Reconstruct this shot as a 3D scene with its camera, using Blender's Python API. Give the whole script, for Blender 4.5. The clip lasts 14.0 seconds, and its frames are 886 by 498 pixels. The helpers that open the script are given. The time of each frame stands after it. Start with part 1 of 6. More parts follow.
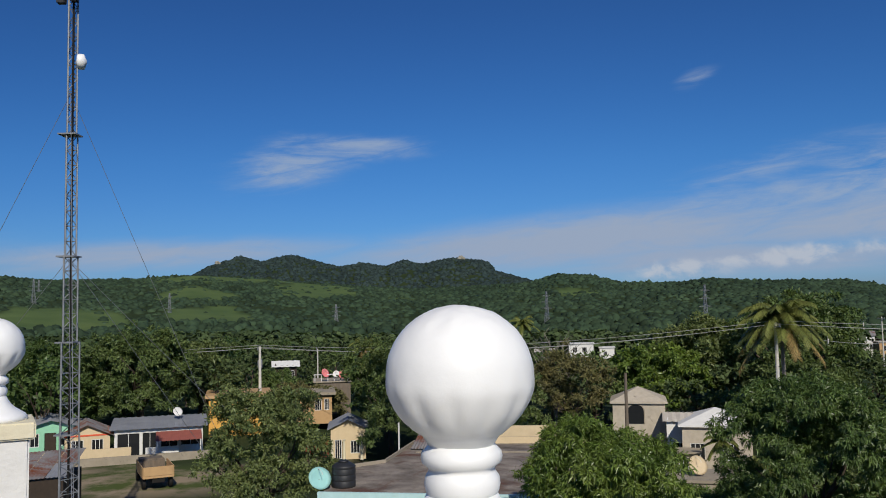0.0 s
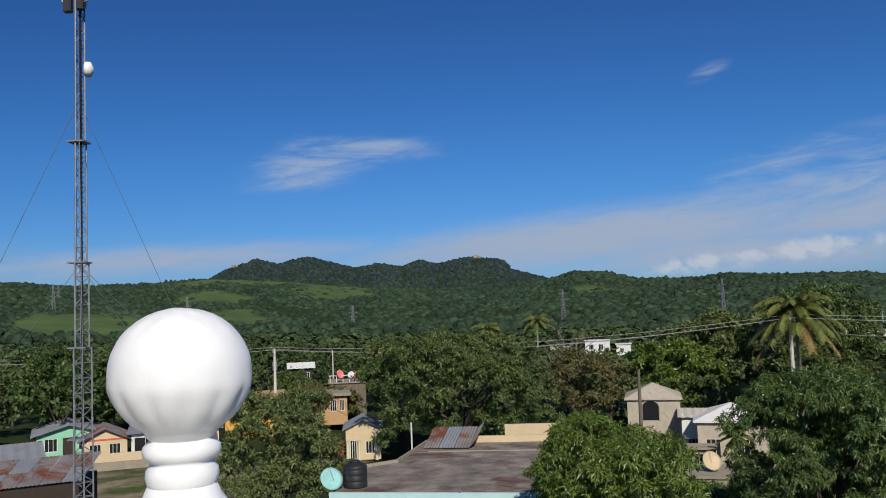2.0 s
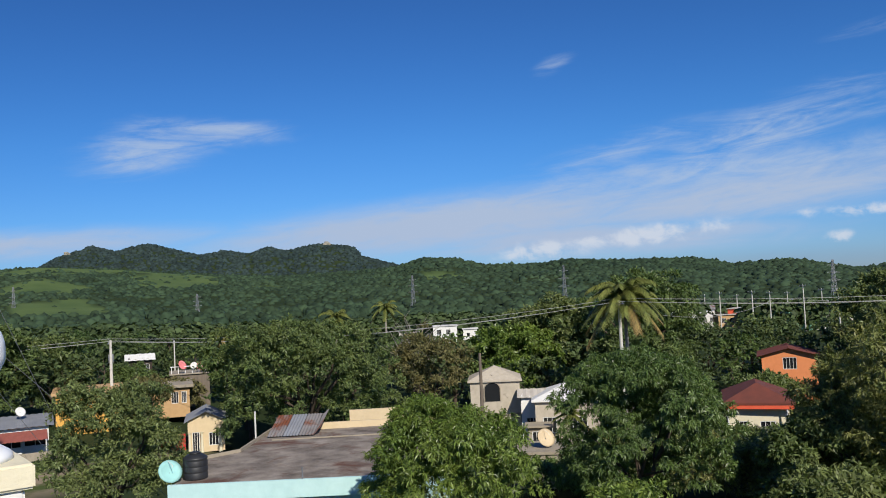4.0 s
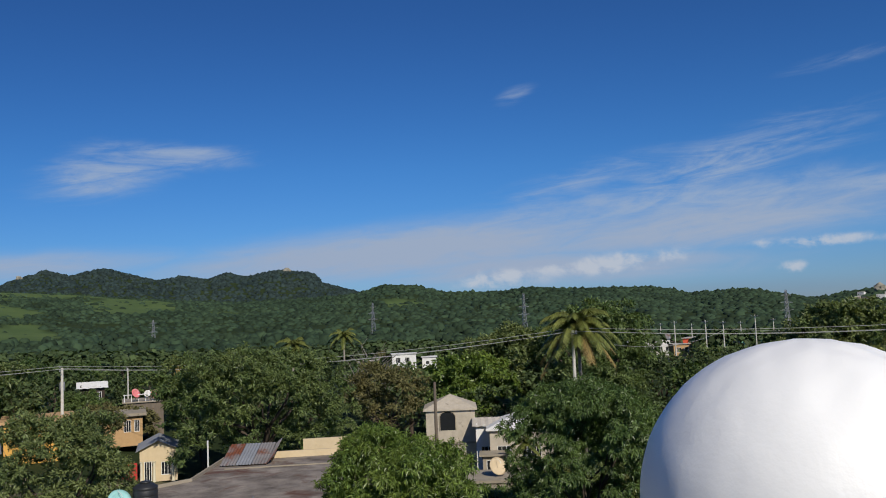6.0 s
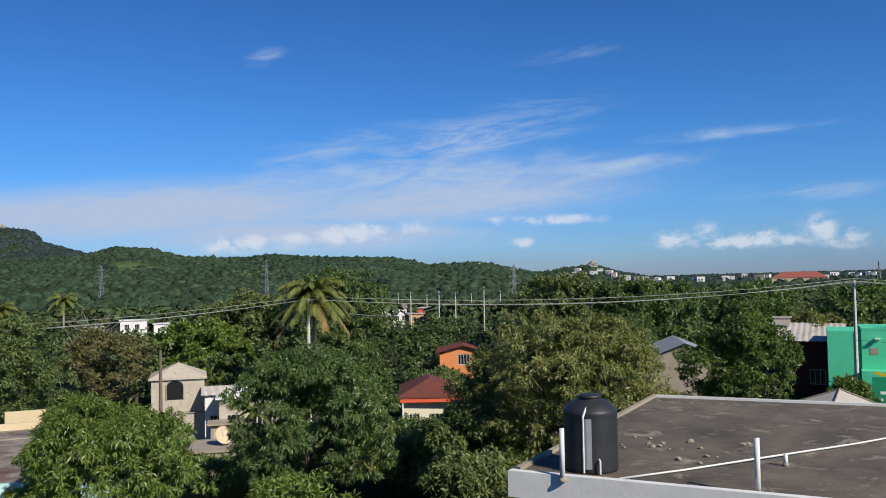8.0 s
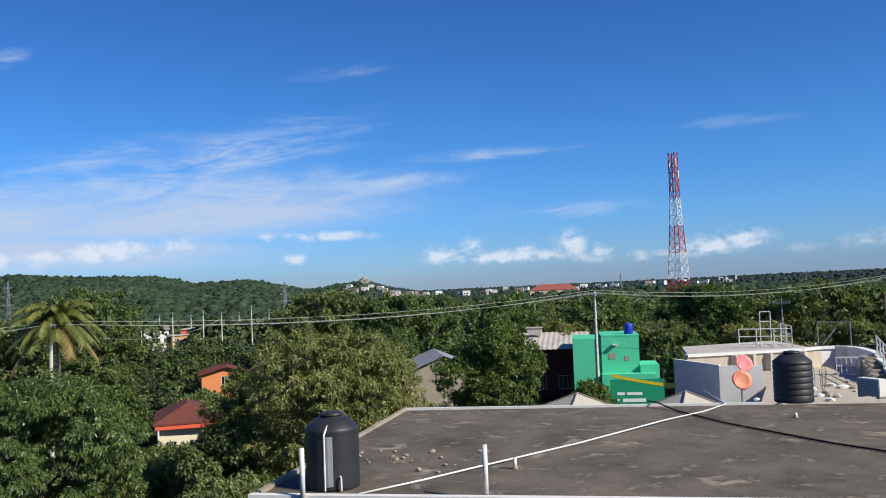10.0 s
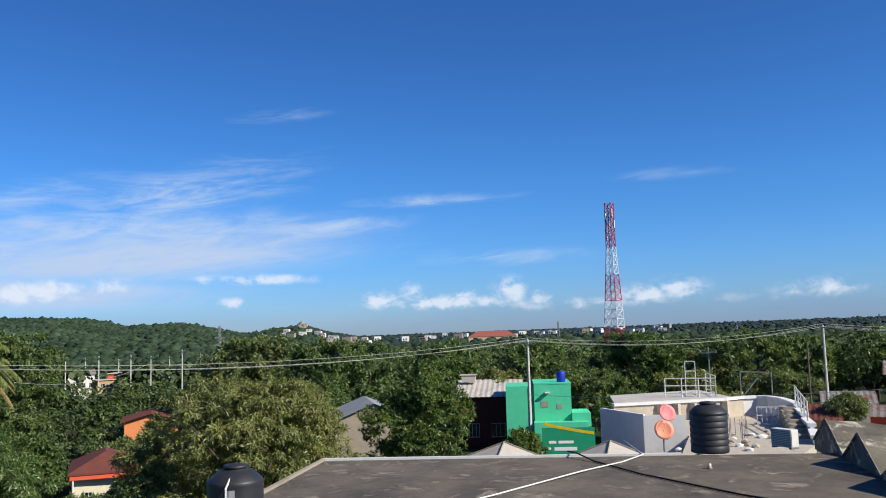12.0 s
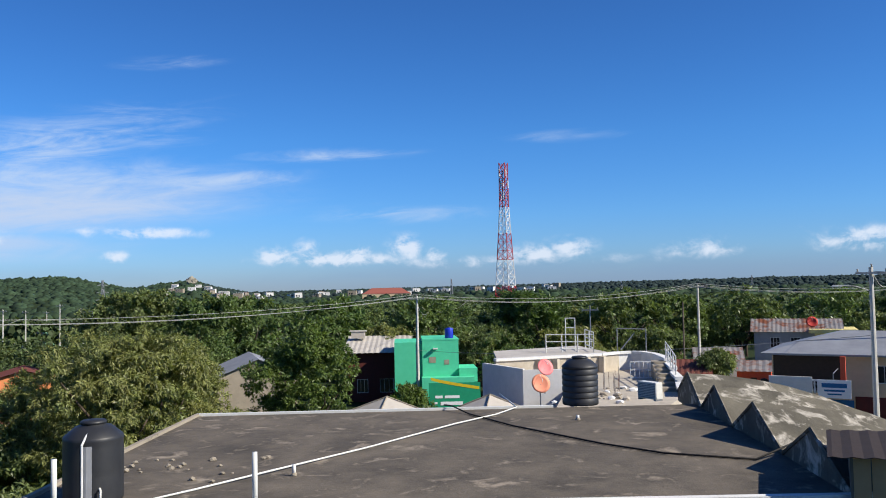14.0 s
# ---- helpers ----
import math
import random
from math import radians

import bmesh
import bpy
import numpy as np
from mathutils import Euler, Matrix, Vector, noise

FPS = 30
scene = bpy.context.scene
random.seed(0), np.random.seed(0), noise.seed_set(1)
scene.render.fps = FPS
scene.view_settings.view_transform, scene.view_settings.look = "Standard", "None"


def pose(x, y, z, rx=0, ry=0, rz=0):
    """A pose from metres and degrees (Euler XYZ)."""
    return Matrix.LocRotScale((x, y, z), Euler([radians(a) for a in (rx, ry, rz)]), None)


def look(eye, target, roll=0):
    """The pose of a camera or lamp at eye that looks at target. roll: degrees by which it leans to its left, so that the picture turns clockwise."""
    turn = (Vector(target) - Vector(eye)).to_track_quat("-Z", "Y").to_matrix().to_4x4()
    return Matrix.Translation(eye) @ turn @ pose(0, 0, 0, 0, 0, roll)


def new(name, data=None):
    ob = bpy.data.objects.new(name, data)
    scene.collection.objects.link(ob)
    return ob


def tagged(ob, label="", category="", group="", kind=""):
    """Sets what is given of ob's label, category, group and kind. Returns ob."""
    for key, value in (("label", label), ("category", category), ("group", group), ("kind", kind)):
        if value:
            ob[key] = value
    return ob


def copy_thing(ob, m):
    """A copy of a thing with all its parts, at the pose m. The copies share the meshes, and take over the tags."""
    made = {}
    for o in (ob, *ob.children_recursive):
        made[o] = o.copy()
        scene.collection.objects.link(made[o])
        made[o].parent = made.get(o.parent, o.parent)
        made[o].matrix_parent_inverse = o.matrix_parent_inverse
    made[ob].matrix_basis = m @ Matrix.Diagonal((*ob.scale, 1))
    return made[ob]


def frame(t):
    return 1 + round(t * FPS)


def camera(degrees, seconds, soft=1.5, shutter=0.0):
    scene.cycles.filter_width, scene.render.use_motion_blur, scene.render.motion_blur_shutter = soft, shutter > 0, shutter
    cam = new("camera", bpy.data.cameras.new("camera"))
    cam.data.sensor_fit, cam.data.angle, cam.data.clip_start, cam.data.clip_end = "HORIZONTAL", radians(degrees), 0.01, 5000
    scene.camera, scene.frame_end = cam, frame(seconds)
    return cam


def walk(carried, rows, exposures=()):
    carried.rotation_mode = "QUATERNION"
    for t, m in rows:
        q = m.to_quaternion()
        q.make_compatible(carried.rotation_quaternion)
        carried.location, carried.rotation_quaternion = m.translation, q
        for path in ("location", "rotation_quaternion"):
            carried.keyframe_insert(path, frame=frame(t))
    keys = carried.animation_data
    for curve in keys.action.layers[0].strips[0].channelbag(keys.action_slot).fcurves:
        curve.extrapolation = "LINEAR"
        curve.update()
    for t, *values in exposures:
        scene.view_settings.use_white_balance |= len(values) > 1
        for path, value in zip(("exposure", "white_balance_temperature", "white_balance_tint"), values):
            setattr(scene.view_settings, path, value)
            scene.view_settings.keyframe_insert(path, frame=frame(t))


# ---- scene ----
cam = camera(55.67, 14.0, soft=1.0)
PATH = [
    (0, pose(0.000, 0.052, 11.000, 94.227, 1.139, -0.000)),
    (0.5, pose(0.086, 0.111, 10.998, 94.125, 1.588, 1.603)),
    (1, pose(0.220, 0.134, 10.987, 93.978, 1.425, 2.289)),
    (1.5, pose(0.316, 0.100, 10.994, 94.003, 1.534, 2.291)),
    (2, pose(0.367, -0.006, 10.991, 94.216, 2.091, 1.137)),
    (2.5, pose(0.449, -0.190, 10.995, 93.638, 3.004, -0.133)),
    (3, pose(0.532, -0.300, 10.989, 93.238, 3.393, -2.041)),
    (3.5, pose(0.606, -0.395, 10.985, 92.911, 3.730, -5.514)),
    (4, pose(0.664, -0.621, 10.995, 92.890, 2.729, -9.039)),
    (4.2, pose(0.678, -0.723, 10.994, 93.036, 2.239, -10.652)),
    (6.3, pose(0.908, -1.654, 11.121, 94.697, 2.406, -12.202)),
    (6.5, pose(0.893, -1.750, 11.127, 94.017, 2.429, -13.232)),
    (7, pose(1.010, -1.821, 11.134, 93.003, 2.831, -17.722)),
    (7.5, pose(1.175, -1.835, 11.125, 92.292, 2.535, -22.660)),
    (8, pose(1.371, -1.851, 11.100, 91.968, 1.039, -29.076)),
    (8.5, pose(1.463, -1.937, 11.102, 91.962, 1.085, -34.220)),
    (9, pose(1.552, -2.031, 11.113, 91.585, 2.117, -37.022)),
    (9.2, pose(1.571, -2.069, 11.116, 91.719, 2.221, -38.927)),
    (11.3, pose(2.229, -2.673, 11.173, 93.772, 1.646, -47.239)),
    (11.5, pose(2.204, -2.658, 11.181, 93.903, 1.543, -47.291)),
    (12, pose(2.293, -2.690, 11.185, 95.647, 1.565, -48.651)),
    (12.5, pose(2.488, -2.656, 11.159, 96.476, 0.102, -51.619)),
    (13, pose(2.639, -2.666, 11.103, 94.892, 0.117, -54.337)),
    (13.5, pose(2.654, -2.823, 11.090, 92.975, 1.085, -55.009)),
    (14, pose(2.666, -3.001, 11.106, 92.579, 1.048, -55.835)),
]
EXPOSURES = [(0.0, -0.43), (1.5, -0.42), (2.5, -0.12), (3.0, 0.0), (4.2, 0.0), (6.0, -0.35), (6.5, -0.42), (7.0, -0.48), (7.5, -0.45), (8.0, 0.08), (9.0, 0.25), (14.0, 0.36)]
walk(cam, PATH, EXPOSURES)

# ---- world, sun, exposure ----
SUN_AZ, SUN_EL = 167.0, 36.0
world = bpy.data.worlds.new("sky")
scene.world = world
world.use_nodes = True
wn, wl = world.node_tree.nodes, world.node_tree.links
wn.clear()


class G:
    """Small builder for node trees."""

    def __init__(self, tree):
        self.n, self.l = tree.nodes, tree.links

    def put(self, socket, v):
        if hasattr(v, "links"):
            self.l.new(v, socket)
        else:
            socket.default_value = v

    def m(self, op, a, b=0.0, c=0.0, clamp=False):
        k = self.n.new("ShaderNodeMath")
        k.operation, k.use_clamp = op, clamp
        for s, v in zip(k.inputs, (a, b, c)):
            self.put(s, v)
        return k.outputs[0]

    def noise(self, vec, scale, detail=4.0, rough=0.55, distort=0.0):
        k = self.n.new("ShaderNodeTexNoise")
        if vec is not None:
            self.l.new(vec, k.inputs["Vector"])
        for key, v in (("Scale", scale), ("Detail", detail), ("Roughness", rough), ("Distortion", distort)):
            self.put(k.inputs[key], v)
        return k.outputs["Fac"]

    def ramp(self, fac, stops):
        k = self.n.new("ShaderNodeValToRGB")
        el = k.color_ramp.elements
        while len(el) < len(stops):
            el.new(0.5)
        for e, (p, c) in zip(el, stops):
            e.position = p
            e.color = (*c, 1) if not isinstance(c, float) else (c, c, c, 1)
        self.put(k.inputs[0], fac)
        return k.outputs[0]

    def mix(self, fac, a, b, kind="MIX"):
        k = self.n.new("ShaderNodeMix")
        k.data_type, k.blend_type = "RGBA", kind
        self.put(k.inputs[0], fac)
        for i, v in ((6, a), (7, b)):
            self.put(k.inputs[i], (*v, 1) if isinstance(v, tuple) and len(v) == 3 else v)
        return k.outputs[2]

    def xyz(self, x, y, z=0.0):
        k = self.n.new("ShaderNodeCombineXYZ")
        for s, v in zip(k.inputs, (x, y, z)):
            self.put(s, v)
        return k.outputs[0]


def build_sky():
    g = G(world.node_tree)
    sky = wn.new("ShaderNodeTexSky")
    sky.sky_type = "NISHITA"
    sky.sun_disc = False
    sky.sun_elevation, sky.sun_rotation = radians(SUN_EL), radians(SUN_AZ)
    sky.altitude, sky.air_density, sky.dust_density, sky.ozone_density = 0, 0.9, 0.25, 3.0
    hs = wn.new("ShaderNodeHueSaturation")
    hs.inputs["Saturation"].default_value = 1.1
    tc = wn.new("ShaderNodeTexCoord")
    sp = wn.new("ShaderNodeSeparateXYZ")
    wl.new(tc.outputs["Generated"], sp.inputs[0])
    x, y, z = sp.outputs
    az = g.m("MULTIPLY", g.m("ARCTAN2", x, y), 57.2958)
    el = g.m("MULTIPLY", g.m("ARCSINE", z), 57.2958)
    tint = g.ramp(g.m("DIVIDE", el, 40.0, clamp=True), [(0.0, (0.42, 0.54, 0.84)), (0.04, (0.44, 0.62, 0.97)), (0.12, (0.47, 0.7, 1.06)), (0.25, (0.49, 0.72, 1.06)), (0.5, (0.48, 0.64, 0.95)), (1.0, (0.5, 0.62, 0.92))])
    # the sky deepens away from the sun
    deep = g.ramp(g.m("DIVIDE", g.m("ADD", az, 45.0), 90.0, clamp=True), [(0.0, (0.82, 0.82, 0.84)), (0.6, (1.0, 1.0, 1.0)), (1.0, (1.05, 1.05, 1.05))])
    tint = g.mix(1.0, tint, deep, "MULTIPLY")
    wl.new(g.mix(1.0, sky.outputs[0], tint, "MULTIPLY"), hs.inputs["Color"])
    # thin clouds, combed along a slanting wind
    slant = g.m("SUBTRACT", el, g.m("MULTIPLY", az, 0.09))
    combed = g.noise(g.xyz(g.m("MULTIPLY", az, 0.045), g.m("MULTIPLY", slant, 0.36), 3.1), 1.0, 9.0, 0.6, 0.5)
    fine = g.noise(g.xyz(g.m("MULTIPLY", az, 0.22), g.m("MULTIPLY", slant, 0.9), 7.7), 1.0, 6.0, 0.65, 0.8)
    wisps = g.noise(g.xyz(g.m("MULTIPLY", az, 0.13), g.m("MULTIPLY", slant, 0.75), 5.2), 1.0, 10.0, 0.62, 1.1)
    puffs = g.noise(g.xyz(g.m("MULTIPLY", az, 0.62), g.m("MULTIPLY", el, 0.8), 1.3), 1.0, 9.0, 0.58, 0.3)

    def blob(a0, e0, wa, we, k=0.0):
        da = g.m("SUBTRACT", az, a0)
        de = g.m("SUBTRACT", g.m("SUBTRACT", el, e0), g.m("MULTIPLY", da, k))
        qa = g.m("POWER", g.m("ABSOLUTE", g.m("DIVIDE", da, wa)), 2.0)
        qe = g.m("POWER", g.m("ABSOLUTE", g.m("DIVIDE", de, we)), 2.0)
        return g.m("EXPONENT", g.m("MULTIPLY", g.m("ADD", qa, qe), -1.0))

    def total(list_, grain, lo, hi, top, contrast=2.4, offset=0.62):
        s = None
        for b, k in list_:
            v = g.m("MULTIPLY", blob(*b), k)
            s = v if s is None else g.m("MAXIMUM", s, v)
        v = g.m("MULTIPLY", s, g.m("ADD", g.m("MULTIPLY", g.m("SUBTRACT", grain, 0.5), contrast), offset))
        r = wn.new("ShaderNodeMapRange")
        r.interpolation_type = "SMOOTHSTEP"
        for key, val in (("From Min", lo), ("From Max", hi), ("To Min", 0.0), ("To Max", top)):
            r.inputs[key].default_value = val
        wl.new(v, r.inputs["Value"])
        return r.outputs["Result"]

    mixed = g.m("ADD", g.m("MULTIPLY", combed, 0.62), g.m("MULTIPLY", fine, 0.38))
    wispy = g.m("ADD", g.m("MULTIPLY", wisps, 0.7), g.m("MULTIPLY", fine, 0.3))
    thin = total([((-10.0, 9.9, 4.6, 1.6, 0.14), 1.25), ((-5.5, 11.1, 5.4, 0.9, 0.02), 1.25), ((-9.5, 11.4, 3.0, 0.9, 0.0), 0.9), ((28, 7.2, 15, 1.3, 0.05), 1.05), ((31, 9.4, 10, 1.9, 0.2), 1.05),
                  ((41, 7.3, 6, 0.7, 0.06), 1.2), ((48, 9.0, 6, 0.5, 0.03), 0.95), ((38, 14.7, 4, 0.5, 0.1), 0.75), ((22, 8.8, 8, 1.4, 0.22), 0.8),
                  ((17.3, 14.8, 1.6, 0.7, 0.3), 0.75), ((64, 10.0, 5, 0.5, 0.0), 0.65), ((53, 5.0, 7, 0.8, 0.0), 0.75)], wispy, 0.15, 1.3, 0.75, 3.4, 0.72)
    veil = total([((10, 4.7, 18, 1.9, 0.075), 1.15), ((-20, 3.9, 16, 1.1, 0.045), 0.95), ((30, 5.4, 14, 1.9, 0.06), 1.1), ((20, 3.0, 16, 1.4, 0.0), 0.9), ((-45, 4.5, 20, 1.5, 0.0), 0.7)], mixed, 0.14, 1.05, 1.0, 2.4, 0.98)
    # a hazy blue bank under the heaped clouds
    bank = total([((72, 0.7, 34, 1.5, 0.0), 1.0), ((30, 1.0, 14, 1.0, 0.0), 0.6)], mixed, 0.1, 1.1, 0.5, 1.4, 0.9)
    low = total([((15.5, 2.4, 3.2, 0.7, 0.02), 1.1), ((23, 3.1, 5.5, 0.7, 0.05), 1.0), ((36, 3.8, 4.0, 0.4, 0.0), 0.95), ((48.5, 1.9, 5.5, 0.6, 0.0), 1.1), ((53.3, 2.7, 1.3, 0.9, 0.0), 1.15), ((50.2, 2.4, 0.9, 0.7, 0.0), 1.15), ((46.5, 2.6, 0.9, 0.8, 0.0), 1.1), ((55.2, 2.2, 1.0, 0.6, 0.0), 1.1), ((44.5, 2.3, 1.4, 0.7, 0.0), 1.0),
                 ((34.5, 2.2, 0.9, 0.45, 0.0), 1.0), ((62, 2.2, 2.0, 0.7, 0.0), 0.9), ((64.5, 2.5, 1.7, 0.8, 0.0), 1.05), ((73, 2.2, 3.0, 0.8, 0.0), 0.75), ((57, 1.6, 14, 0.5, 0.0), 0.7),
                 ((82.5, 2.4, 3.0, 0.9, 0.0), 1.05), ((92, 2.2, 4.0, 0.8, 0.0), 0.9), ((-60, 3.0, 30, 1.2, 0.0), 0.7), ((130, 3.0, 40, 1.4, 0.0), 0.8)], g.m("MULTIPLY", puffs, g.m("ADD", 0.72, g.m("MULTIPLY", g.m("DIVIDE", g.m("SUBTRACT", el, 1.1), 0.8, clamp=True), 0.28))), 0.16, 1.05, 0.78, 4.4, 0.86)
    col = g.mix(veil, hs.outputs[0], (4.1, 5.1, 6.9))
    col = g.mix(bank, col, (1.7, 2.7, 4.5))
    col = g.mix(thin, col, (4.5, 5.5, 7.1))
    col = g.mix(low, col, (6.4, 6.9, 7.8))
    bg = wn.new("ShaderNodeBackground")
    bg.inputs["Strength"].default_value = 0.1
    wl.new(col, bg.inputs["Color"])
    out = wn.new("ShaderNodeOutputWorld")
    wl.new(bg.outputs[0], out.inputs[0])


build_sky()
sun = new("sun", bpy.data.lights.new("sun", "SUN"))
sun.data.energy, sun.data.angle, sun.data.color = 5.0, radians(0.53), (1.0, 0.93, 0.8)
sd = Vector((math.sin(radians(SUN_AZ)) * math.cos(radians(SUN_EL)), math.cos(radians(SUN_AZ)) * math.cos(radians(SUN_EL)), math.sin(radians(SUN_EL))))
sun.matrix_world = look(sd * 60, (0, 0, 0))
scene.view_settings.exposure = 0.0


# ---- materials ----
def material(name, base, base2=None, rough=0.8, scale=3.0, spots=None, spot_at=0.62, spot_scale=0.9, bump=0.25, bump_scale=22.0,
             metal=0.0, spec=0.3, stretch=(1, 1, 1), island=0.0, objvar=0.0, translucent=0.0, clear=0.0):
    mat = bpy.data.materials.new(name)
    mat.use_nodes = True
    n = mat.node_tree.nodes
    g = G(mat.node_tree)
    b = n["Principled BSDF"]
    tc = n.new("ShaderNodeTexCoord")
    mp = n.new("ShaderNodeMapping")
    mp.inputs["Scale"].default_value = stretch
    g.l.new(tc.outputs["Object"], mp.inputs["Vector"])
    v = mp.outputs[0]
    fac = g.ramp(g.noise(v, scale, 9.0, 0.68), [(0.32, 0.0), (0.68, 1.0)])
    col = g.mix(fac, base, base2 or tuple(c * 0.82 for c in base))
    if spots:
        s = g.ramp(g.noise(v, spot_scale, 8.0, 0.68, 0.6), [(spot_at, 0.0), (min(spot_at + 0.12, 1.0), 1.0)])
        col = g.mix(s, col, spots)
    if island:
        ge = n.new("ShaderNodeNewGeometry")
        f = g.m("ADD", g.m("MULTIPLY", ge.outputs["Random Per Island"], island * 2), 1 - island)
        col = g.mix(1.0, col, g.xyz(f, f, g.m("MULTIPLY", f, 0.9)), "MULTIPLY")
    if objvar:
        oi = n.new("ShaderNodeObjectInfo")
        f = g.m("ADD", g.m("MULTIPLY", oi.outputs["Random"], objvar * 2), 1 - objvar)
        col = g.mix(1.0, col, g.xyz(f, g.m("POWER", f, 0.6), f), "MULTIPLY")
    g.l.new(col, b.inputs["Base Color"])
    b.inputs["Roughness"].default_value = rough
    b.inputs["Metallic"].default_value = metal
    b.inputs["Specular IOR Level"].default_value = spec
    b.inputs["Coat Weight"].default_value = clear
    if bump:
        bp = n.new("ShaderNodeBump")
        bp.inputs["Strength"].default_value = bump
        bp.inputs["Distance"].default_value = 0.02
        g.l.new(g.noise(v, bump_scale, 5.0, 0.65), bp.inputs["Height"])
        g.l.new(bp.outputs[0], b.inputs["Normal"])
    if translucent:
        tr = n.new("ShaderNodeBsdfTranslucent")
        g.l.new(g.mix(1.0, col, (1.0, 1.08, 0.5), "MULTIPLY"), tr.inputs["Color"])
        mx = n.new("ShaderNodeMixShader")
        mx.inputs[0].default_value = translucent
        g.l.new(b.outputs[0], mx.inputs[1])
        g.l.new(tr.outputs[0], mx.inputs[2])
        g.l.new(mx.outputs[0], n["Material Output"].inputs["Surface"])
    return mat


WHITE_GLOSS = material("white_enamel", (0.88, 0.88, 0.87), (0.85, 0.85, 0.84), 0.42, 6, bump=0.045, bump_scale=30, spec=0.4)
CREAM = material("cream_paint", (0.74, 0.68, 0.5), (0.66, 0.6, 0.44), 0.7, 4, (0.4, 0.36, 0.28), 0.66, 2.0)
WHITE = material("white_paint", (0.76, 0.75, 0.72), (0.66, 0.65, 0.62), 0.75, 2, (0.42, 0.4, 0.36), 0.64, 1.2)
ROOF_GREY = material("weathered_roof_concrete", (0.165, 0.138, 0.105), (0.06, 0.052, 0.042), 0.9, 0.55, (0.3, 0.25, 0.19), 0.56, 1.1, 0.8, 9)
ROOF_STAIN = material("stained_roof_slab", (0.34, 0.295, 0.25), (0.1, 0.082, 0.068), 0.9, 0.75, (0.12, 0.06, 0.042), 0.53, 0.45, 0.5, 12)
FOLD = material("mossy_concrete", (0.165, 0.148, 0.112), (0.07, 0.064, 0.05), 0.92, 0.7, (0.5, 0.46, 0.39), 0.525, 1.3, 0.8, 12)
CONCRETE = material("raw_concrete", (0.36, 0.31, 0.24), (0.27, 0.235, 0.18), 0.9, 1.2, (0.16, 0.14, 0.115), 0.6, 1.6, 0.4, 14)
BLOCK = material("bare_block_wall", (0.52, 0.46, 0.37), (0.4, 0.35, 0.28), 0.9, 1.8, (0.18, 0.15, 0.12), 0.62, 1.4, 0.5, 10)
PLASTIC = material("black_plastic", (0.016, 0.017, 0.02), (0.027, 0.028, 0.03), 0.5, 3, (0.06, 0.06, 0.06), 0.66, 2.5, 0.08, 30, spec=0.5)
PVC = material("white_pvc", (0.72, 0.72, 0.68), (0.62, 0.62, 0.58), 0.5, 5, bump=0.05)
RUBBER = material("black_cable", (0.012, 0.011, 0.01), None, 0.7, 5, bump=0.1)
WIRE = material("power_cable", (0.42, 0.42, 0.4), (0.32, 0.32, 0.31), 0.6, 2, bump=0.0)
POLE = material("concrete_pole", (0.62, 0.6, 0.54), (0.5, 0.48, 0.43), 0.85, 3, (0.25, 0.23, 0.2), 0.64, 2.0)
WOOD = material("grey_wood", (0.2, 0.16, 0.12), (0.12, 0.1, 0.08), 0.85, 5, stretch=(1, 1, 0.15))
STEEL = material("galvanised_steel", (0.33, 0.34, 0.36), (0.22, 0.23, 0.25), 0.5, 6, (0.2, 0.12, 0.07), 0.68, 2.0, metal=0.55)
MAST_STEEL = material("mast_steel", (0.3, 0.31, 0.33), (0.2, 0.21, 0.22), 0.55, 4, metal=0.4)
RED = material("red_paint", (0.55, 0.05, 0.035), (0.42, 0.035, 0.03), 0.6, 3)
PALETEAL = material("washed_teal_paint", (0.52, 0.74, 0.74), (0.44, 0.66, 0.66), 0.7, 2, (0.5, 0.56, 0.54), 0.64, 1.5)
TEAL = material("pale_teal_paint", (0.33, 0.62, 0.6), (0.28, 0.54, 0.52), 0.7, 2, (0.4, 0.45, 0.42), 0.66, 1.5)
GREEN = material("bright_green_paint", (0.095, 0.61, 0.36), (0.075, 0.55, 0.31), 0.7, 1.2, (0.05, 0.28, 0.16), 0.66, 0.9)
MINT = material("mint_paint", (0.3, 0.62, 0.42), (0.26, 0.54, 0.37), 0.75, 2)
DARKGREEN = material("sign_green", (0.02, 0.33, 0.17), None, 0.5, 2)
YELLOWLINE = material("yellow_stripe", (0.75, 0.55, 0.03), None, 0.5, 2)
BLUE = material("blue_plastic", (0.015, 0.04, 0.5), None, 0.4, 3, spec=0.5)
ORANGE = material("orange_paint", (0.74, 0.27, 0.11), (0.66, 0.23, 0.09), 0.75, 2, (0.45, 0.14, 0.05), 0.66, 1.2)
CORAL = material("coral_paint", (0.75, 0.13, 0.06), (0.65, 0.1, 0.05), 0.75, 2)
YELLOW = material("yellow_ochre_paint", (0.74, 0.42, 0.1), (0.66, 0.36, 0.08), 0.75, 2, (0.45, 0.28, 0.12), 0.66, 1.5)
PALEYELLOW = material("pale_yellow_paint", (0.78, 0.68, 0.3), (0.7, 0.6, 0.25), 0.75, 2)
TAN = material("tan_paint", (0.52, 0.34, 0.17), (0.44, 0.28, 0.14), 0.8, 2, (0.3, 0.2, 0.12), 0.64, 1.4)
BEIGE = material("beige_paint", (0.66, 0.53, 0.34), (0.58, 0.46, 0.29), 0.8, 2, (0.4, 0.32, 0.22), 0.66, 1.3)
RUST = material("rusted_sheet", (0.3, 0.28, 0.27), (0.2, 0.19, 0.19), 0.7, 0.7, (0.2, 0.07, 0.035), 0.47, 0.55, 0.3, 9, metal=0.25)
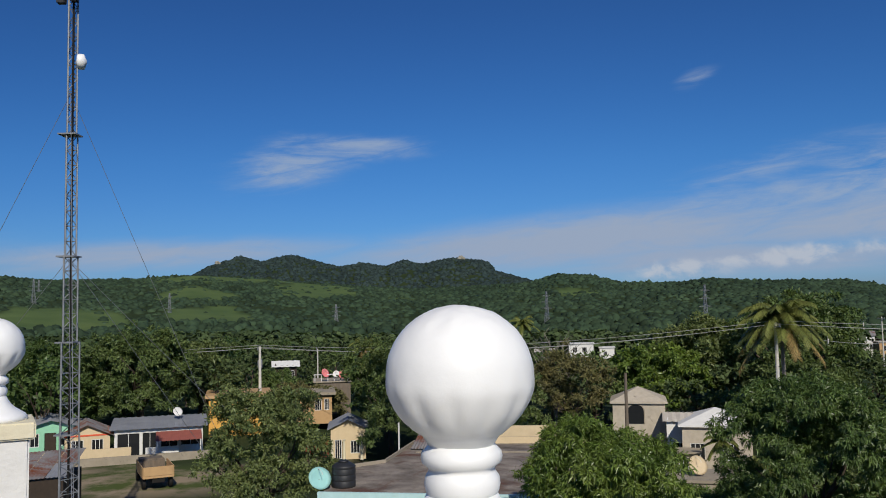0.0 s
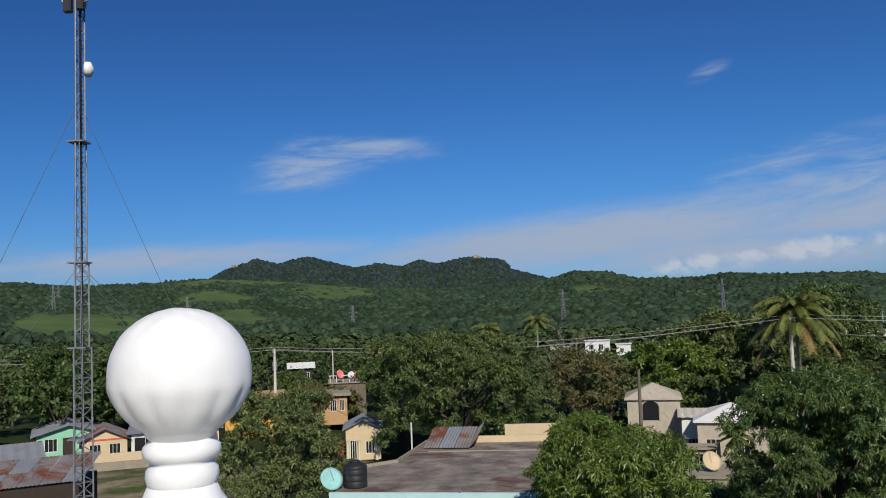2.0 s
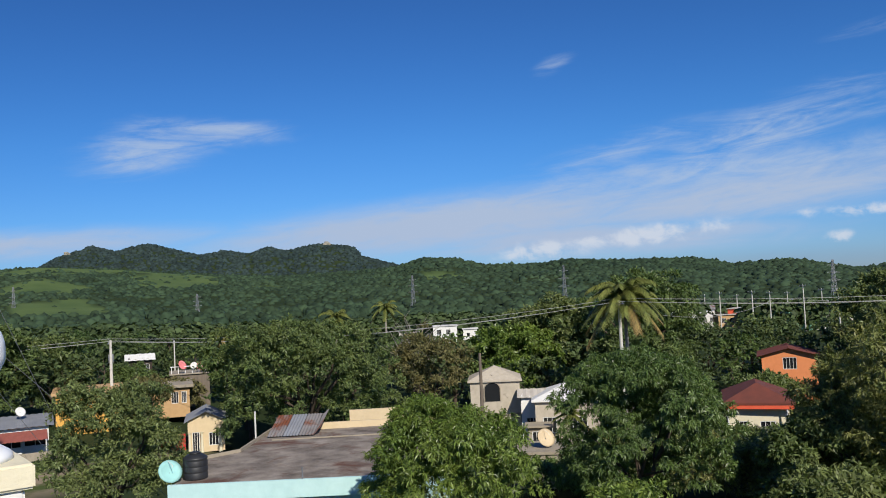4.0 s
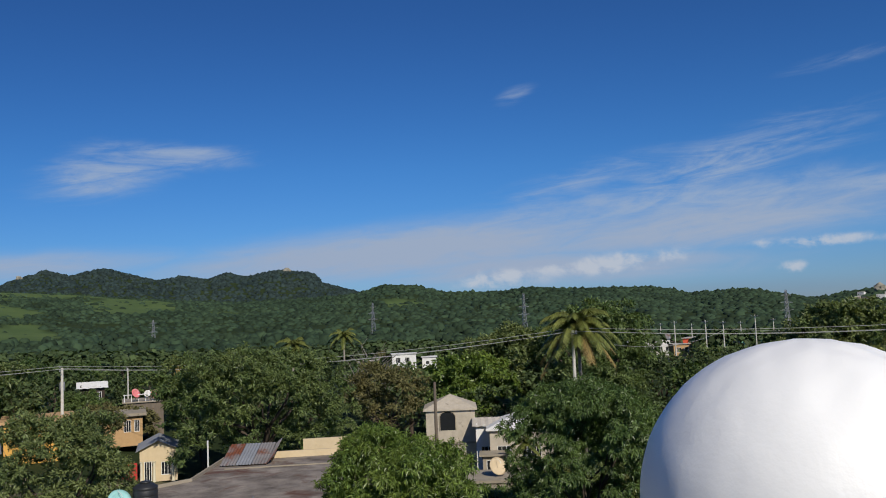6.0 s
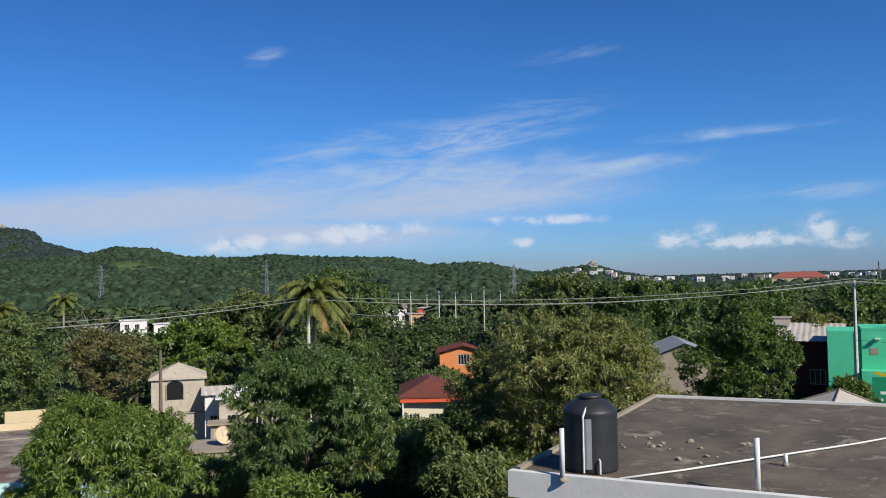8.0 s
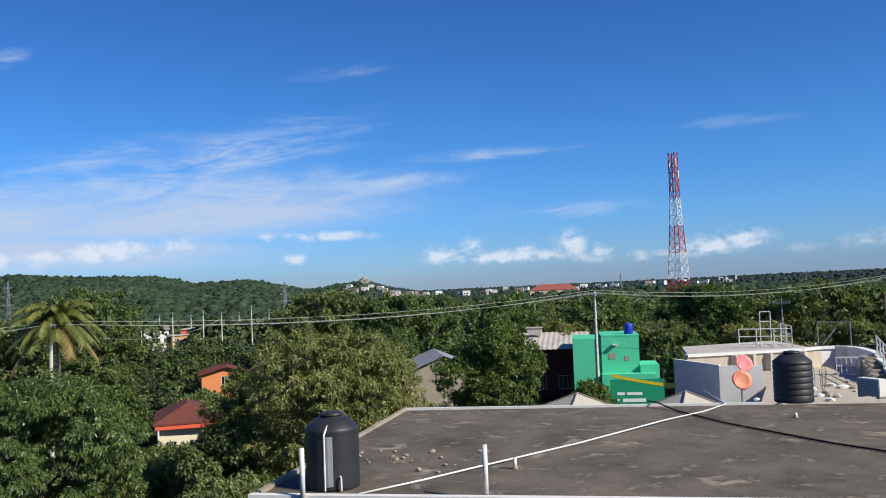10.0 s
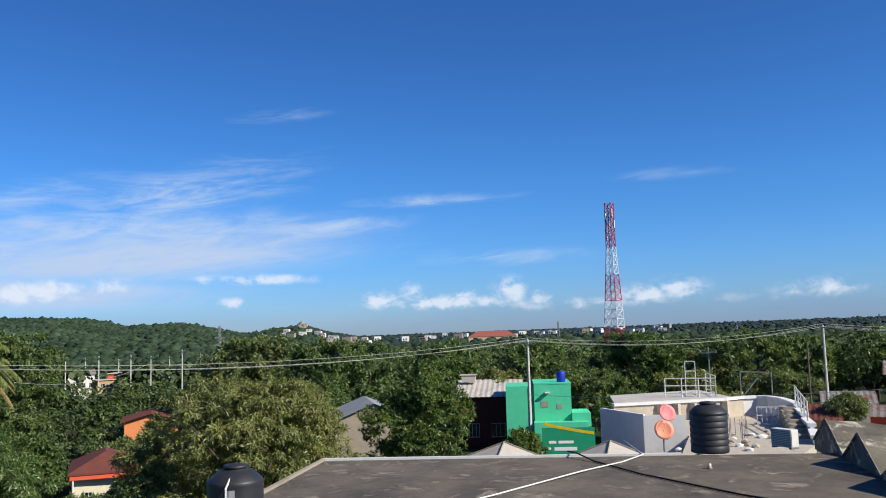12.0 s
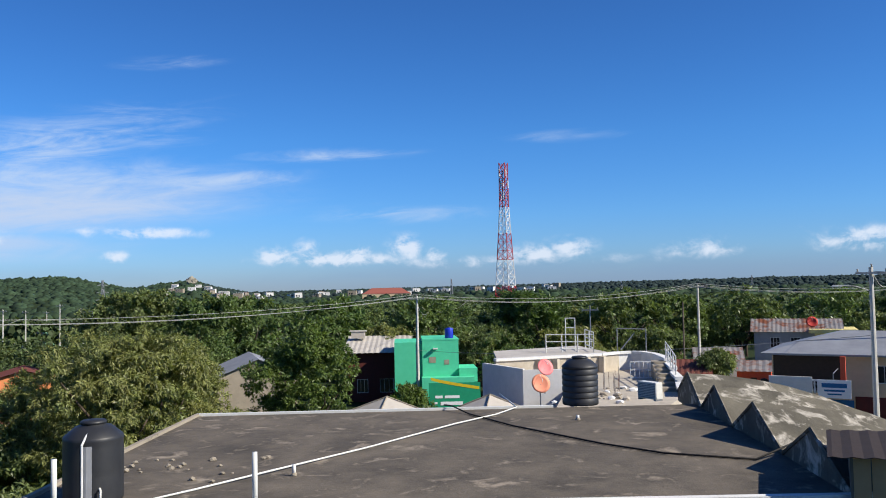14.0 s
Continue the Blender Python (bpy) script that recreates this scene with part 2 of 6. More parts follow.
ZINC = material("grey_zinc_sheet", (0.34, 0.35, 0.37), (0.25, 0.26, 0.28), 0.6, 0.6, (0.22, 0.17, 0.14), 0.64, 0.8, 0.2, 9, metal=0.3)
PALEZINC = material("pale_zinc_sheet", (0.54, 0.5, 0.44), (0.42, 0.38, 0.33), 0.7, 0.8, (0.3, 0.24, 0.19), 0.62, 1.0, 0.2, 9)
REDROOF = material("dark_red_sheet", (0.17, 0.05, 0.035), (0.11, 0.04, 0.03), 0.75, 1.0, (0.28, 0.2, 0.17), 0.66, 0.9, 0.3, 10)
AWNING = material("red_awning", (0.32, 0.1, 0.075), (0.25, 0.08, 0.06), 0.8, 2)
BLUEPAINT = material("blue_paint", (0.03, 0.16, 0.36), (0.025, 0.12, 0.28), 0.7, 2)
MAROON = material("dark_red_wall", (0.13, 0.03, 0.025), (0.09, 0.025, 0.02), 0.8, 2)
SHUTTER = material("white_shutter", (0.72, 0.72, 0.7), None, 0.6, 4)
GLASS = material("dark_window_glass", (0.02, 0.022, 0.025), None, 0.12, 2, bump=0.0, spec=0.6)
DARKWOOD = material("dark_door_wood", (0.05, 0.035, 0.025), (0.035, 0.025, 0.018), 0.7, 4)
DISH_CREAM = material("faded_dish", (0.62, 0.5, 0.33), (0.54, 0.43, 0.28), 0.6, 4)
PINK = material("pink_dish", (0.78, 0.25, 0.25), (0.7, 0.2, 0.2), 0.6, 4)
SALMON = material("salmon_dish", (0.78, 0.3, 0.18), (0.7, 0.25, 0.15), 0.6, 4)
BARK = material("bark", (0.1, 0.075, 0.055), (0.055, 0.042, 0.032), 0.95, 6, stretch=(1, 1, 0.2), bump=0.6)
PALEBARK = material("pale_bark", (0.3, 0.27, 0.23), (0.2, 0.18, 0.15), 0.95, 6, stretch=(1, 1, 0.2), bump=0.5)
LEAF_MANGO = material("mango_leaf", (0.175, 0.244, 0.083), (0.1, 0.16, 0.054), 0.36, 0.7, bump=0, island=0.42, objvar=0.1, translucent=0.4, spec=0.5)
LEAF_LIGHT = material("light_mango_leaf", (0.218, 0.287, 0.063), (0.115, 0.19, 0.046), 0.36, 0.5, bump=0, island=0.45, objvar=0.1, translucent=0.42, spec=0.5)
LEAF_OLIVE = material("olive_leaf", (0.312, 0.306, 0.12), (0.162, 0.198, 0.07), 0.42, 0.6, bump=0, island=0.45, objvar=0.1, translucent=0.4, spec=0.45)
LEAF_BRIGHT = material("bright_leaf", (0.165, 0.225, 0.058), (0.09, 0.145, 0.04), 0.42, 0.8, bump=0, island=0.4, translucent=0.42, spec=0.45)
LEAF_DARK = material("dark_leaf", (0.182, 0.23, 0.086), (0.097, 0.149, 0.057), 0.42, 0.35, bump=0, island=0.45, objvar=0.3, translucent=0.4, spec=0.32)
LEAF_BROWN = material("brownish_leaf", (0.195, 0.169, 0.078), (0.117, 0.124, 0.052), 0.6, 0.6, bump=0, island=0.45, translucent=0.3)
LEAF_FAR = material("forest_leaf", (0.098, 0.132, 0.055), (0.055, 0.089, 0.039), 0.6, 0.012, bump=0, island=0.5, translucent=0.3, spec=0.25)
CANOPY = material("hill_canopy", (0.04, 0.066, 0.037), (0.022, 0.041, 0.026), 0.85, 0.009, bump=1.0, bump_scale=0.45, island=0.42, spec=0.15)
# distance haze is mixed into this forest colour as a blue tint
HAZED_FOREST = material("hazed_forest", (0.032, 0.05, 0.05), (0.02, 0.035, 0.038), 0.85, 0.006, bump=0.9, bump_scale=0.3, island=0.35, spec=0.15)
FROND = material("palm_frond", (0.2, 0.21, 0.06), (0.1, 0.13, 0.035), 0.5, 0.6, bump=0, island=0.4, translucent=0.2)
DRYFROND = material("dry_frond", (0.34, 0.24, 0.1), (0.22, 0.16, 0.07), 0.6, 0.9, bump=0, island=0.35, translucent=0.2)
ROCK = material("pale_cliff", (0.36, 0.33, 0.27), (0.2, 0.19, 0.15), 0.9, 0.05, bump=0.6, bump_scale=0.4)
TOWER_RED = material("tower_red", (0.5, 0.05, 0.05), None, 0.6, 1, bump=0)
TOWER_WHITE = material("tower_white", (0.8, 0.8, 0.8), None, 0.6, 1, bump=0)


def ground_material():
    mat = material("ground", (0.035, 0.05, 0.018), (0.02, 0.034, 0.012), 0.95, 0.02, bump=0.6, bump_scale=0.5, spec=0.1)
    g = G(mat.node_tree)
    n = mat.node_tree.nodes
    b = n["Principled BSDF"]
    old = b.inputs["Base Color"].links[0].from_socket
    tc = n.new("ShaderNodeTexCoord")
    meadow = n.new("ShaderNodeAttribute")
    meadow.attribute_name = "meadow"
    bare = n.new("ShaderNodeAttribute")
    bare.attribute_name = "bare"
    grass = g.mix(g.ramp(g.noise(tc.outputs["Object"], 0.012, 7, 0.65), [(0.35, 0.0), (0.65, 1.0)]), (0.105, 0.15, 0.05), (0.07, 0.112, 0.038))
    dirt = g.mix(g.ramp(g.noise(tc.outputs["Object"], 0.3, 7, 0.65), [(0.42, 0.0), (0.58, 1.0)]), (0.3, 0.24, 0.17), (0.075, 0.1, 0.03))
    col = g.mix(meadow.outputs["Fac"], old, grass)
    col = g.mix(bare.outputs["Fac"], col, dirt)
    g.l.new(col, b.inputs["Base Color"])
    return mat


GROUND = ground_material()


# ---- mesh helpers ----
def mesh_np(name, verts, faces, mat, smooth=False):
    verts, faces = np.asarray(verts, np.float32), np.asarray(faces, np.int32)
    me = bpy.data.meshes.new(name)
    k = faces.shape[1]
    me.vertices.add(len(verts))
    me.vertices.foreach_set("co", verts.ravel())
    me.loops.add(faces.size)
    me.loops.foreach_set("vertex_index", faces.ravel())
    me.polygons.add(len(faces))
    me.polygons.foreach_set("loop_start", np.arange(0, faces.size, k, dtype=np.int32))
    me.polygons.foreach_set("use_smooth", np.full(len(faces), smooth))
    me.update(calc_edges=True)
    me.materials.append(mat)
    return me


def part(name, bm, mat, parent, label="", smooth=False):
    me = bpy.data.meshes.new(name)
    bmesh.ops.recalc_face_normals(bm, faces=bm.faces)
    for f in bm.faces:
        f.smooth = smooth
    bm.to_mesh(me)
    bm.free()
    me.materials.append(mat)
    ob = new(name, me)
    if parent:
        ob.parent = parent
    if label:
        tagged(ob, label)
    return ob


def piece(name, me, parent, m=None, label=""):
    ob = new(name, me)
    ob.parent = parent
    if m is not None:
        ob.matrix_basis = m
    if label:
        tagged(ob, label)
    return ob


def thing(name, m, label, category, group="", kind=""):
    ob = new(name)
    ob.empty_display_size = 0.2
    ob.matrix_basis = m
    return tagged(ob, label, category, group, kind)


def box(bm, x0, x1, y0, y1, z0, z1, bevel=0.0, m=None):
    vs = [bm.verts.new(Vector(c) if m is None else m @ Vector(c)) for c in
          ((x0, y0, z0), (x1, y0, z0), (x1, y1, z0), (x0, y1, z0), (x0, y0, z1), (x1, y0, z1), (x1, y1, z1), (x0, y1, z1))]
    fs = [bm.faces.new([vs[i] for i in q]) for q in ((0, 3, 2, 1), (4, 5, 6, 7), (0, 1, 5, 4), (1, 2, 6, 5), (2, 3, 7, 6), (3, 0, 4, 7))]
    if bevel:
        bmesh.ops.bevel(bm, geom=list({e for f in fs for e in f.edges}), offset=bevel, segments=2, affect="EDGES")
    return bm


def boxed(*a, **k):
    return box(bmesh.new(), *a, **k)


def tube(bm, pts, r, n=6, r1=None):
    """A tube along points."""
    pts = [Vector(p) for p in pts]
    rings = []
    for i, p in enumerate(pts):
        d = (pts[min(i + 1, len(pts) - 1)] - pts[max(i - 1, 0)]).normalized()
        a = d.orthogonal().normalized() if not rings else (last - d * last.dot(d)).normalized()
        last = a
        b = d.cross(a)
        rr = r if r1 is None else r + (r1 - r) * i / (len(pts) - 1)
        rings.append([bm.verts.new(p + (a * math.cos(t) + b * math.sin(t)) * rr) for t in (2 * math.pi * k / n for k in range(n))])
    for u, v in zip(rings, rings[1:]):
        for k in range(n):
            bm.faces.new((u[k], u[(k + 1) % n], v[(k + 1) % n], v[k]))
    bm.faces.new(rings[0][::-1])
    bm.faces.new(rings[-1])
    return bm


def tubed(*a, **k):
    return tube(bmesh.new(), *a, **k)


def lathe(profile, n=32, lobes=0, lobe_fn=None):
    """A turned body from (radius, height) pairs; lobe_fn(height) gives the depth of its gadroons."""
    bm = bmesh.new()
    rings = []
    for r, h in profile:
        ring = []
        for k in range(n):
            t = 2 * math.pi * k / n
            rr = r * (1 + (lobe_fn(h) * (abs(math.cos(lobes * t / 2)) - 0.6) if lobe_fn else 0))
            ring.append(bm.verts.new((rr * math.cos(t), rr * math.sin(t), h)))
        rings.append(ring)
    for u, v in zip(rings, rings[1:]):
        for k in range(n):
            bm.faces.new((u[k], u[(k + 1) % n], v[(k + 1) % n], v[k]))
    bm.faces.new(rings[0][::-1])
    bm.faces.new(rings[-1])
    return bm


def polar(az, r, z=0.0):
    return Vector((r * math.sin(radians(az)), r * math.cos(radians(az)), z))


def lerp_table(x, table):
    return float(np.interp(x, [a for a, _ in table], [b for _, b in table]))


# ---- ground and hills ----
FRONT = [(-180, 1.0), (-90, 1.8), (-45, 2.5), (-28, 2.7), (-25, 2.45), (-21, 2.5), (-18.7, 2.6), (-16.4, 2.75), (-12, 2.45), (-7, 2.0), (-2, 1.6), (3.5, 1.7),
         (6, 1.9), (7.8, 2.4), (10, 2.25), (12, 1.75), (15.7, 1.7), (17.8, 1.9), (21, 1.6), (23, 1.6), (26, 1.45), (28.2, 0.95), (31.5, 1.1), (34, 0.65),
         (35.8, 0.3), (37.3, 0.6), (39.4, 0.8), (40.8, 0.3), (43, -0.1), (50, -0.05), (62, 0.08), (77, 0.26), (90, 0.3), (130, 0.2), (180, 1.0)]
BACK = [(-30, 1.5), (-16.6, 2.6), (-15.4, 3.25), (-13.5, 3.85), (-12.2, 3.5), (-10.2, 3.95), (-8.5, 3.5), (-7, 3.1), (-5.5, 3.35), (-3.9, 3.1), (-2.6, 3.5),
        (-1.4, 3.2), (0.7, 3.6), (3.0, 3.35), (3.6, 2.65), (6, 1.95), (8, 1.2), (20, 0.3), (40, -0.3)]


def ground_z(r, az):
    near = -0.3
    town = lerp_table(az, [(-12, -0.5), (-4, -2.2), (20, -2.4), (40, -1.5), (60, -1.4)])
    valley = lerp_table(az, [(-30, -12.0), (30, -17.0), (44, -6.0), (60, -3.0)])
    ridge = 5 + 2200 * math.tan(radians(lerp_table(az, FRONT)))
    if r < 45:
        return near
    if r < 75:
        return near + (town - near) * (r - 45) / 30
    if r < 150:
        return town
    if r < 700:
        k = (r - 150) / 550
        return town + (valley - town) * k * k * (3 - 2 * k)
    rough = 9 * noise.noise(Vector((r * 0.004, az * 0.16, 2.0))) + 4 * noise.noise(Vector((r * 0.011, az * 0.5, 5.0)))
    if r < 2200:
        k = (r - 700) / 1500
        return valley + (ridge - valley) * (0.55 * k + 0.45 * k * k * (3 - 2 * k)) + rough * min(k * 3, 1) * min(1, (2200 - r) / 300 + 0.15) * min(1, max(0.1, ridge / 60))
    back = 11 + 3500 * math.tan(radians(lerp_table(az, BACK))) - 4
    dip = min(ridge, back) - 25
    if r < 2700:
        return ridge + (dip - ridge) * (r - 2200) / 500
    if r < 3500:
        k = (r - 2700) / 800
        return dip + (back - dip) * k * k * (3 - 2 * k)
    return back - (r - 3500) * 0.06


FIELDS = [(-15.8, 1950, 3.6, 230), (-10.5, 2080, 5.5, 110), (-8.8, 1730, 2.8, 300), (-15.0, 1060, 2.8, 140), (-16.5, 1420, 2.4, 110), (-24.2, 1070, 3.6, 160), (17.0, 2160, 1.3, 110), (0.0, 1600, 5.0, 36), (9.2, 1490, 1.3, 60), (22.5, 1900, 1.2, 40)]


def meadow_at(az, r):
    n = noise.noise(Vector((az * 0.35, r * 0.006, 0.0))) * 0.4 + noise.noise(Vector((az * 1.1, r * 0.02, 4.0))) * 0.25
    best = 0.0
    for a, rr, wa, wr in FIELDS:
        d = math.hypot((az - a) / wa, (r - rr) / wr)
        best = max(best, min(1.0, max(0.0, (1.12 - d + n) * 12)))
    return best


def bare_at(x, y):
    best = 0.0
    for cx, cy, rx, ry in ((-23, 60, 9, 6), (-8, 71, 4, 3), (17, 64, 6, 4), (90, 22, 25, 12), (32, 56, 5, 5)):
        d = math.hypot((x - cx) / rx, (y - cy) / ry) + 0.25 * noise.noise(Vector((x * 0.3, y * 0.3, 0)))
        best = max(best, min(1.0, max(0.0, (1.1 - d) * 4)))
    return best


def build_ground():
    azs = [-180 + 6 * k for k in range(24)] + [-36 + 0.45 * k for k in range(280)] + [90 + 6 * k for k in range(15)]
    rs = [12, 25, 38] + [45 + 5 * k for k in range(12)] + [110, 130, 150, 180, 220, 260, 310, 370, 440, 520, 610, 700] + [700 + 50 * k for k in range(1, 31)] + \
         [2260, 2350, 2450, 2560, 2700, 2800, 2900, 3000, 3100, 3200, 3280, 3350, 3400, 3450, 3500, 3560, 3650, 3800, 4100, 4800]
    co, mead, bare = [], [], []
    for r in rs:
        for az in azs:
            p = polar(az, r, ground_z(r, az))
            co.append(p)
            mead.append(meadow_at(az, r) if r > 900 else 0.0)
            bare.append(bare_at(p.x, p.y) if r < 140 else 0.0)
    n = len(azs)
    faces = [(i * n + k, i * n + (k + 1) % n, (i + 1) * n + (k + 1) % n, (i + 1) * n + k) for i in range(len(rs) - 1) for k in range(n)]
    co.append(Vector((0, 0, -0.3)))
    mead.append(0.0)
    bare.append(0.0)
    me = bpy.data.meshes.new("ground")
    tris = [(len(co) - 1, (k + 1) % n, k) for k in range(n)]
    me.from_pydata(co, [], [f[::-1] for f in faces] + tris)
    for name, vals in (("meadow", mead), ("bare", bare)):
        me.attributes.new(name, "FLOAT", "POINT").data.foreach_set("value", vals)
    for p in me.polygons:
        p.use_smooth = True
    me.materials.append(GROUND)
    tagged(new("ground", me), "green valley floor, fields and wooded hills", "ground", kind="structure")


build_ground()
rng = np.random.default_rng(7)


# ---- foliage ----
def leaf_mesh(name, pos, out, n_leaf, length, width, droop, mat, spread=0.9, two=False):
    """Rosettes of pointed leaves: n_leaf at each position, fanned round the outward direction."""
    pos, out = np.repeat(pos, n_leaf, 0), np.repeat(out, n_leaf, 0)
    n = len(pos)
    d = out * 0.5 + rng.normal(0, spread, (n, 3)) * 0.75
    d[:, 2] -= droop * rng.uniform(0.3, 1.3, n)
    d /= np.linalg.norm(d, axis=1, keepdims=True) + 1e-9
    # the blades turn their faces outwards and up to the light
    side = np.cross(d, out * 0.9 + rng.normal(0, 0.42, (n, 3)) + np.array([0, 0, 0.55]))
    side /= np.linalg.norm(side, axis=1, keepdims=True) + 1e-9
    ln = (length * rng.uniform(0.6, 1.25, n))[:, None]
    wd = width * rng.uniform(0.7, 1.2, n)[:, None]
    base = pos + rng.normal(0, length * 0.12, (n, 3))
    mid = base + d * ln * 0.5
    tip = base + d * ln
    tip[:, 2] -= droop * ln[:, 0] * 0.35
    up = np.cross(side, d)
    v = np.stack([base, mid + side * wd * 0.5 - up * wd * 0.12, tip, mid - side * wd * 0.5 - up * wd * 0.12], 1).reshape(-1, 3)
    i = np.arange(n)[:, None] * 4
    f = np.concatenate([i + np.array([[0, 1, 2]]), i + np.array([[0, 2, 3]])], 0)
    return mesh_np(name, v, f, mat)


def crown_points(lobes, n, inner=0.16, seed=0, tuft=0.0, per=14):
    """Points over the skin of overlapping lumpy lobes (x, y, z, radius, flatten), with outward directions."""
    r_ = np.random.default_rng(seed)
    w = np.array([l[3] ** 2 for l in lobes])
    pick = r_.choice(len(lobes), n, p=w / w.sum())
    L = np.array(lobes)[pick]
    u = r_.normal(0, 1, (n, 3))
    u /= np.linalg.norm(u, axis=1, keepdims=True)
    u[:, 2] = np.where(u[:, 2] < -0.35, -u[:, 2], u[:, 2])
    ph = r_.uniform(0, 6.28, 3)
    lump = 1 + 0.1 * np.sin(u[:, 0] * 5 + ph[0] + pick) + 0.1 * np.sin(u[:, 1] * 6 + ph[1] + pick * 2) + 0.1 * np.sin(u[:, 2] * 7 + ph[2])
    rad = L[:, 3] * lump * np.where(r_.uniform(0, 1, n) < inner, r_.uniform(0.3, 0.85, n), r_.uniform(0.84, 1.05, n))
    p = L[:, :3] + u * rad[:, None] * np.stack([np.ones(n), np.ones(n), L[:, 4]], 1)
    if tuft:
        # gather the points into tufts that stand out from the skin
        heads = max(8, n // per)
        home = r_.integers(0, heads, n)
        w_ = r_.normal(0, 1, (n, 3))
        w_ /= np.linalg.norm(w_, axis=1, keepdims=True)
        w_[:, 2] = np.abs(w_[:, 2]) * 1.1 - 0.25
        size = tuft * r_.uniform(0.7, 1.35, heads)[home][:, None]
        p = p[home] + w_ * size * r_.uniform(0.55, 1.0, (n, 1))
        u = u[home] * 0.6 + w_
        pick = pick[home]
    # drop what lies deep inside another lobe
    keep = np.ones(n, bool)
    for k, l in enumerate(lobes):
        q = (p - np.array(l[:3])) / np.array([1, 1, l[4]])
        keep &= ~((np.linalg.norm(q, axis=1) < l[3] * 0.58) & (pick != k))
    out = u.copy()
    out[:, 2] += 0.25
    out /= np.linalg.norm(out, axis=1, keepdims=True)
    return p[keep], out[keep]


def random_lobes(r, h, n, seed, low=0.25):
    """Lobes of a broad crown of radius r from z = low * h to h."""
    k = random.Random(seed)
    top, bot = h, h * low
    mid = (top + bot) / 2
    res = [(0, 0, mid + 0.08 * (top - bot), r * 0.8, (top - bot) / 2 / (r * 0.8) * 0.86)]
    for i in range(n):
        a = 2 * math.pi * (i + k.random() * 0.7) / n
        rr = r * k.uniform(0.4, 0.66)
        lr = r * k.uniform(0.34, 0.5)
        res.append((rr * math.cos(a), rr * math.sin(a), mid + (top - bot) * k.uniform(-0.25, 0.26), lr, k.uniform(0.75, 1.0)))
    for i in range(max(2, n // 3)):
        a = k.uniform(0, 6.28)
        res.append((r * 0.3 * math.cos(a), r * 0.3 * math.sin(a), top - r * 0.34 * 0.9, r * k.uniform(0.3, 0.4), 0.85))
    return res


def trunk_bm(h, r, spread, seed, limbs=6):
    k = random.Random(seed)
    bm = bmesh.new()
    fork = h * k.uniform(0.22, 0.32)
    tube(bm, [(0, 0, -0.4), (0.05 * r, 0, fork * 0.5), (k.uniform(-0.2, 0.2), k.uniform(-0.2, 0.2), fork)], r, 8, r * 0.75)
    for i in range(limbs):
        a = 2 * math.pi * (i + k.random() * 0.6) / limbs
        e = spread * k.uniform(0.45, 0.8)
        top = h * k.uniform(0.6, 0.88)
        pts = [(0, 0, fork * 0.9), (e * 0.3 * math.cos(a), e * 0.3 * math.sin(a), fork + (top - fork) * 0.4),
               (e * 0.7 * math.cos(a + 0.2), e * 0.7 * math.sin(a + 0.2), fork + (top - fork) * 0.72), (e * math.cos(a), e * math.sin(a), top)]
        tube(bm, pts, r * 0.5, 5, r * 0.08)
        b = a + k.choice((-0.7, 0.7))
        tube(bm, [pts[1], (e * 0.75 * math.cos(b), e * 0.75 * math.sin(b), fork + (top - fork) * 0.55), (e * 1.05 * math.cos(b), e * 1.05 * math.sin(b), top * 0.85)], r * 0.28, 5, r * 0.05)
    return bm


def tree(x, y, r, h, label, leaf_mat, n=2200, leaves=7, length=0.34, width=0.085, droop=0.7, seed=1, lobes=8, low=0.25, bark=None, z=None, stretch=(1, 1), group=""):
    z0 = ground_z(math.hypot(x, y), math.degrees(math.atan2(x, y))) if z is None else z
    t = thing("tree", pose(x, y, z0), label, "tree", group)
    part("trunk", trunk_bm(h - 0.3, max(0.12, r * 0.06), r, seed), bark or BARK, t, smooth=True)
    lb = [(a * stretch[0], b * stretch[1], c, d, e) for a, b, c, d, e in random_lobes(r, h, lobes, seed, low)]
    p, o = crown_points(lb, n, seed=seed, tuft=0.2 + length * 0.75)
    piece("crown", leaf_mesh("crown", p, o, leaves, length, width, droop, leaf_mat), t)
    return t


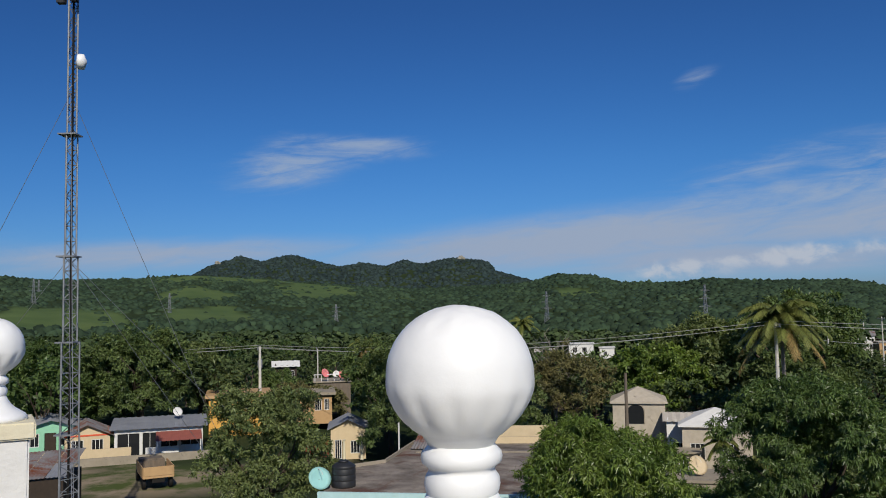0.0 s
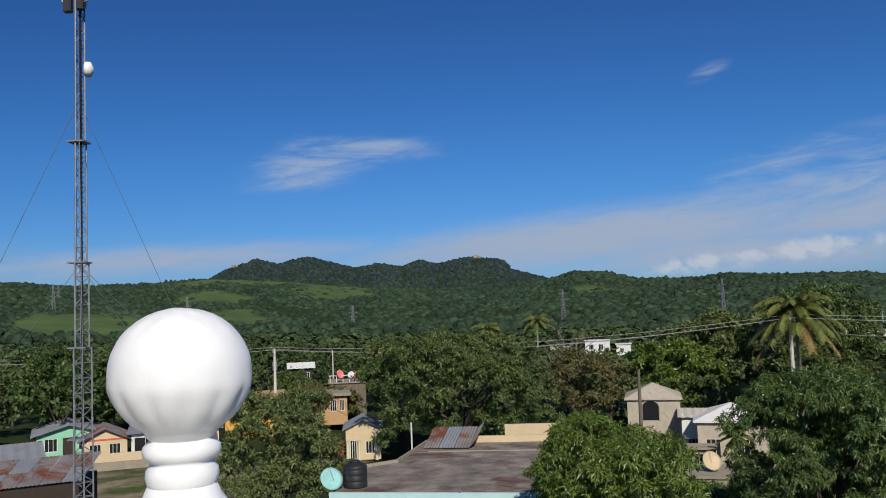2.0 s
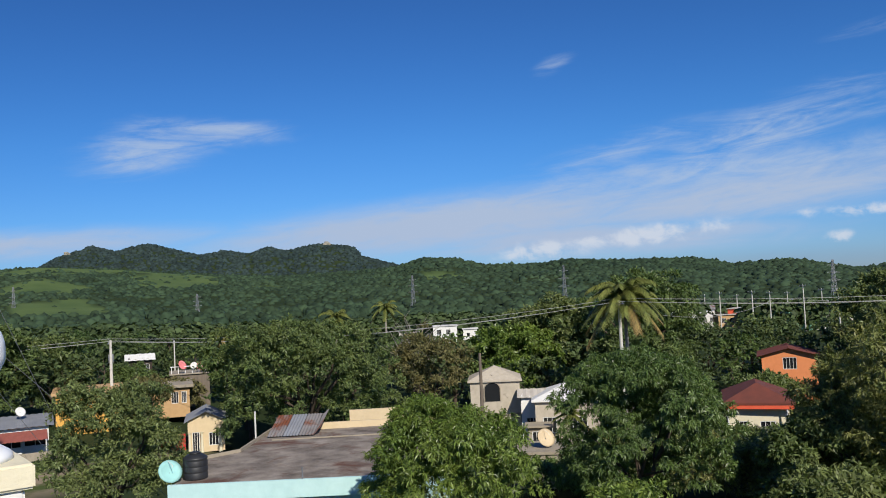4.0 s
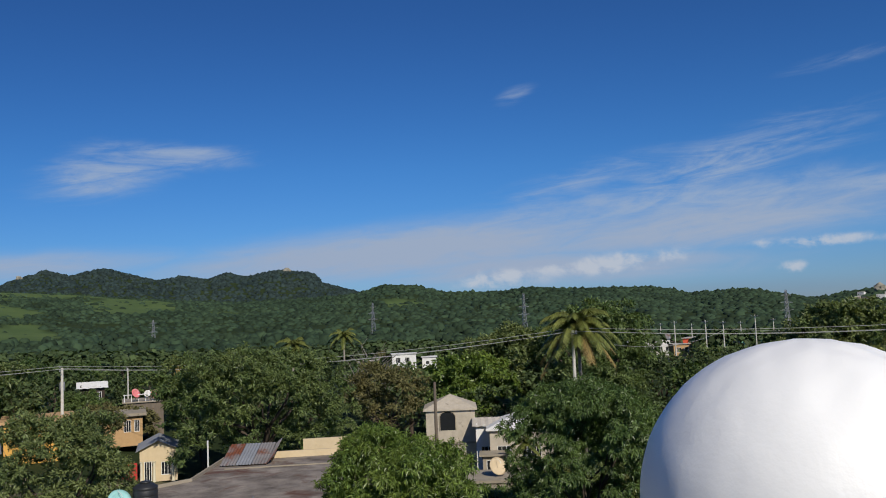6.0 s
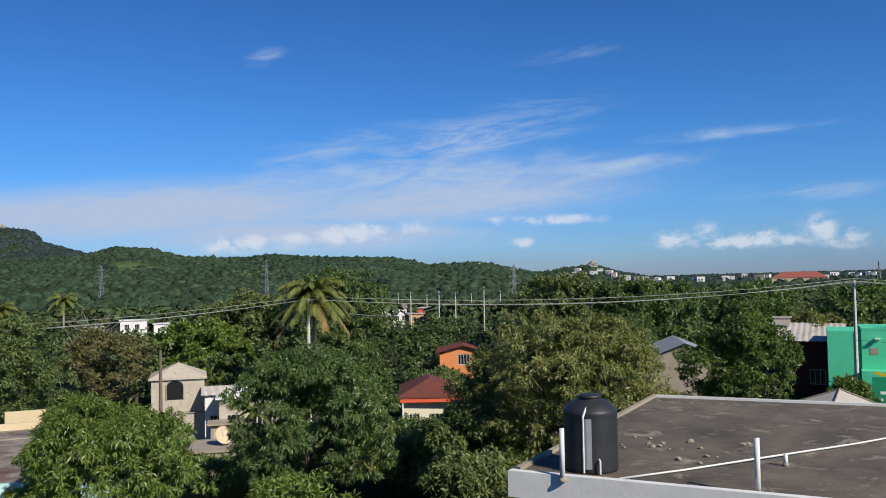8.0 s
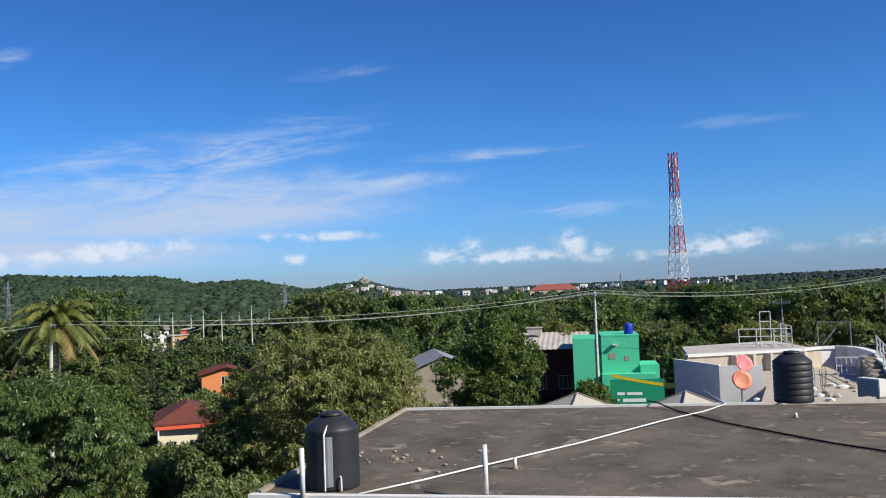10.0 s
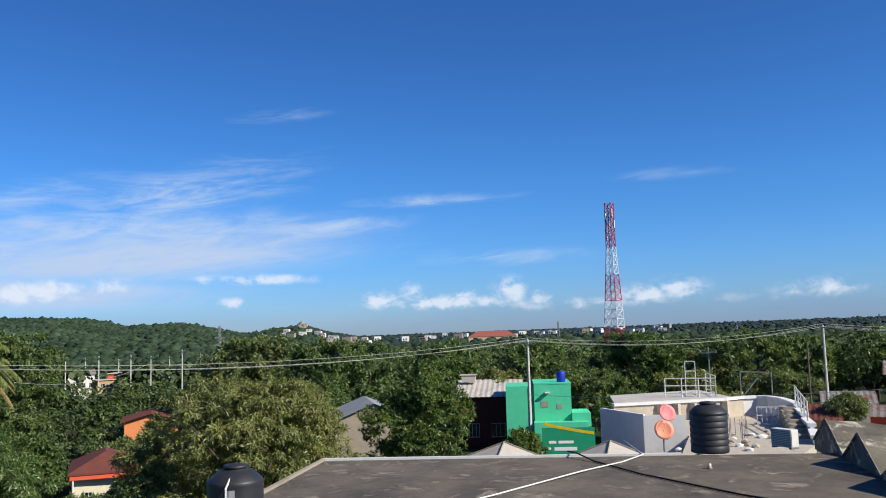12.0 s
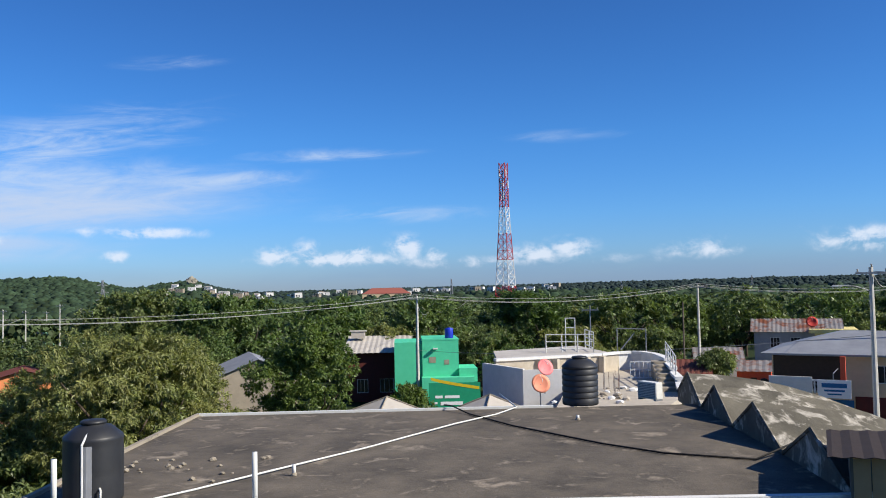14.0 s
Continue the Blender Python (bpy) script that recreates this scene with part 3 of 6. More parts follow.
# ---- the camera's own roof terrace, with its finials ----
def finial_post(x, y, z, rz):
    t = thing("finial_post", pose(x, y, z, 0, 0, rz), "white ball finial on a square rendered parapet post", "finial", "finials on the parapet")
    part("post", boxed(-0.108, 0.108, -0.112, 0.112, -0.3, 1.25, 0.006), WHITE, t, "white painted post")
    part("cap", boxed(-0.125, 0.125, -0.125, 0.125, 1.25, 1.3, 0.005), CREAM, t, "cream post cap")
    prof = [(0.0, 1.3), (0.105, 1.3), (0.106, 1.31), (0.1, 1.318), (0.088, 1.326), (0.074, 1.335), (0.062, 1.346), (0.052, 1.36), (0.046, 1.374), (0.0, 1.374)]
    part("base", lathe(prof[1:-1], 40), WHITE_GLOSS, t, smooth=True)
    rings = [(0.044, 1.372), (0.047, 1.378), (0.049, 1.386), (0.048, 1.395), (0.044, 1.401), (0.042, 1.405), (0.045, 1.409), (0.051, 1.413), (0.0525, 1.42), (0.051, 1.427), (0.046, 1.432), (0.043, 1.436)]
    bm = lathe(rings, 48)
    for v in bm.verts:
        k = 1 + 0.03 * noise.noise(v.co * 28)
        v.co.x, v.co.y = v.co.x * k, v.co.y * k
    part("neck", bm, WHITE_GLOSS, t, smooth=True)
    ball = []
    for i in range(41):
        a = 0.5 - 0.5 * math.cos(math.pi * i / 40)
        r = 0.0957 * math.sqrt(max(0.0, 1 - abs(-1 + 2 * a) ** 2.05))
        ball.append((max(r + 0.0015 * math.exp(-((a - 0.4) / 0.07) ** 2), 0.002), 1.435 + 0.179 * a))
    ball = [(0.043, 1.436)] + [q for q in ball if q[0] > 0.044 or q[1] > 1.5]
    bm = lathe(ball, 96, 13, lambda h: 0.05 * math.exp(-(((h - 1.435) / 0.175 - 0.27) / 0.14) ** 2))
    for v in bm.verts:   # hand-smoothed plaster under thick paint
        v.co *= 1 + 0.0009 * noise.noise(v.co * 34) + 0.0007 * noise.noise(v.co * 90)
    part("ball", bm, WHITE_GLOSS, t, smooth=True)
    t.scale = (0.9, 0.9, 0.9)
    return t


first = finial_post(0.018, 1.038, 9.554, 28)
copy_thing(first, pose(1.178, -1.103, 9.568, 0, 0, 28) @ Matrix.Diagonal((1.045, 1.045, 1.045, 1.0)))
copy_thing(first, pose(-1.25, 2.38, 9.554, 0, 0, 28))


def terrace():
    fl = bmesh.new()
    m = pose(0, 0, 0, 0, 0, 28.8)
    box(fl, -3.0, 0.75, -8, 6, -0.5, 9.4, m=m)
    tagged(part("terrace_floor", fl, CONCRETE, None), "bare concrete roof terrace of a three storey building", "building", kind="structure")
    pw = bmesh.new()
    box(pw, 0.42, 0.6, -7.9, 5.9, 9.404, 9.8, m=m)
    tagged(part("parapet", pw, WHITE, None), "low white rendered parapet wall", "parapet", kind="structure")


terrace()


# ---- the large concrete roof beside it ----
U, V = Vector((0.597, -0.802, 0)), Vector((0.84, 0.543, 0))
ROOF_Z = 7.1


def roof_pt(u, v, z=0.0):
    p = Vector((10.8, 12.45, 0)) + U * u + V * v
    return Vector((p.x, p.y, ROOF_Z + z))


def slab(bm, pts, z0, z1):
    lo = [bm.verts.new((p[0], p[1], z0)) for p in pts]
    hi = [bm.verts.new((p[0], p[1], z1)) for p in pts]
    bm.faces.new(lo[::-1])
    bm.faces.new(hi)
    n = len(pts)
    for k in range(n):
        bm.faces.new((lo[k], lo[(k + 1) % n], hi[(k + 1) % n], hi[k]))
    return bm


def big_roof():
    t = thing("flat_roofed_building", pose(0, 0, 0), "two storey building with a stained flat concrete roof", "building")
    c = [roof_pt(0, 0), roof_pt(20, -0.75), roof_pt(20, 11.7), roof_pt(0, 11.7)]
    inner = [roof_pt(0.25, 0.25), roof_pt(19.8, 0.25), roof_pt(19.8, 11.5), roof_pt(0.25, 11.5)]
    part("wall", slab(bmesh.new(), inner, -0.4, ROOF_Z - 0.22), WHITE, t, "white rendered walls")
    part("roof_slab", slab(bmesh.new(), c, ROOF_Z - 0.22, ROOF_Z), ROOF_GREY, t, "dark weathered concrete deck")
    e = bmesh.new()
    slab(e, [roof_pt(-0.03, -0.06), roof_pt(20, -0.85), roof_pt(20, -0.67), roof_pt(-0.03, 0.12)], ROOF_Z - 0.42, ROOF_Z + 0.1)
    part("edge_beam", e, WHITE, t, "white painted kerb")
    e = bmesh.new()
    slab(e, [roof_pt(-0.06, 0.125), roof_pt(0.06, 0.125), roof_pt(0.06, 11.7), roof_pt(-0.06, 11.7)], ROOF_Z - 0.3, ROOF_Z + 0.08)
    part("edge_beam", e, CONCRETE, t)
    e = bmesh.new()
    slab(e, [roof_pt(-0.06, 11.705), roof_pt(11.5, 11.705), roof_pt(11.5, 11.85), roof_pt(-0.06, 11.85)], ROOF_Z - 0.3, ROOF_Z + 0.07)
    part("edge_beam", e, PVC, t)
    return t


big_roof()


def water_tank(p, r, h, label, ribs=5, rz=0, dent=0.03):
    t = thing("water_tank", pose(p[0], p[1], p[2], 0, 0, rz), label, "water tank")
    prof = [(r * 0.985, 0.0), (r, 0.04)]
    body = h * 0.78
    for i in range(ribs):
        a = 0.08 + (body - 0.12) * i / ribs
        b = (body - 0.12) / ribs
        prof += [(r, a), (r, a + b * 0.62), (r * (1 - dent), a + b * 0.75), (r * (1 - dent), a + b * 0.87), (r, a + b * 0.99)]
    prof += [(r, body), (r * 0.97, body + 0.03), (r * 0.62, body + h * 0.13), (r * 0.42, body + h * 0.15), (r * 0.41, body + h * 0.16)]
    part("body", lathe(prof, 40), PLASTIC, t, smooth=True)
    b = h * 0.94
    part("lid", lathe([(r * 0.4, b), (r * 0.44, b + 0.01), (r * 0.44, b + 0.045), (r * 0.38, b + 0.07), (r * 0.1, b + 0.09)], 28), PLASTIC, t, smooth=True)
    return t


tank_a = water_tank((12.5, 12.0, ROOF_Z + 0.004), 0.56, 1.55, "black plastic roof water tank with a white overflow pipe", 2, dent=0.008)
part("overflow_pipe", tubed([(-0.52, -0.42, 0.05), (-0.52, -0.42, 1.15), (-0.3, -0.27, 1.33)], 0.022), PVC, tank_a, "white pipe up the side")
part("lime_streak", slab(bmesh.new(), [(-0.47, -0.33), (-0.42, -0.4), (-0.34, -0.46), (-0.33, -0.45), (-0.41, -0.39), (-0.46, -0.32)], 0.1, 1.1), ZINC, tank_a, "pale lime streak down the side")
part("supply_pipe", tubed([(-0.25, -0.6, 0.03), (-0.25, -0.6, 0.28), (-0.2, -0.5, 0.3)], 0.022), PVC, tank_a, "white pipe elbow")
tank_b = water_tank((28.65, 9.15, ROOF_Z + 0.004), 0.6, 1.62, "ribbed black plastic roof water tank", 6)


def roof_pipe(x, y, h, r=0.05):
    t = thing("vent_pipe", pose(x, y, ROOF_Z + 0.004), "white plastic vent pipe standing on the concrete roof", "pipe", "vent pipes on the roof")
    part("pipe", tubed([(0, 0, 0), (0, 0, h)], r, 10), PVC, t, smooth=True)
    part("collar", lathe([(r * 1.6, 0.0), (r * 1.6, 0.03), (r * 1.05, 0.07)], 12), CONCRETE, t)


roof_pipe(11.35, 11.45, 1.02)
roof_pipe(13.62, 8.7, 1.02)
roof_pipe(15.94, 9.97, 0.24, 0.04)
roof_pipe(13.83, 13.18, 0.24, 0.04)
roof_pipe(25.55, 7.8, 0.14, 0.045)

z_ = ROOF_Z + 0.035
tagged(part("water_pipe", tubed([(12.3, 10.9, z_), (13.9, 10.75, z_), (15.8, 10.6, z_ + 0.02), (19, 10.5, z_), (23, 10.45, z_ + 0.03), (25.2, 10.4, z_), (26.6, 10.45, z_ + 0.04), (28.5, 12.2, z_ + 0.15)], 0.022, 8), PVC, None, smooth=True),
       "white plastic water pipe lying across the roof", "pipe")
tagged(part("black_cable", tubed([(25.6, 12.6, z_ + 0.1), (25.3, 12.1, z_ + 0.14), (24.9, 11.2, z_), (23.6, 8.9, z_), (22.3, 5.6, z_), (21.9, 3.9, z_), (22.2, 1.9, z_), (23.4, 1.2, z_ + 0.3)], 0.024, 8), RUBBER, None, smooth=True),
       "thick black cable lying across the roof", "cable")
for k in range(26):
    a, b = random.choice(((1.6, 3.2), (2.6, 3.6), (3.0, 2.6), (1.2, 4.2), (3.6, 4.4)))
    s = random.uniform(0.03, 0.09)
    bm = bmesh.new()
    bmesh.ops.create_icosphere(bm, subdivisions=1, radius=s)
    for v_ in bm.verts:
        v_.co *= random.uniform(0.7, 1.2)
        v_.co.z *= 0.6
    ob = part("rubble", bm, CONCRETE, None)
    p_ = roof_pt(a + random.gauss(0, 0.5), b + random.gauss(0, 0.35), s * 0.4)
    ob.location = p_
    tagged(ob, "lump of broken concrete on the roof", "rubble", "rubble on the roof")


def folded_roof():
    """A folded concrete shell whose gable ends stand along the flat roof and whose ridges fall away from it."""
    t = thing("folded_roof_hall", pose(0, 0, 0), "hall with a zigzag folded concrete roof, mossy and stained", "building")
    feet = [Vector(p) for p in ((33.0, 7.3), (29.5, 5.35), (26.4, 3.55), (23.2, 1.55), (19.8, -0.4))]
    along = Vector((0.62, -0.785))
    ln, n_ = 9.5, 8
    for a, b in zip(feet, feet[1:]):
        m_ = a.lerp(b, 0.47)
        bm = bmesh.new()
        rows = []
        for k in range(n_ + 1):
            s_ = ln * k / n_
            rows.append([bm.verts.new((*(q + along * s_), zz)) for q, zz in ((a, ROOF_Z + 0.02 - 0.02 * s_ - 0.034 * s_ ** 2), (m_, ROOF_Z + 0.88 - 0.03 * s_ - 0.034 * s_ ** 2), (b, ROOF_Z + 0.02 - 0.02 * s_ - 0.034 * s_ ** 2))])
        fs = [bm.faces.new((u[j], u[j + 1], v[j + 1], v[j])) for u, v in zip(rows, rows[1:]) for j in (0, 1)]
        low = [bm.verts.new((*q, ROOF_Z - 0.3)) for q in (a, b)]
        bm.faces.new((rows[0][0], rows[0][1], rows[0][2], low[1], low[0]))
        part("roof_fold", bm, FOLD, t)
        lip = bmesh.new()
        tube(lip, [Vector((*a, ROOF_Z + 0.03)), Vector((*m_, ROOF_Z + 0.9)), Vector((*b, ROOF_Z + 0.03))], 0.05, 5)
        part("gable_lip", lip, FOLD, t)
    c = [feet[0] + along * 0.3, feet[-1] + along * 0.3, feet[-1] + along * 9.3, feet[0] + along * 9.3]
    part("wall", slab(bmesh.new(), [(*q,) for q in c], -0.6, ROOF_Z - 3.2), CONCRETE, t)


folded_roof()


def sheet(bm, p00, p10, p01, p11, waves, amp=0.03, thick=0.012):
    """A corrugated sheet between four corners, waves running from the first edge to the second."""
    n = waves * 4
    grid = []
    p00, p10, p01, p11 = (Vector(p) for p in (p00, p10, p01, p11))
    nm = (p10 - p00).cross(p01 - p00).normalized()
    for k in range(n + 1):
        s = k / n
        w = nm * amp * math.sin(s * waves * 2 * math.pi)
        grid.append((bm.verts.new(p00.lerp(p10, s) + w), bm.verts.new(p01.lerp(p11, s) + w)))
    fs = [bm.faces.new((a[0], b[0], b[1], a[1])) for a, b in zip(grid, grid[1:])]
    r = bmesh.ops.extrude_face_region(bm, geom=fs)
    bmesh.ops.translate(bm, verts=[v for v in r["geom"] if isinstance(v, bmesh.types.BMVert)], vec=-nm * thick)
    return bm


# ---- houses ----
def wall_with_openings(w, h, holes, th=0.15):
    """A wall in local x and z, thickness towards +y, with rectangular holes (x0, x1, z0, z1)."""
    bm = bmesh.new()
    xs = sorted({0.0, w, *[a for q in holes for a in q[:2]]})
    zs = sorted({0.0, h, *[a for q in holes for a in q[2:]]})
    for xa, xb in zip(xs, xs[1:]):
        for za, zb in zip(zs, zs[1:]):
            cx, cz = (xa + xb) / 2, (za + zb) / 2
            if not any(q[0] < cx < q[1] and q[2] < cz < q[3] for q in holes):
                box(bm, xa, xb, 0, th, za, zb)
    bmesh.ops.remove_doubles(bm, verts=bm.verts, dist=1e-4)
    seen = {}
    for f in bm.faces:
        seen.setdefault(tuple(round(c, 3) for c in f.calc_center_median()), []).append(f)
    bmesh.ops.delete(bm, geom=[f for q in seen.values() if len(q) > 1 for f in q], context="FACES_ONLY")
    return bm


def window_parts(parent, m, q, bars=2, fmat=None):
    x0, x1, z0, z1 = q
    fr = bmesh.new()
    e = 0.05
    box(fr, x0, x1, 0.02, 0.09, z0, z0 + e)
    box(fr, x0, x1, 0.02, 0.09, z1 - e, z1)
    box(fr, x0, x0 + e, 0.02, 0.09, z0 + e, z1 - e)
    box(fr, x1 - e, x1, 0.02, 0.09, z0 + e, z1 - e)
    for k in range(1, bars + 1):
        c = x0 + (x1 - x0) * k / (bars + 1)
        box(fr, c - 0.02, c + 0.02, 0.03, 0.08, z0 + e, z1 - e)
    w = part("window", fr, fmat or SHUTTER, parent)
    w.matrix_basis = m
    part("pane", boxed(x0 + e, x1 - e, 0.095, 0.105, z0 + e, z1 - e), GLASS, w)
    return w


def house(name, x, y, z, rz, w, d, h, wall, roof="flat", roof_mat=None, label="", category="house", front=(), side=(), over=0.3, rise=1.0, doors=(), bars=2, left=(), group="", slab_t=0.16, trim=None):
    """A house whose front runs along local x from the corner x, y; openings are (x0, x1, z0, z1)."""
    t = thing(name, pose(x, y, z, 0, 0, rz), label, category, group)
    th = 0.15
    sides = ((pose(0, 0, 0), w, list(front) + list(doors)), (pose(w, 0.001, 0, 0, 0, 90), d, list(side)),
             (pose(w, d, 0, 0, 0, 180), w, []), (pose(0, d, 0, 0, 0, 270), d, list(left)))
    for k, (m, ln, holes) in enumerate(sides):
        a = 0.0 if k in (0, 2) else th + 0.002
        bm = wall_with_openings(ln, h, holes)
        ob = part("wall", bm, wall, t)
        ob.matrix_basis = m @ (Matrix.Identity(4) if not a else Matrix.Translation((a, 0, 0)) @ Matrix.Diagonal(((ln - 2 * a) / ln, 1, 1, 1)))
        for q in holes:
            if q in doors:
                dm = part("door", boxed(q[0] + 0.03, q[1] - 0.03, 0.05, 0.1, q[2], q[3] - 0.03), DARKWOOD, t)
                dm.matrix_basis = m
            else:
                window_parts(t, m, q, bars)
    if trim:
        part("band", boxed(-0.03, w + 0.03, -0.04, d + 0.03, h * 0.94, h - 0.002), trim, t)
    o = over
    rm = roof_mat or CONCRETE
    if roof == "flat":
        part("roof", boxed(-o, w + o, -o, d + o, h, h + slab_t, 0.02), rm, t)
    elif roof == "gable":   # ridge along y, gable to the front
        for s_ in (0, 1):
            bm = bmesh.new()
            x0 = -o if s_ == 0 else w + o
            zz = h - rise * o / (w / 2)
            sheet(bm, (x0, -o, zz), (x0, d + o, zz), (w / 2, -o, h + rise), (w / 2, d + o, h + rise), max(4, int(d / 0.5)), 0.025)
            part("roof", bm, rm, t)
        for yy in (0.0, d - th):
            bm = bmesh.new()
            vs = [[bm.verts.new((px, yy + q, pz)) for px, pz in ((0, h), (w, h), (w / 2, h + rise - 0.05))] for q in (0, th)]
            bm.faces.new(vs[0])
            bm.faces.new(vs[1][::-1])
            for k in range(3):
                bm.faces.new((vs[0][k], vs[0][(k + 1) % 3], vs[1][(k + 1) % 3], vs[1][k]))
            part("gable", bm, wall, t)
    elif roof == "side":   # ridge along x, eaves to the front
        for s_ in (0, 1):
            bm = bmesh.new()
            y0 = -o if s_ == 0 else d + o
            zz = h - rise * o / (d / 2)
            sheet(bm, (-o, y0, zz), (w + o, y0, zz), (-o, d / 2, h + rise), (w + o, d / 2, h + rise), max(4, int(w / 0.5)), 0.025)
            part("roof", bm, rm, t)
        for xx in (0.0, w - th):
            bm = bmesh.new()
            vs = [[bm.verts.new((xx + q, py, pz)) for py, pz in ((0, h), (d, h), (d / 2, h + rise - 0.05))] for q in (0, th)]
            bm.faces.new(vs[0])
            bm.faces.new(vs[1][::-1])
            for k in range(3):
                bm.faces.new((vs[0][k], vs[0][(k + 1) % 3], vs[1][(k + 1) % 3], vs[1][k]))
            part("gable", bm, wall, t)
    elif roof == "shed":   # slopes down to the front
        bm = sheet(bmesh.new(), (-o, -o, h), (w + o, -o, h), (-o, d + o, h + rise), (w + o, d + o, h + rise), max(4, int(w / 0.5)), 0.025)
        part("roof", bm, rm, t)
    elif roof == "hip":
        k = min(w, d) / 2
        r0, r1 = ((k, d / 2), (w - k, d / 2)) if w >= d else ((w / 2, k), (w / 2, d - k))
        bm = bmesh.new()
        c = [bm.verts.new(q) for q in ((-o, -o, h), (w + o, -o, h), (w + o, d + o, h), (-o, d + o, h))]
        cl = [bm.verts.new((q.co.x, q.co.y, h - 0.14)) for q in c]
        if abs(w - d) < 0.05:
            top = [bm.verts.new((w / 2, d / 2, h + rise))]
            for q in range(4):
                bm.faces.new((c[q], c[(q + 1) % 4], top[0]))
        else:
            a, b = bm.verts.new((*r0, h + rise)), bm.verts.new((*r1, h + rise))
            if w >= d:
                for q in ((c[0], c[1], b, a), (c[1], c[2], b), (c[2], c[3], a, b), (c[3], c[0], a)):
                    bm.faces.new(q)
            else:
                for q in ((c[0], c[1], a), (c[1], c[2], b, a), (c[2], c[3], b), (c[3], c[0], a, b)):
                    bm.faces.new(q)
        for q in range(4):
            bm.faces.new((c[q], cl[q], cl[(q + 1) % 4], c[(q + 1) % 4]))
        bm.faces.new(cl)
        part("roof", bm, rm, t)
    return t


def dish(p, r, az, el, mat, label, post=0.5):
    t = thing("satellite_dish", pose(p[0], p[1], p[2]), label, "satellite dish")
    bowl = lathe([(0.02, 0.0), (r * 0.35, r * 0.03), (r * 0.7, r * 0.12), (r, r * 0.26), (r * 1.01, r * 0.27), (r * 0.7, r * 0.14), (r * 0.35, r * 0.05), (0.02, 0.015)], 28)
    ob = part("reflector", bowl, mat, t, smooth=True)
    ob.matrix_basis = Matrix.Translation((0, 0, post)) @ pose(0, 0, 0, 0, 0, -az) @ pose(0, 0, 0, -(90 - el))
    arm = part("feed_arm", tubed([(0, -r * 0.9, r * 0.25), (0, -r * 0.3, r * 0.9), (0, 0, r)], 0.012), PVC, t)
    arm.matrix_basis = ob.matrix_basis.copy()
    part("post", tubed([(0, 0, 0), (0, 0, post)], 0.035, 8), STEEL, t)
    return t


def utility_pole(p, h, label, arm_az=None, mat=None, r=0.14, lamp=False, transformer=False):
    t = thing("utility_pole", pose(p[0], p[1], p[2], 0, 0, -(arm_az or 0)), label, "utility pole")
    part("shaft", tubed([(0, 0, -0.3), (0, 0, h)], r, 8, r * 0.62), mat or POLE, t)
    if arm_az is not None:
        part("cross_arm", boxed(-0.75, 0.75, -r - 0.05, -r + 0.04, h - 0.35, h - 0.25), STEEL, t)
        for q in (-0.65, 0.0, 0.65):
            part("insulator", lathe([(0.03, 0.0), (0.055, 0.04), (0.03, 0.08), (0.055, 0.12), (0.03, 0.17)], 8), MAST_STEEL, t).location = (q, -r, h - 0.25 if q else h)
    if transformer:
        part("transformer", lathe([(0.22, 0), (0.25, 0.05), (0.25, 0.75), (0.2, 0.85)], 14), ZINC, t, smooth=True).location = (-0.45, 0, h - 2.2)
    if lamp:
        part("lamp_arm", tubed([(0, 0, h - 1.2), (-0.8, -0.3, h - 0.95), (-1.5, -0.5, h - 0.9)], 0.03), STEEL, t)
        part("lamp_head", boxed(-1.95, -1.45, -0.6, -0.4, h - 0.98, h - 0.86, 0.04), PVC, t)
    return t


def strand(name, pts, sag, r=0.02, label="", n=14):
    bm = bmesh.new()
    path = []
    for a, b in zip(pts, pts[1:]):
        a, b = Vector(a), Vector(b)
        for k in range(n):
            s = k / n
            path.append(a.lerp(b, s) - Vector((0, 0, sag * 4 * s * (1 - s))))
    path.append(Vector(pts[-1]))
    tube(bm, path, r, 4)
    return tagged(part(name, bm, WIRE, None), label or "slack overhead power cable between poles", "power cable", "overhead cables")


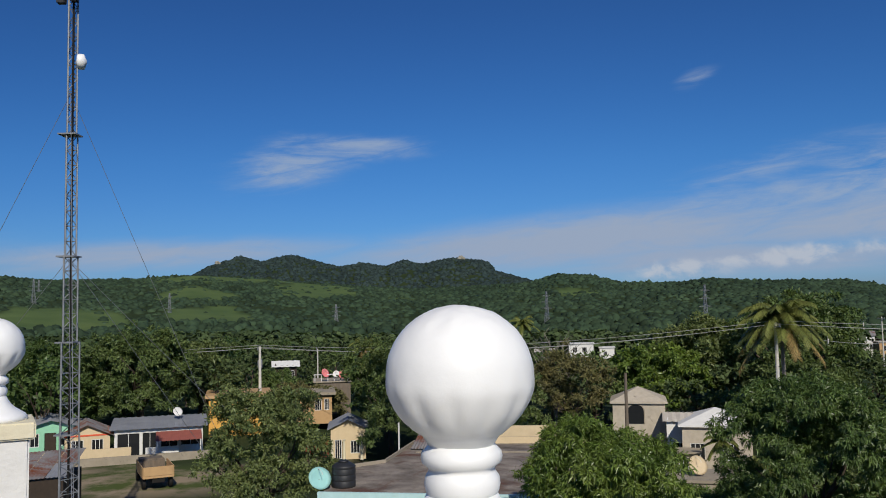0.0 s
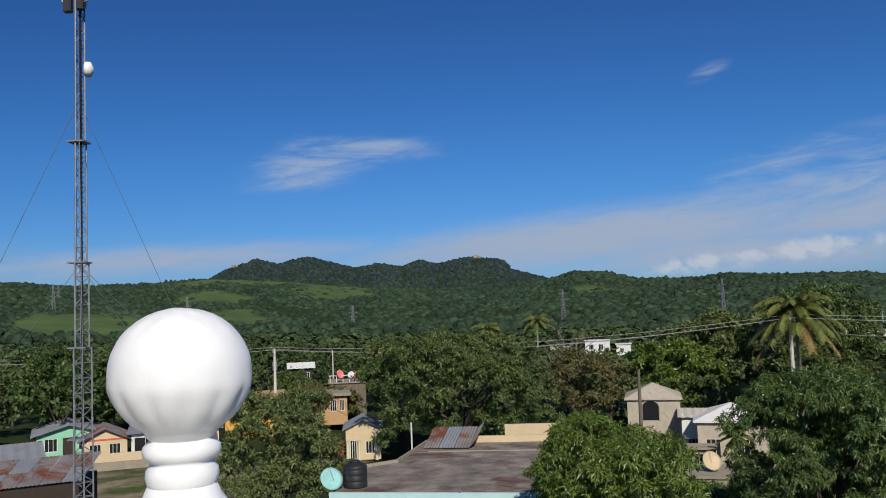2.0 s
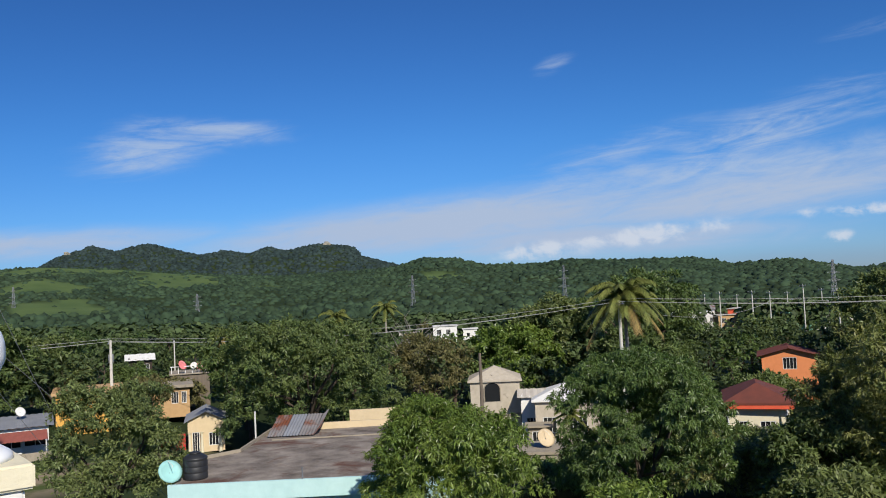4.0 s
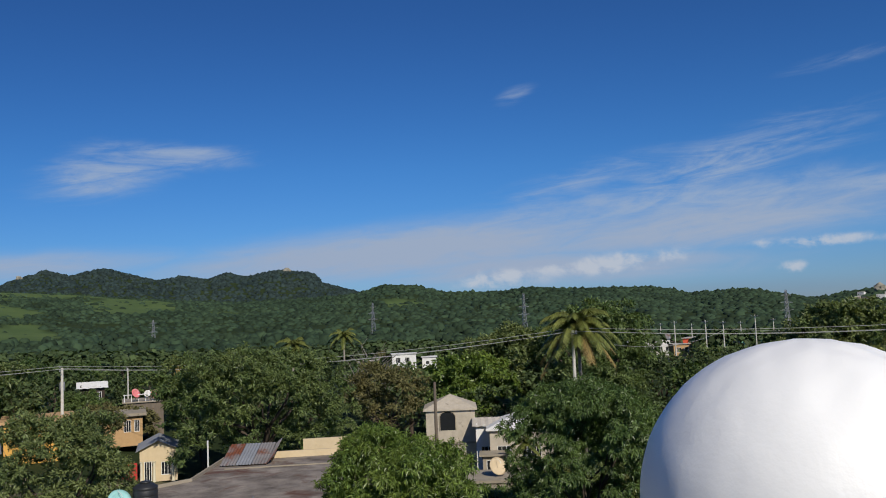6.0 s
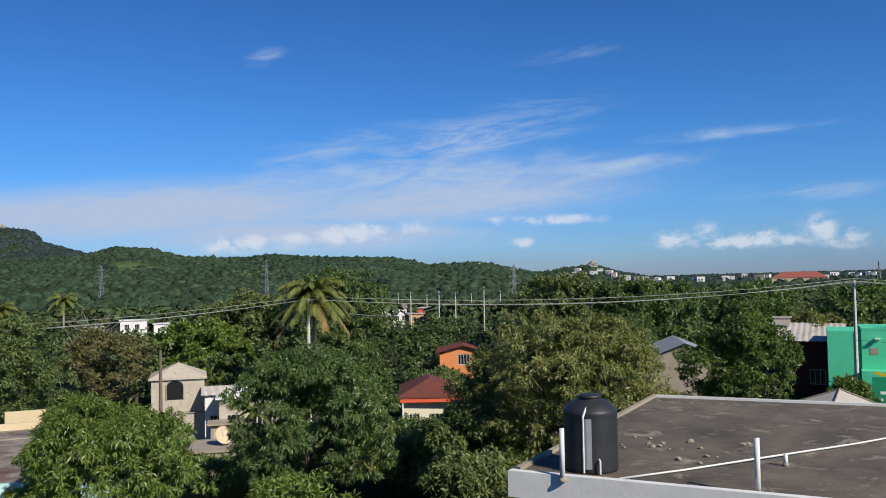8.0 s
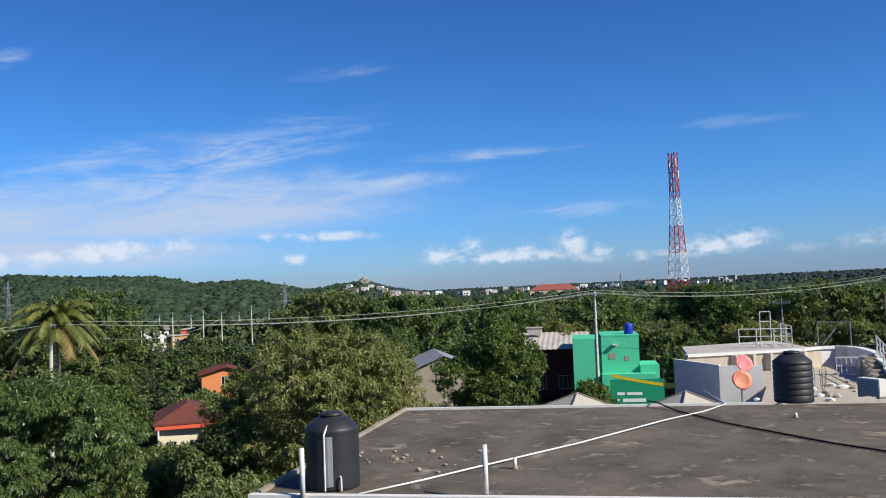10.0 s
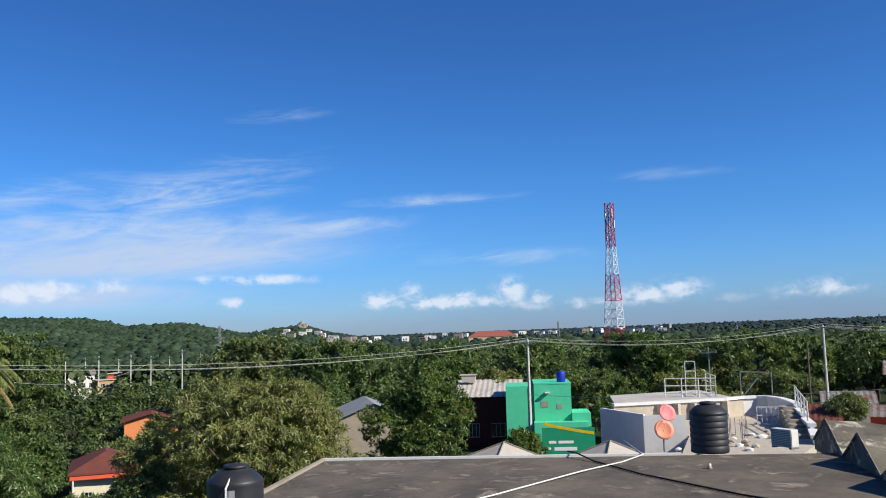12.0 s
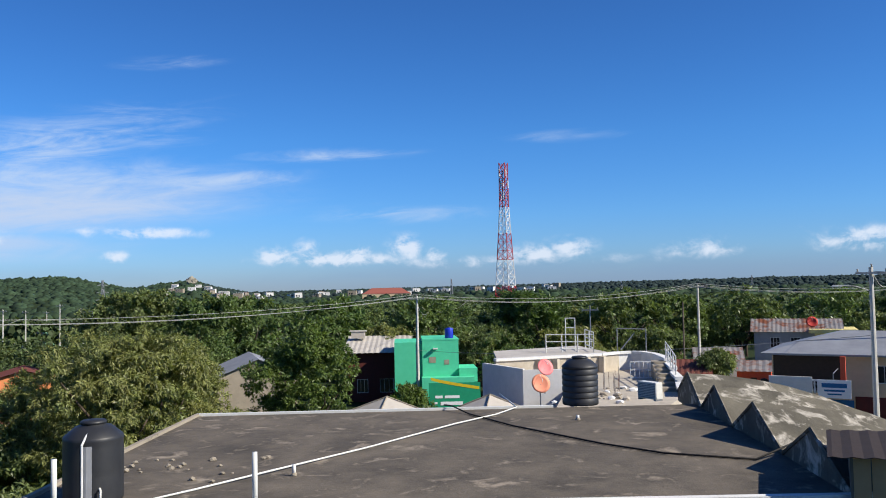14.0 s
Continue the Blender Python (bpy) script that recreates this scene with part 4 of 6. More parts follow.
# ---- the stained roof in the middle ----
def roof_b():
    t = thing("teal_house", pose(0, 0, 0), "one storey house with a pale teal front and stained flat roof", "house")
    c = [(-5.3, 35.6), (4.5, 34.0), (8.5, 47.6), (-1.7, 48.8), (-3.0, 42.6), (-4.6, 41.4)]
    ci = [(-5.1, 35.75), (4.4, 34.2), (8.3, 47.4), (-1.6, 48.6), (-2.85, 42.5), (-4.45, 41.3)]
    part("wall", slab(bmesh.new(), ci, -0.5, 3.28), PALETEAL, t, "pale teal rendered walls")
    part("roof_slab", slab(bmesh.new(), c, 3.28, 3.5), ROOF_STAIN, t, "grey roof slab with rusty stains")
    part("parapet", slab(bmesh.new(), [(-5.36, 35.45), (4.5, 33.85), (4.53, 34.0), (-5.33, 35.6)], 2.9, 3.62), PALETEAL, t, "pale teal front parapet")
    for a, b in (((-4.6, 41.4), (-3.0, 42.6)), ((-3.0, 42.6), (-1.7, 48.8)), ((-4.9, 39.6), (-4.6, 41.4))):
        d = (Vector(b) - Vector(a)).normalized().orthogonal() * 0.1
        part("kerb", slab(bmesh.new(), [a, b, (b[0] + d.x, b[1] + d.y), (a[0] + d.x, a[1] + d.y)], 3.504, 3.66), CONCRETE, t)
    part("back_wall", boxed(0.2, 8.0, -0.1, 0.1, 3.504, 3.86), BEIGE, t).matrix_basis = Matrix.Translation((0, 48.3, 0)) @ pose(0, 0, 0, 0, 0, -5)
    part("back_wall", boxed(2.6, 6.4, 1.6, 1.8, 3.2, 4.25), BEIGE, t).matrix_basis = Matrix.Translation((0, 48.3, 0)) @ pose(0, 0, 0, 0, 0, -5)
    part("roof_seam", boxed(-1.6, 7.2, -0.08, 0.08, 3.504, 3.56), CONCRETE, t).matrix_basis = Matrix.Translation((0, 45.3, 0)) @ pose(0, 0, 0, 0, 0, -6)
    return t


roof_b()
lean = thing("lean_to", pose(-1.9, 46.3, 3.504, 0, 0, -8), "rusty sheet metal lean-to on the flat roof", "shed")
for k in range(3):
    part("sheet", sheet(bmesh.new(), (k * 0.85, 0, 0.08), (k * 0.85 + 0.83, 0, 0.08), (k * 0.85 + 0.2, 2.6, 0.85), (k * 0.85 + 1.03, 2.6, 0.85), 5, 0.02), RUST if k != 1 else ZINC, lean)
part("sheet", sheet(bmesh.new(), (2.55, 0.1, 0.1), (2.9, 0.2, 0.5), (2.75, 2.6, 0.8), (3.1, 2.6, 1.1), 4, 0.02), RUST, lean)
part("support", boxed(0.1, 2.6, 2.3, 2.45, 0, 0.75), WOOD, lean)
water_tank((-4.45, 37.1, 3.504), 0.52, 1.12, "black plastic water tank on the stained flat roof", 3)
dish((-5.45, 36.6, 3.504), 0.5, 150, 30, TEAL, "teal painted satellite dish beside a black tank", 0.42)
st = thing("thin_post", pose(-2.7, 49.3, -0.4), "thin white post behind the flat roof", "post")
part("shaft", tubed([(0, 0, 0), (0, 0, 5.0)], 0.05, 6), PVC, st)
st = thing("thin_post", pose(0.1, 34.6, 3.504), "short grey stub pipe on the flat roof", "post")
part("shaft", tubed([(0, 0, 0), (0, 0, 0.6)], 0.035, 6), STEEL, st)

# ---- arch house and its neighbours ----
ah = house("arch_house", 14.2, 71.9, -2.4, -12.5, 4.3, 4.6, 5.45, BLOCK, "hip", BLOCK, "unfinished two storey block house with an arched window", rise=1.1, over=0.22,
           side=((1.6, 2.6, 3.3, 4.4), (1.2, 2.4, 0.1, 2.1)), front=((0.5, 1.6, 0.6, 1.9),))
part("floor_slab", boxed(-0.12, 4.42, -0.12, 4.7, 2.42, 2.6), CONCRETE, ah)
ar = bmesh.new()
n_ = 14
pts_ = [(1.2, 3.62), (2.6, 3.62)] + [(1.9 + 0.7 * math.cos(math.pi * k / n_), 4.72 + 0.55 * math.sin(math.pi * k / n_)) for k in range(n_ + 1)]
vs_ = [ar.verts.new((px, -0.02, pz)) for px, pz in pts_]
ar.faces.new(vs_)
part("arched_window", ar, GLASS, ah, "dark arched opening")
ring = bmesh.new()
tube(ring, [(px, -0.03, pz) for px, pz in [pts_[1]] + pts_[2:] + [pts_[0]]], 0.06, 4)
part("arch_surround", ring, CONCRETE, ah)
house("white_roofed_hut", 18.0, 69.2, -2.4, -14, 1.9, 3.0, 4.2, WHITE, "side", PALEZINC, "small white roofed hut beside the block house", front=((0.4, 1.3, 1.2, 2.4),), rise=0.45)
house("block_house", 18.6, 66.9, -2.4, -16, 5.2, 5.5, 4.1, BLOCK, "hip", WHITE, "low block house with a whitewashed hipped roof", front=((0.6, 1.7, 1.4, 2.7), (3.0, 4.2, 1.4, 2.7)), rise=1.1)
hs_ = house("porch", 17.5, 65.2, -2.4, -16, 1.7, 1.6, 2.2, CONCRETE, "flat", CONCRETE, "small concrete porch with a flat slab", front=((0.3, 1.3, 0.2, 1.9),))
house("slab_roof_house", 11.8, 46.4, -0.4, -16, 4.0, 3.4, 1.9, CONCRETE, "flat", CONCRETE, "low concrete slab roof under mango trees", over=0.1)
dish((13.9, 47.3, 1.66), 0.55, 165, 28, DISH_CREAM, "faded cream satellite dish on a concrete slab", 0.5)
utility_pole((12.4, 58.0, -1.2), 7.7, "old bare timber pole behind a mango tree", None, WOOD, 0.16)

# ---- red and orange houses ----
house("red_roof_house", 29.0, 54.2, -1.6, -27, 3.9, 6.5, 4.0, CREAM, "hip", REDROOF, "cream house with a dark red roof", front=((0.4, 1.2, 1.2, 2.7), (2.0, 3.0, 0.2, 2.7)), rise=1.1, over=0.4)
aw = thing("awning", pose(28.9, 54.1, 2.15, 0, 0, -29), "dark red porch awning on the cream house", "awning")
part("sheet", sheet(bmesh.new(), (-0.2, -0.3, 0.0), (4.3, -0.3, 0.0), (-0.2, -0.02, 0.12), (4.3, -0.02, 0.12), 12, 0.02), REDROOF, aw)
part("fascia", boxed(-0.2, 4.3, -0.36, -0.31, -0.16, 0.08), CORAL, aw)
for q in (0.0, 3.8):
    part("post", tubed([(q, -0.27, -3.6), (q, -0.27, 0.0)], 0.06, 8), WHITE, aw)
house("orange_house", 45.9, 79.3, -1.6, -30, 5.2, 6.0, 4.55, ORANGE, "gable", REDROOF, "bright orange house with a brown gabled roof", front=((2.0, 3.3, 3.1, 4.3),), rise=0.7, over=0.45, bars=3, side=((1, 2, 3, 4),))

# ---- houses across the yard ----
house("mint_house", -35.0, 69.6, -0.45, 26, 5.0, 6.0, 2.35, MINT, "gable", ZINC, "mint green house with a grey zinc roof", front=((0.6, 1.6, 0.9, 2.0), (3.2, 4.2, 0.9, 2.0)), doors=((2.0, 2.9, 0.0, 2.0),), rise=0.7, over=0.45)
house("salmon_porch_house", -30.6, 68.4, -0.45, 24, 3.4, 5.5, 2.0, BEIGE, "gable", RUST, "small house with a salmon porch band and brown roof", front=((0.5, 1.4, 0.3, 1.6), (2.0, 2.9, 0.3, 1.6)), rise=0.8, trim=CORAL, over=0.35)
# framed dark panes stand in for the shade inside the open porch
house("white_porch_house", -27.2, 69.9, -0.5, 17, 7.0, 4.6, 2.3, WHITE, "shed", ZINC, "long low house with a white porch and zinc roof", front=((0.2, 2.0, 0.05, 1.95), (2.15, 3.4, 0.05, 1.95), (3.6, 5.0, 0.05, 1.95), (5.2, 6.8, 0.7, 1.95)), rise=0.4, over=0.4, bars=1)
aw = thing("awning", pose(-23.8, 70.0, 1.35, 0, 0, 17), "faded red awning over the porch", "awning")
part("sheet", sheet(bmesh.new(), (0, -1.6, -0.35), (3.6, -1.6, -0.35), (0, 0.5, 0.15), (3.6, 0.5, 0.15), 10, 0.015), AWNING, aw)
for q in (0.1, 3.5):
    part("post", tubed([(q, -1.55, -1.85), (q, -1.55, -0.35)], 0.05, 6), WHITE, aw)
gw = thing("garden_wall", pose(-33.5, 66.2, -0.45, 0, 0, 20), "beige rendered yard wall with white panels", "wall")
part("wall", boxed(0, 8.5, 0, 0.15, 0, 0.95), BEIGE, gw)
part("white_panel", boxed(9.6, 12.2, 0.0, 0.15, 0, 0.8), WHITE, gw, "white painted panel")
part("low_wall", boxed(0, 16, -2.3, -2.1, -0.1, 0.6), CONCRETE, gw)
dish((-23.4, 74.3, 2.2), 0.42, 140, 30, WHITE, "white satellite dish on a zinc roof", 0.45)
house("ochre_house", -22.5, 80.9, -0.6, 14, 5.6, 6.0, 3.7, YELLOW, "flat", TAN, "ochre yellow house with a flat concrete roof", front=((1.1, 2.4, 1.9, 3.0), (3.5, 4.5, 1.9, 3.0)), over=0.35, slab_t=0.3)
house("tan_house", -15.6, 89.3, -0.6, 9, 3.7, 6, 3.0, TAN, "flat", CONCRETE, "two storey tan house with a grey slab roof", front=((1.9, 2.6, 1.4, 2.6), (2.9, 3.4, 1.4, 2.6)), side=((0.5, 1.4, 1.4, 2.6), (2.2, 3.2, 1.4, 2.6)), over=0.4, slab_t=0.3)
yh = house("cream_arch_house", -9.9, 73.4, -1.6, 6, 3.0, 5.0, 2.7, BEIGE, "gable", ZINC, "cream house with arched porch openings and zinc roof", front=((0.35, 0.95, 0.05, 1.7), (1.7, 2.5, 0.5, 1.6)), rise=0.7, over=0.3)
for q in (0.15, 1.15, 2.65):
    part("pillar", lathe([(0.16, 0), (0.13, 0.1), (0.1, 1.0), (0.1, 1.6), (0.16, 1.75)], 10), CREAM, yh).location = (q, -0.4, 0)
rd = thing("gate", pose(-12.0, 73.0, -1.5, 0, 0, 6), "red painted sheet metal gate", "gate")
for q in range(3):
    part("panel", boxed(q * 0.66, q * 0.66 + 0.62, 0, 0.06, 0.05, 1.6, 0.01), RED, rd)
house("white_roof_house", -20.4, 102.0, -0.8, 12, 2.6, 3.0, 5.6, DARKWOOD, "side", WHITE, "tall dark timber house with a white painted roof", front=((1.5, 2.3, 3.6, 5.0),), rise=0.5, over=0.4)
rt = house("terrace_house", -15.2, 99.2, -0.8, 9, 4.2, 5.0, 3.7, WOOD, "flat", CONCRETE, "house with a railed roof terrace and dishes", front=((0.7, 1.6, 2.0, 3.2),), over=0.2)
for q in range(6):
    part("rail_post", boxed(q * 0.75, q * 0.75 + 0.08, -0.1, -0.02, 3.86, 4.6), WHITE, rt)
part("handrail", boxed(-0.1, 4.1, -0.12, 0.0, 4.6, 4.68), WHITE, rt)
dish((-14.0, 99.2, 3.07), 0.55, 130, 25, PINK, "pink satellite dish on a roof terrace", 0.9)
dish((-11.9, 99.6, 3.07), 0.55, 175, 30, PINK, "pale pink satellite dish on a roof terrace", 0.7)
dish((-12.7, 99.4, 3.07), 0.4, 190, 25, WHITE, "white satellite dish on a roof terrace", 0.8)

# ---- truck in the yard ----
tk = thing("truck", pose(-19.6, 57.6, -0.35, 0, 0, 26), "old flatbed truck with tan timber sides, parked in a yard", "truck")
part("bed", boxed(-1.0, 1.0, -1.5, 1.8, 0.75, 0.9, 0.02), TAN, tk)
for q in (-1.0, 0.95):
    for k in range(3):
        part("side_board", boxed(q, q + 0.05, -1.5, 1.8, 0.92 + k * 0.2, 1.09 + k * 0.2), TAN, tk)
part("tail_board", boxed(-0.94, 0.94, -1.5, -1.45, 0.92, 1.5), TAN, tk)
part("cab", boxed(-0.9, 0.9, 1.95, 3.3, 0.55, 1.5, 0.12), WOOD, tk)
part("windscreen", boxed(-0.75, 0.75, 3.302, 3.31, 1.0, 1.4), GLASS, tk)
part("chassis", boxed(-0.4, 0.4, -1.4, 3.2, 0.45, 0.7), RUBBER, tk)
for q in (-0.85, 0.85):
    for k in (-0.8, 2.6):
        wh = part("wheel", lathe([(0.15, -0.11), (0.38, -0.11), (0.4, -0.07), (0.4, 0.07), (0.38, 0.11), (0.15, 0.11)], 18), RUBBER, tk, smooth=True)
        wh.matrix_basis = Matrix.Translation((q, k, 0.4)) @ pose(0, 0, 0, 0, 90)

# ---- rusty barn at the foot of the mast ----
bn = thing("barn", pose(0, 0, -0.4), "low shed with a rusty corrugated zinc roof", "shed")
O_, A_, B_ = Vector((-17.9, 40.2, 4.0)), Vector((-6.6, -3.5, 0.0)), Vector((-0.5, 3.4, 0.75))
for k in range(8):
    a, b = k / 8, (k + 0.97) / 8
    for j in range(2):
        lo, hi = j * 0.5, j * 0.5 + 0.52
        part("roof_sheet", sheet(bmesh.new(), O_ + A_ * a + B_ * lo, O_ + A_ * b + B_ * lo, O_ + A_ * a + B_ * hi + Vector((0, 0, 0.02 * j)), O_ + A_ * b + B_ * hi + Vector((0, 0, 0.02 * j)), 5, 0.018), ZINC if (k + j) % 4 == 0 else RUST, bn)
part("wall", slab(bmesh.new(), [O_ + A_ * 0.02 + B_ * 0.05, O_ + A_ * 0.98 + B_ * 0.05, O_ + A_ * 0.98 + B_ * 0.95, O_ + A_ * 0.02 + B_ * 0.95], 0, 3.9), DARKWOOD, bn)
house("grey_zinc_house", -26.5, 43.5, -0.4, 32, 4.5, 5, 4.0, WOOD, "side", ZINC, "wooden house with a grey zinc roof", rise=0.8)


# ---- lattice structures ----
def lattice(t, widths, step, r, mats, faces=3, name="section"):
    """A lattice tower of stacked sections (z0, z1, w0, w1)."""
    ang = [2 * math.pi * k / faces + (math.pi / 4 if faces == 4 else 0.4) for k in range(faces)]
    for i, (z0, z1, w0, w1) in enumerate(widths):
        bm = bmesh.new()
        q = w0 / (2 * math.sin(math.pi / faces)), w1 / (2 * math.sin(math.pi / faces))
        n = max(1, round((z1 - z0) / step))
        lv = []
        for k in range(n + 1):
            s = k / n
            R_ = q[0] + (q[1] - q[0]) * s
            lv.append([Vector((R_ * math.cos(a), R_ * math.sin(a), z0 + (z1 - z0) * s)) for a in ang])
        for f in range(faces):
            tube(bm, [lv[0][f], lv[-1][f]], r * 1.5, 5)
        for k in range(n):
            for f in range(faces):
                g_ = (f + 1) % faces
                tube(bm, [lv[k][f], lv[k][g_]], r * 0.8, 4)
                a, b = (f, g_) if k % 2 else (g_, f)
                tube(bm, [lv[k][a], lv[k + 1][b]], r * 0.8, 4)
                if faces == 4:
                    tube(bm, [lv[k][b], lv[k + 1][a]], r * 0.8, 4)
        part(name, bm, mats[i % len(mats)], t)


mast = thing("radio_mast", pose(-15.75, 35.4, -0.4), "guyed steel lattice radio mast with antennas", "radio mast")
lattice(mast, [(0, 6.6, 0.85, 0.85), (6.6, 10.4, 0.8, 0.8), (10.4, 14.0, 0.62, 0.62), (14.0, 19.2, 0.5, 0.5), (19.2, 26.6, 0.42, 0.42)], 0.62, 0.026, [MAST_STEEL])
for z1 in (6.6, 10.4, 14.0, 19.2):
    part("joint_plate", boxed(-0.38, 0.38, -0.38, 0.38, z1 - 0.03, z1 + 0.03), MAST_STEEL, mast)
part("cable_run", tubed([(0.16, -0.14, 0), (0.16, -0.14, 12), (0.12, -0.1, 26)], 0.05, 6), RUBBER, mast)
for q, (ax, ay) in enumerate(((-0.45, -0.2), (0.4, -0.3), (0.0, 0.45))):
    part("panel_antenna", boxed(ax - 0.16, ax + 0.16, ay - 0.08, ay + 0.08, 25.3, 26.9, 0.03), WHITE, mast)
part("radio_box", boxed(-0.45, -0.1, -0.55, -0.25, 24.8, 25.6, 0.03), PLASTIC, mast)
part("radio_box", boxed(0.1, 0.4, -0.5, -0.2, 24.9, 25.5, 0.03), PLASTIC, mast)
md = part("drum_dish", lathe([(0.05, 0.0), (0.3, 0.05), (0.33, 0.1), (0.33, 0.3), (0.05, 0.42)], 20), WHITE_GLOSS, mast, "white drum dish", smooth=True)
md.matrix_basis = Matrix.Translation((0.35, -0.3, 22.3)) @ pose(0, 0, 0, 0, 90, 15)
for q, (gx, gy) in enumerate(((-14, 6), (5.5, 11), (7, -15), (9, 13))):
    for zt in (13.9, 21.0):
        if q < 3 or zt < 20:
            part("guy_wire", tubed([(0, 0, zt), (gx, gy, 0)], 0.012, 4), MAST_STEEL, mast)

tw = thing("telecom_tower", pose(389.3, 219.2, -3), "tall red and white lattice telecom tower", "telecom tower")
hs_ = [0, 14, 28, 42, 56, 70, 79.5]
ws_ = [9.0, 7.6, 6.2, 4.8, 3.6, 3.4, 3.4]
lattice(tw, [(hs_[k], hs_[k + 1], ws_[k], ws_[k + 1]) for k in range(6)], 5.0, 0.16, [TOWER_RED, TOWER_WHITE, TOWER_RED, TOWER_WHITE, TOWER_RED, TOWER_RED], 4)
for k in range(9):
    a = k * 0.7
    part("panel_antenna", boxed(2.2 * math.cos(a) - 0.3, 2.2 * math.cos(a) + 0.3, 2.2 * math.sin(a) - 0.3, 2.2 * math.sin(a) + 0.3, 72 - (k % 3) * 6, 76 - (k % 3) * 6), TOWER_WHITE, tw)


def pylon(x, y, z, h, scale=1.0, rz=0, label="grey steel lattice power pylon standing in forest"):
    t = thing("power_pylon", pose(x, y, z, 0, 0, rz), label, "pylon", "power pylons")
    lattice(t, [(0, h * 0.55, 7 * scale, 3 * scale), (h * 0.55, h, 3 * scale, 1.2 * scale)], 7.0, 0.13, [MAST_STEEL], 4)
    for k, w in ((0.62, 6.5), (0.76, 6.0), (0.9, 5.0)):
        bm = bmesh.new()
        for s in (-1, 1):
            tube(bm, [(0, 0, h * k + 1.2), (s * w * scale, 0, h * k)], 0.12, 4)
            tube(bm, [(0, 0, h * k - 0.3), (s * w * scale, 0, h * k)], 0.12, 4)
        part("cross_arm", bm, MAST_STEEL, t)


for px, py, top, h in ((110, 892, 29.6, 47), (238, 763, 30.3, 52), (420, 621, 21.8, 44), (-126, 992, 21.5, 36), (-650, 1352, 74, 44), (-340, 1046, 40, 50), (-560, 1150, 66, 42)):
    pylon(px, py, top - h, h, 0.9, -math.degrees(math.atan2(px, py)) + 25)
for px, py, h in ((700, 460, 27), (820, 330, 22), (980, 240, 26), (900, 90, 20)):
    pylon(px, py, -8, h, 0.6, 20, "distant slim lattice mast on the horizon")

# ---- right hand: white building, green building, shops ----
wb = thing("white_building", pose(0, 0, 0), "white two storey building round an unfinished concrete deck", "building")
DECK_Z = 5.8
part("wall", slab(bmesh.new(), [(42.5, 21.5), (40.4, 17.8), (40.58, 17.8), (42.66, 21.45)], -1, 6.85), WHITE, wb, "smooth white wall, in shade")
part("wall", slab(bmesh.new(), [(40.405, 17.795), (41.5, 16.1), (41.66, 16.2), (40.59, 17.79)], -1, 6.8), WHITE, wb, "smooth white wall, sunlit")
part("deck", slab(bmesh.new(), [(31.6, 11.9), (33.2, 8.8), (41.2, 9.9), (46.0, 11.9), (50.5, 14.3), (52.4, 16.2), (51.7, 17.4), (50.0, 17.8), (44.4, 21.6), (42.7, 21.4), (40.62, 17.75), (41.62, 16.0)], -1, DECK_Z), BLOCK, wb, "pale bare concrete deck")
part("roof_slab", slab(bmesh.new(), [(44.6, 21.75), (50.0, 17.95), (51.7, 17.6), (57.0, 22.5), (50.6, 25.6)], 6.6, 6.8), PALEZINC, wb, "pale washed roof behind the deck")
part("wall", slab(bmesh.new(), [(44.8, 21.8), (50.2, 18.1), (51.7, 17.8), (56.6, 22.4), (50.5, 25.2)], -1, 6.596), BEIGE, wb, "cream rendered walls")
LINE = [Vector(q) for q in ((44.3, 21.75), (46.6, 20.15), (50.0, 17.75), (51.6, 17.3), (52.3, 16.7), (52.3, 16.0), (51.6, 15.1), (50.5, 14.3), (48.3, 13.0), (46.0, 11.9), (43.6, 10.8), (41.2, 9.9))]
for k, (p_, q_) in enumerate(zip(LINE, LINE[1:])):
    e_ = (q_ - p_).normalized().orthogonal()
    top_ = 6.78 if k < 8 else 6.78 - 0.24 * (k - 7)
    part("parapet", slab(bmesh.new(), [p_ - e_ * 0.1, q_ - e_ * 0.1, q_ + e_ * 0.1, p_ + e_ * 0.1], DECK_Z + 0.004, top_), BLOCK if k < 3 else WHITE, wb, "cream block parapet" if k < 3 else "white painted curved parapet")
    part("parapet_cap", slab(bmesh.new(), [p_ - e_ * 0.2, q_ - e_ * 0.2, q_ + e_ * 0.2, p_ + e_ * 0.2], top_ + 0.002, top_ + 0.15), WHITE, wb, "white painted coping")
for k in range(5):
    q_ = LINE[1].lerp(LINE[2], k / 4) + Vector((-0.12, -0.17))
    part("pilaster", boxed(q_.x - 0.16, q_.x + 0.16, q_.y - 0.16, q_.y + 0.16, DECK_Z + 0.004, 6.76), BLOCK, wb)
for k in range(7):
    a_ = k / 6
    part("stair_step", slab(bmesh.new(), [(48.6 - 5.2 * a_, 14.1 - 2.4 * a_), (49.0 - 5.2 * a_, 13.4 - 2.4 * a_), (48.3 - 5.2 * a_, 13.05 - 2.4 * a_), (47.8 - 5.2 * a_, 13.75 - 2.4 * a_)], DECK_Z + 0.004, 6.75 - 0.13 * k), CONCRETE, wb)
kd = random.Random(21)
for k in range(12):
    x_, y_ = 41.0 + kd.uniform(0, 1.8), 13.2 + kd.uniform(0, 1.4)
    part("starter_bar", tubed([(x_, y_, DECK_Z), (x_ + kd.uniform(-0.05, 0.05), y_, DECK_Z + kd.uniform(0.7, 1.2))], 0.014, 4), RUST, wb)
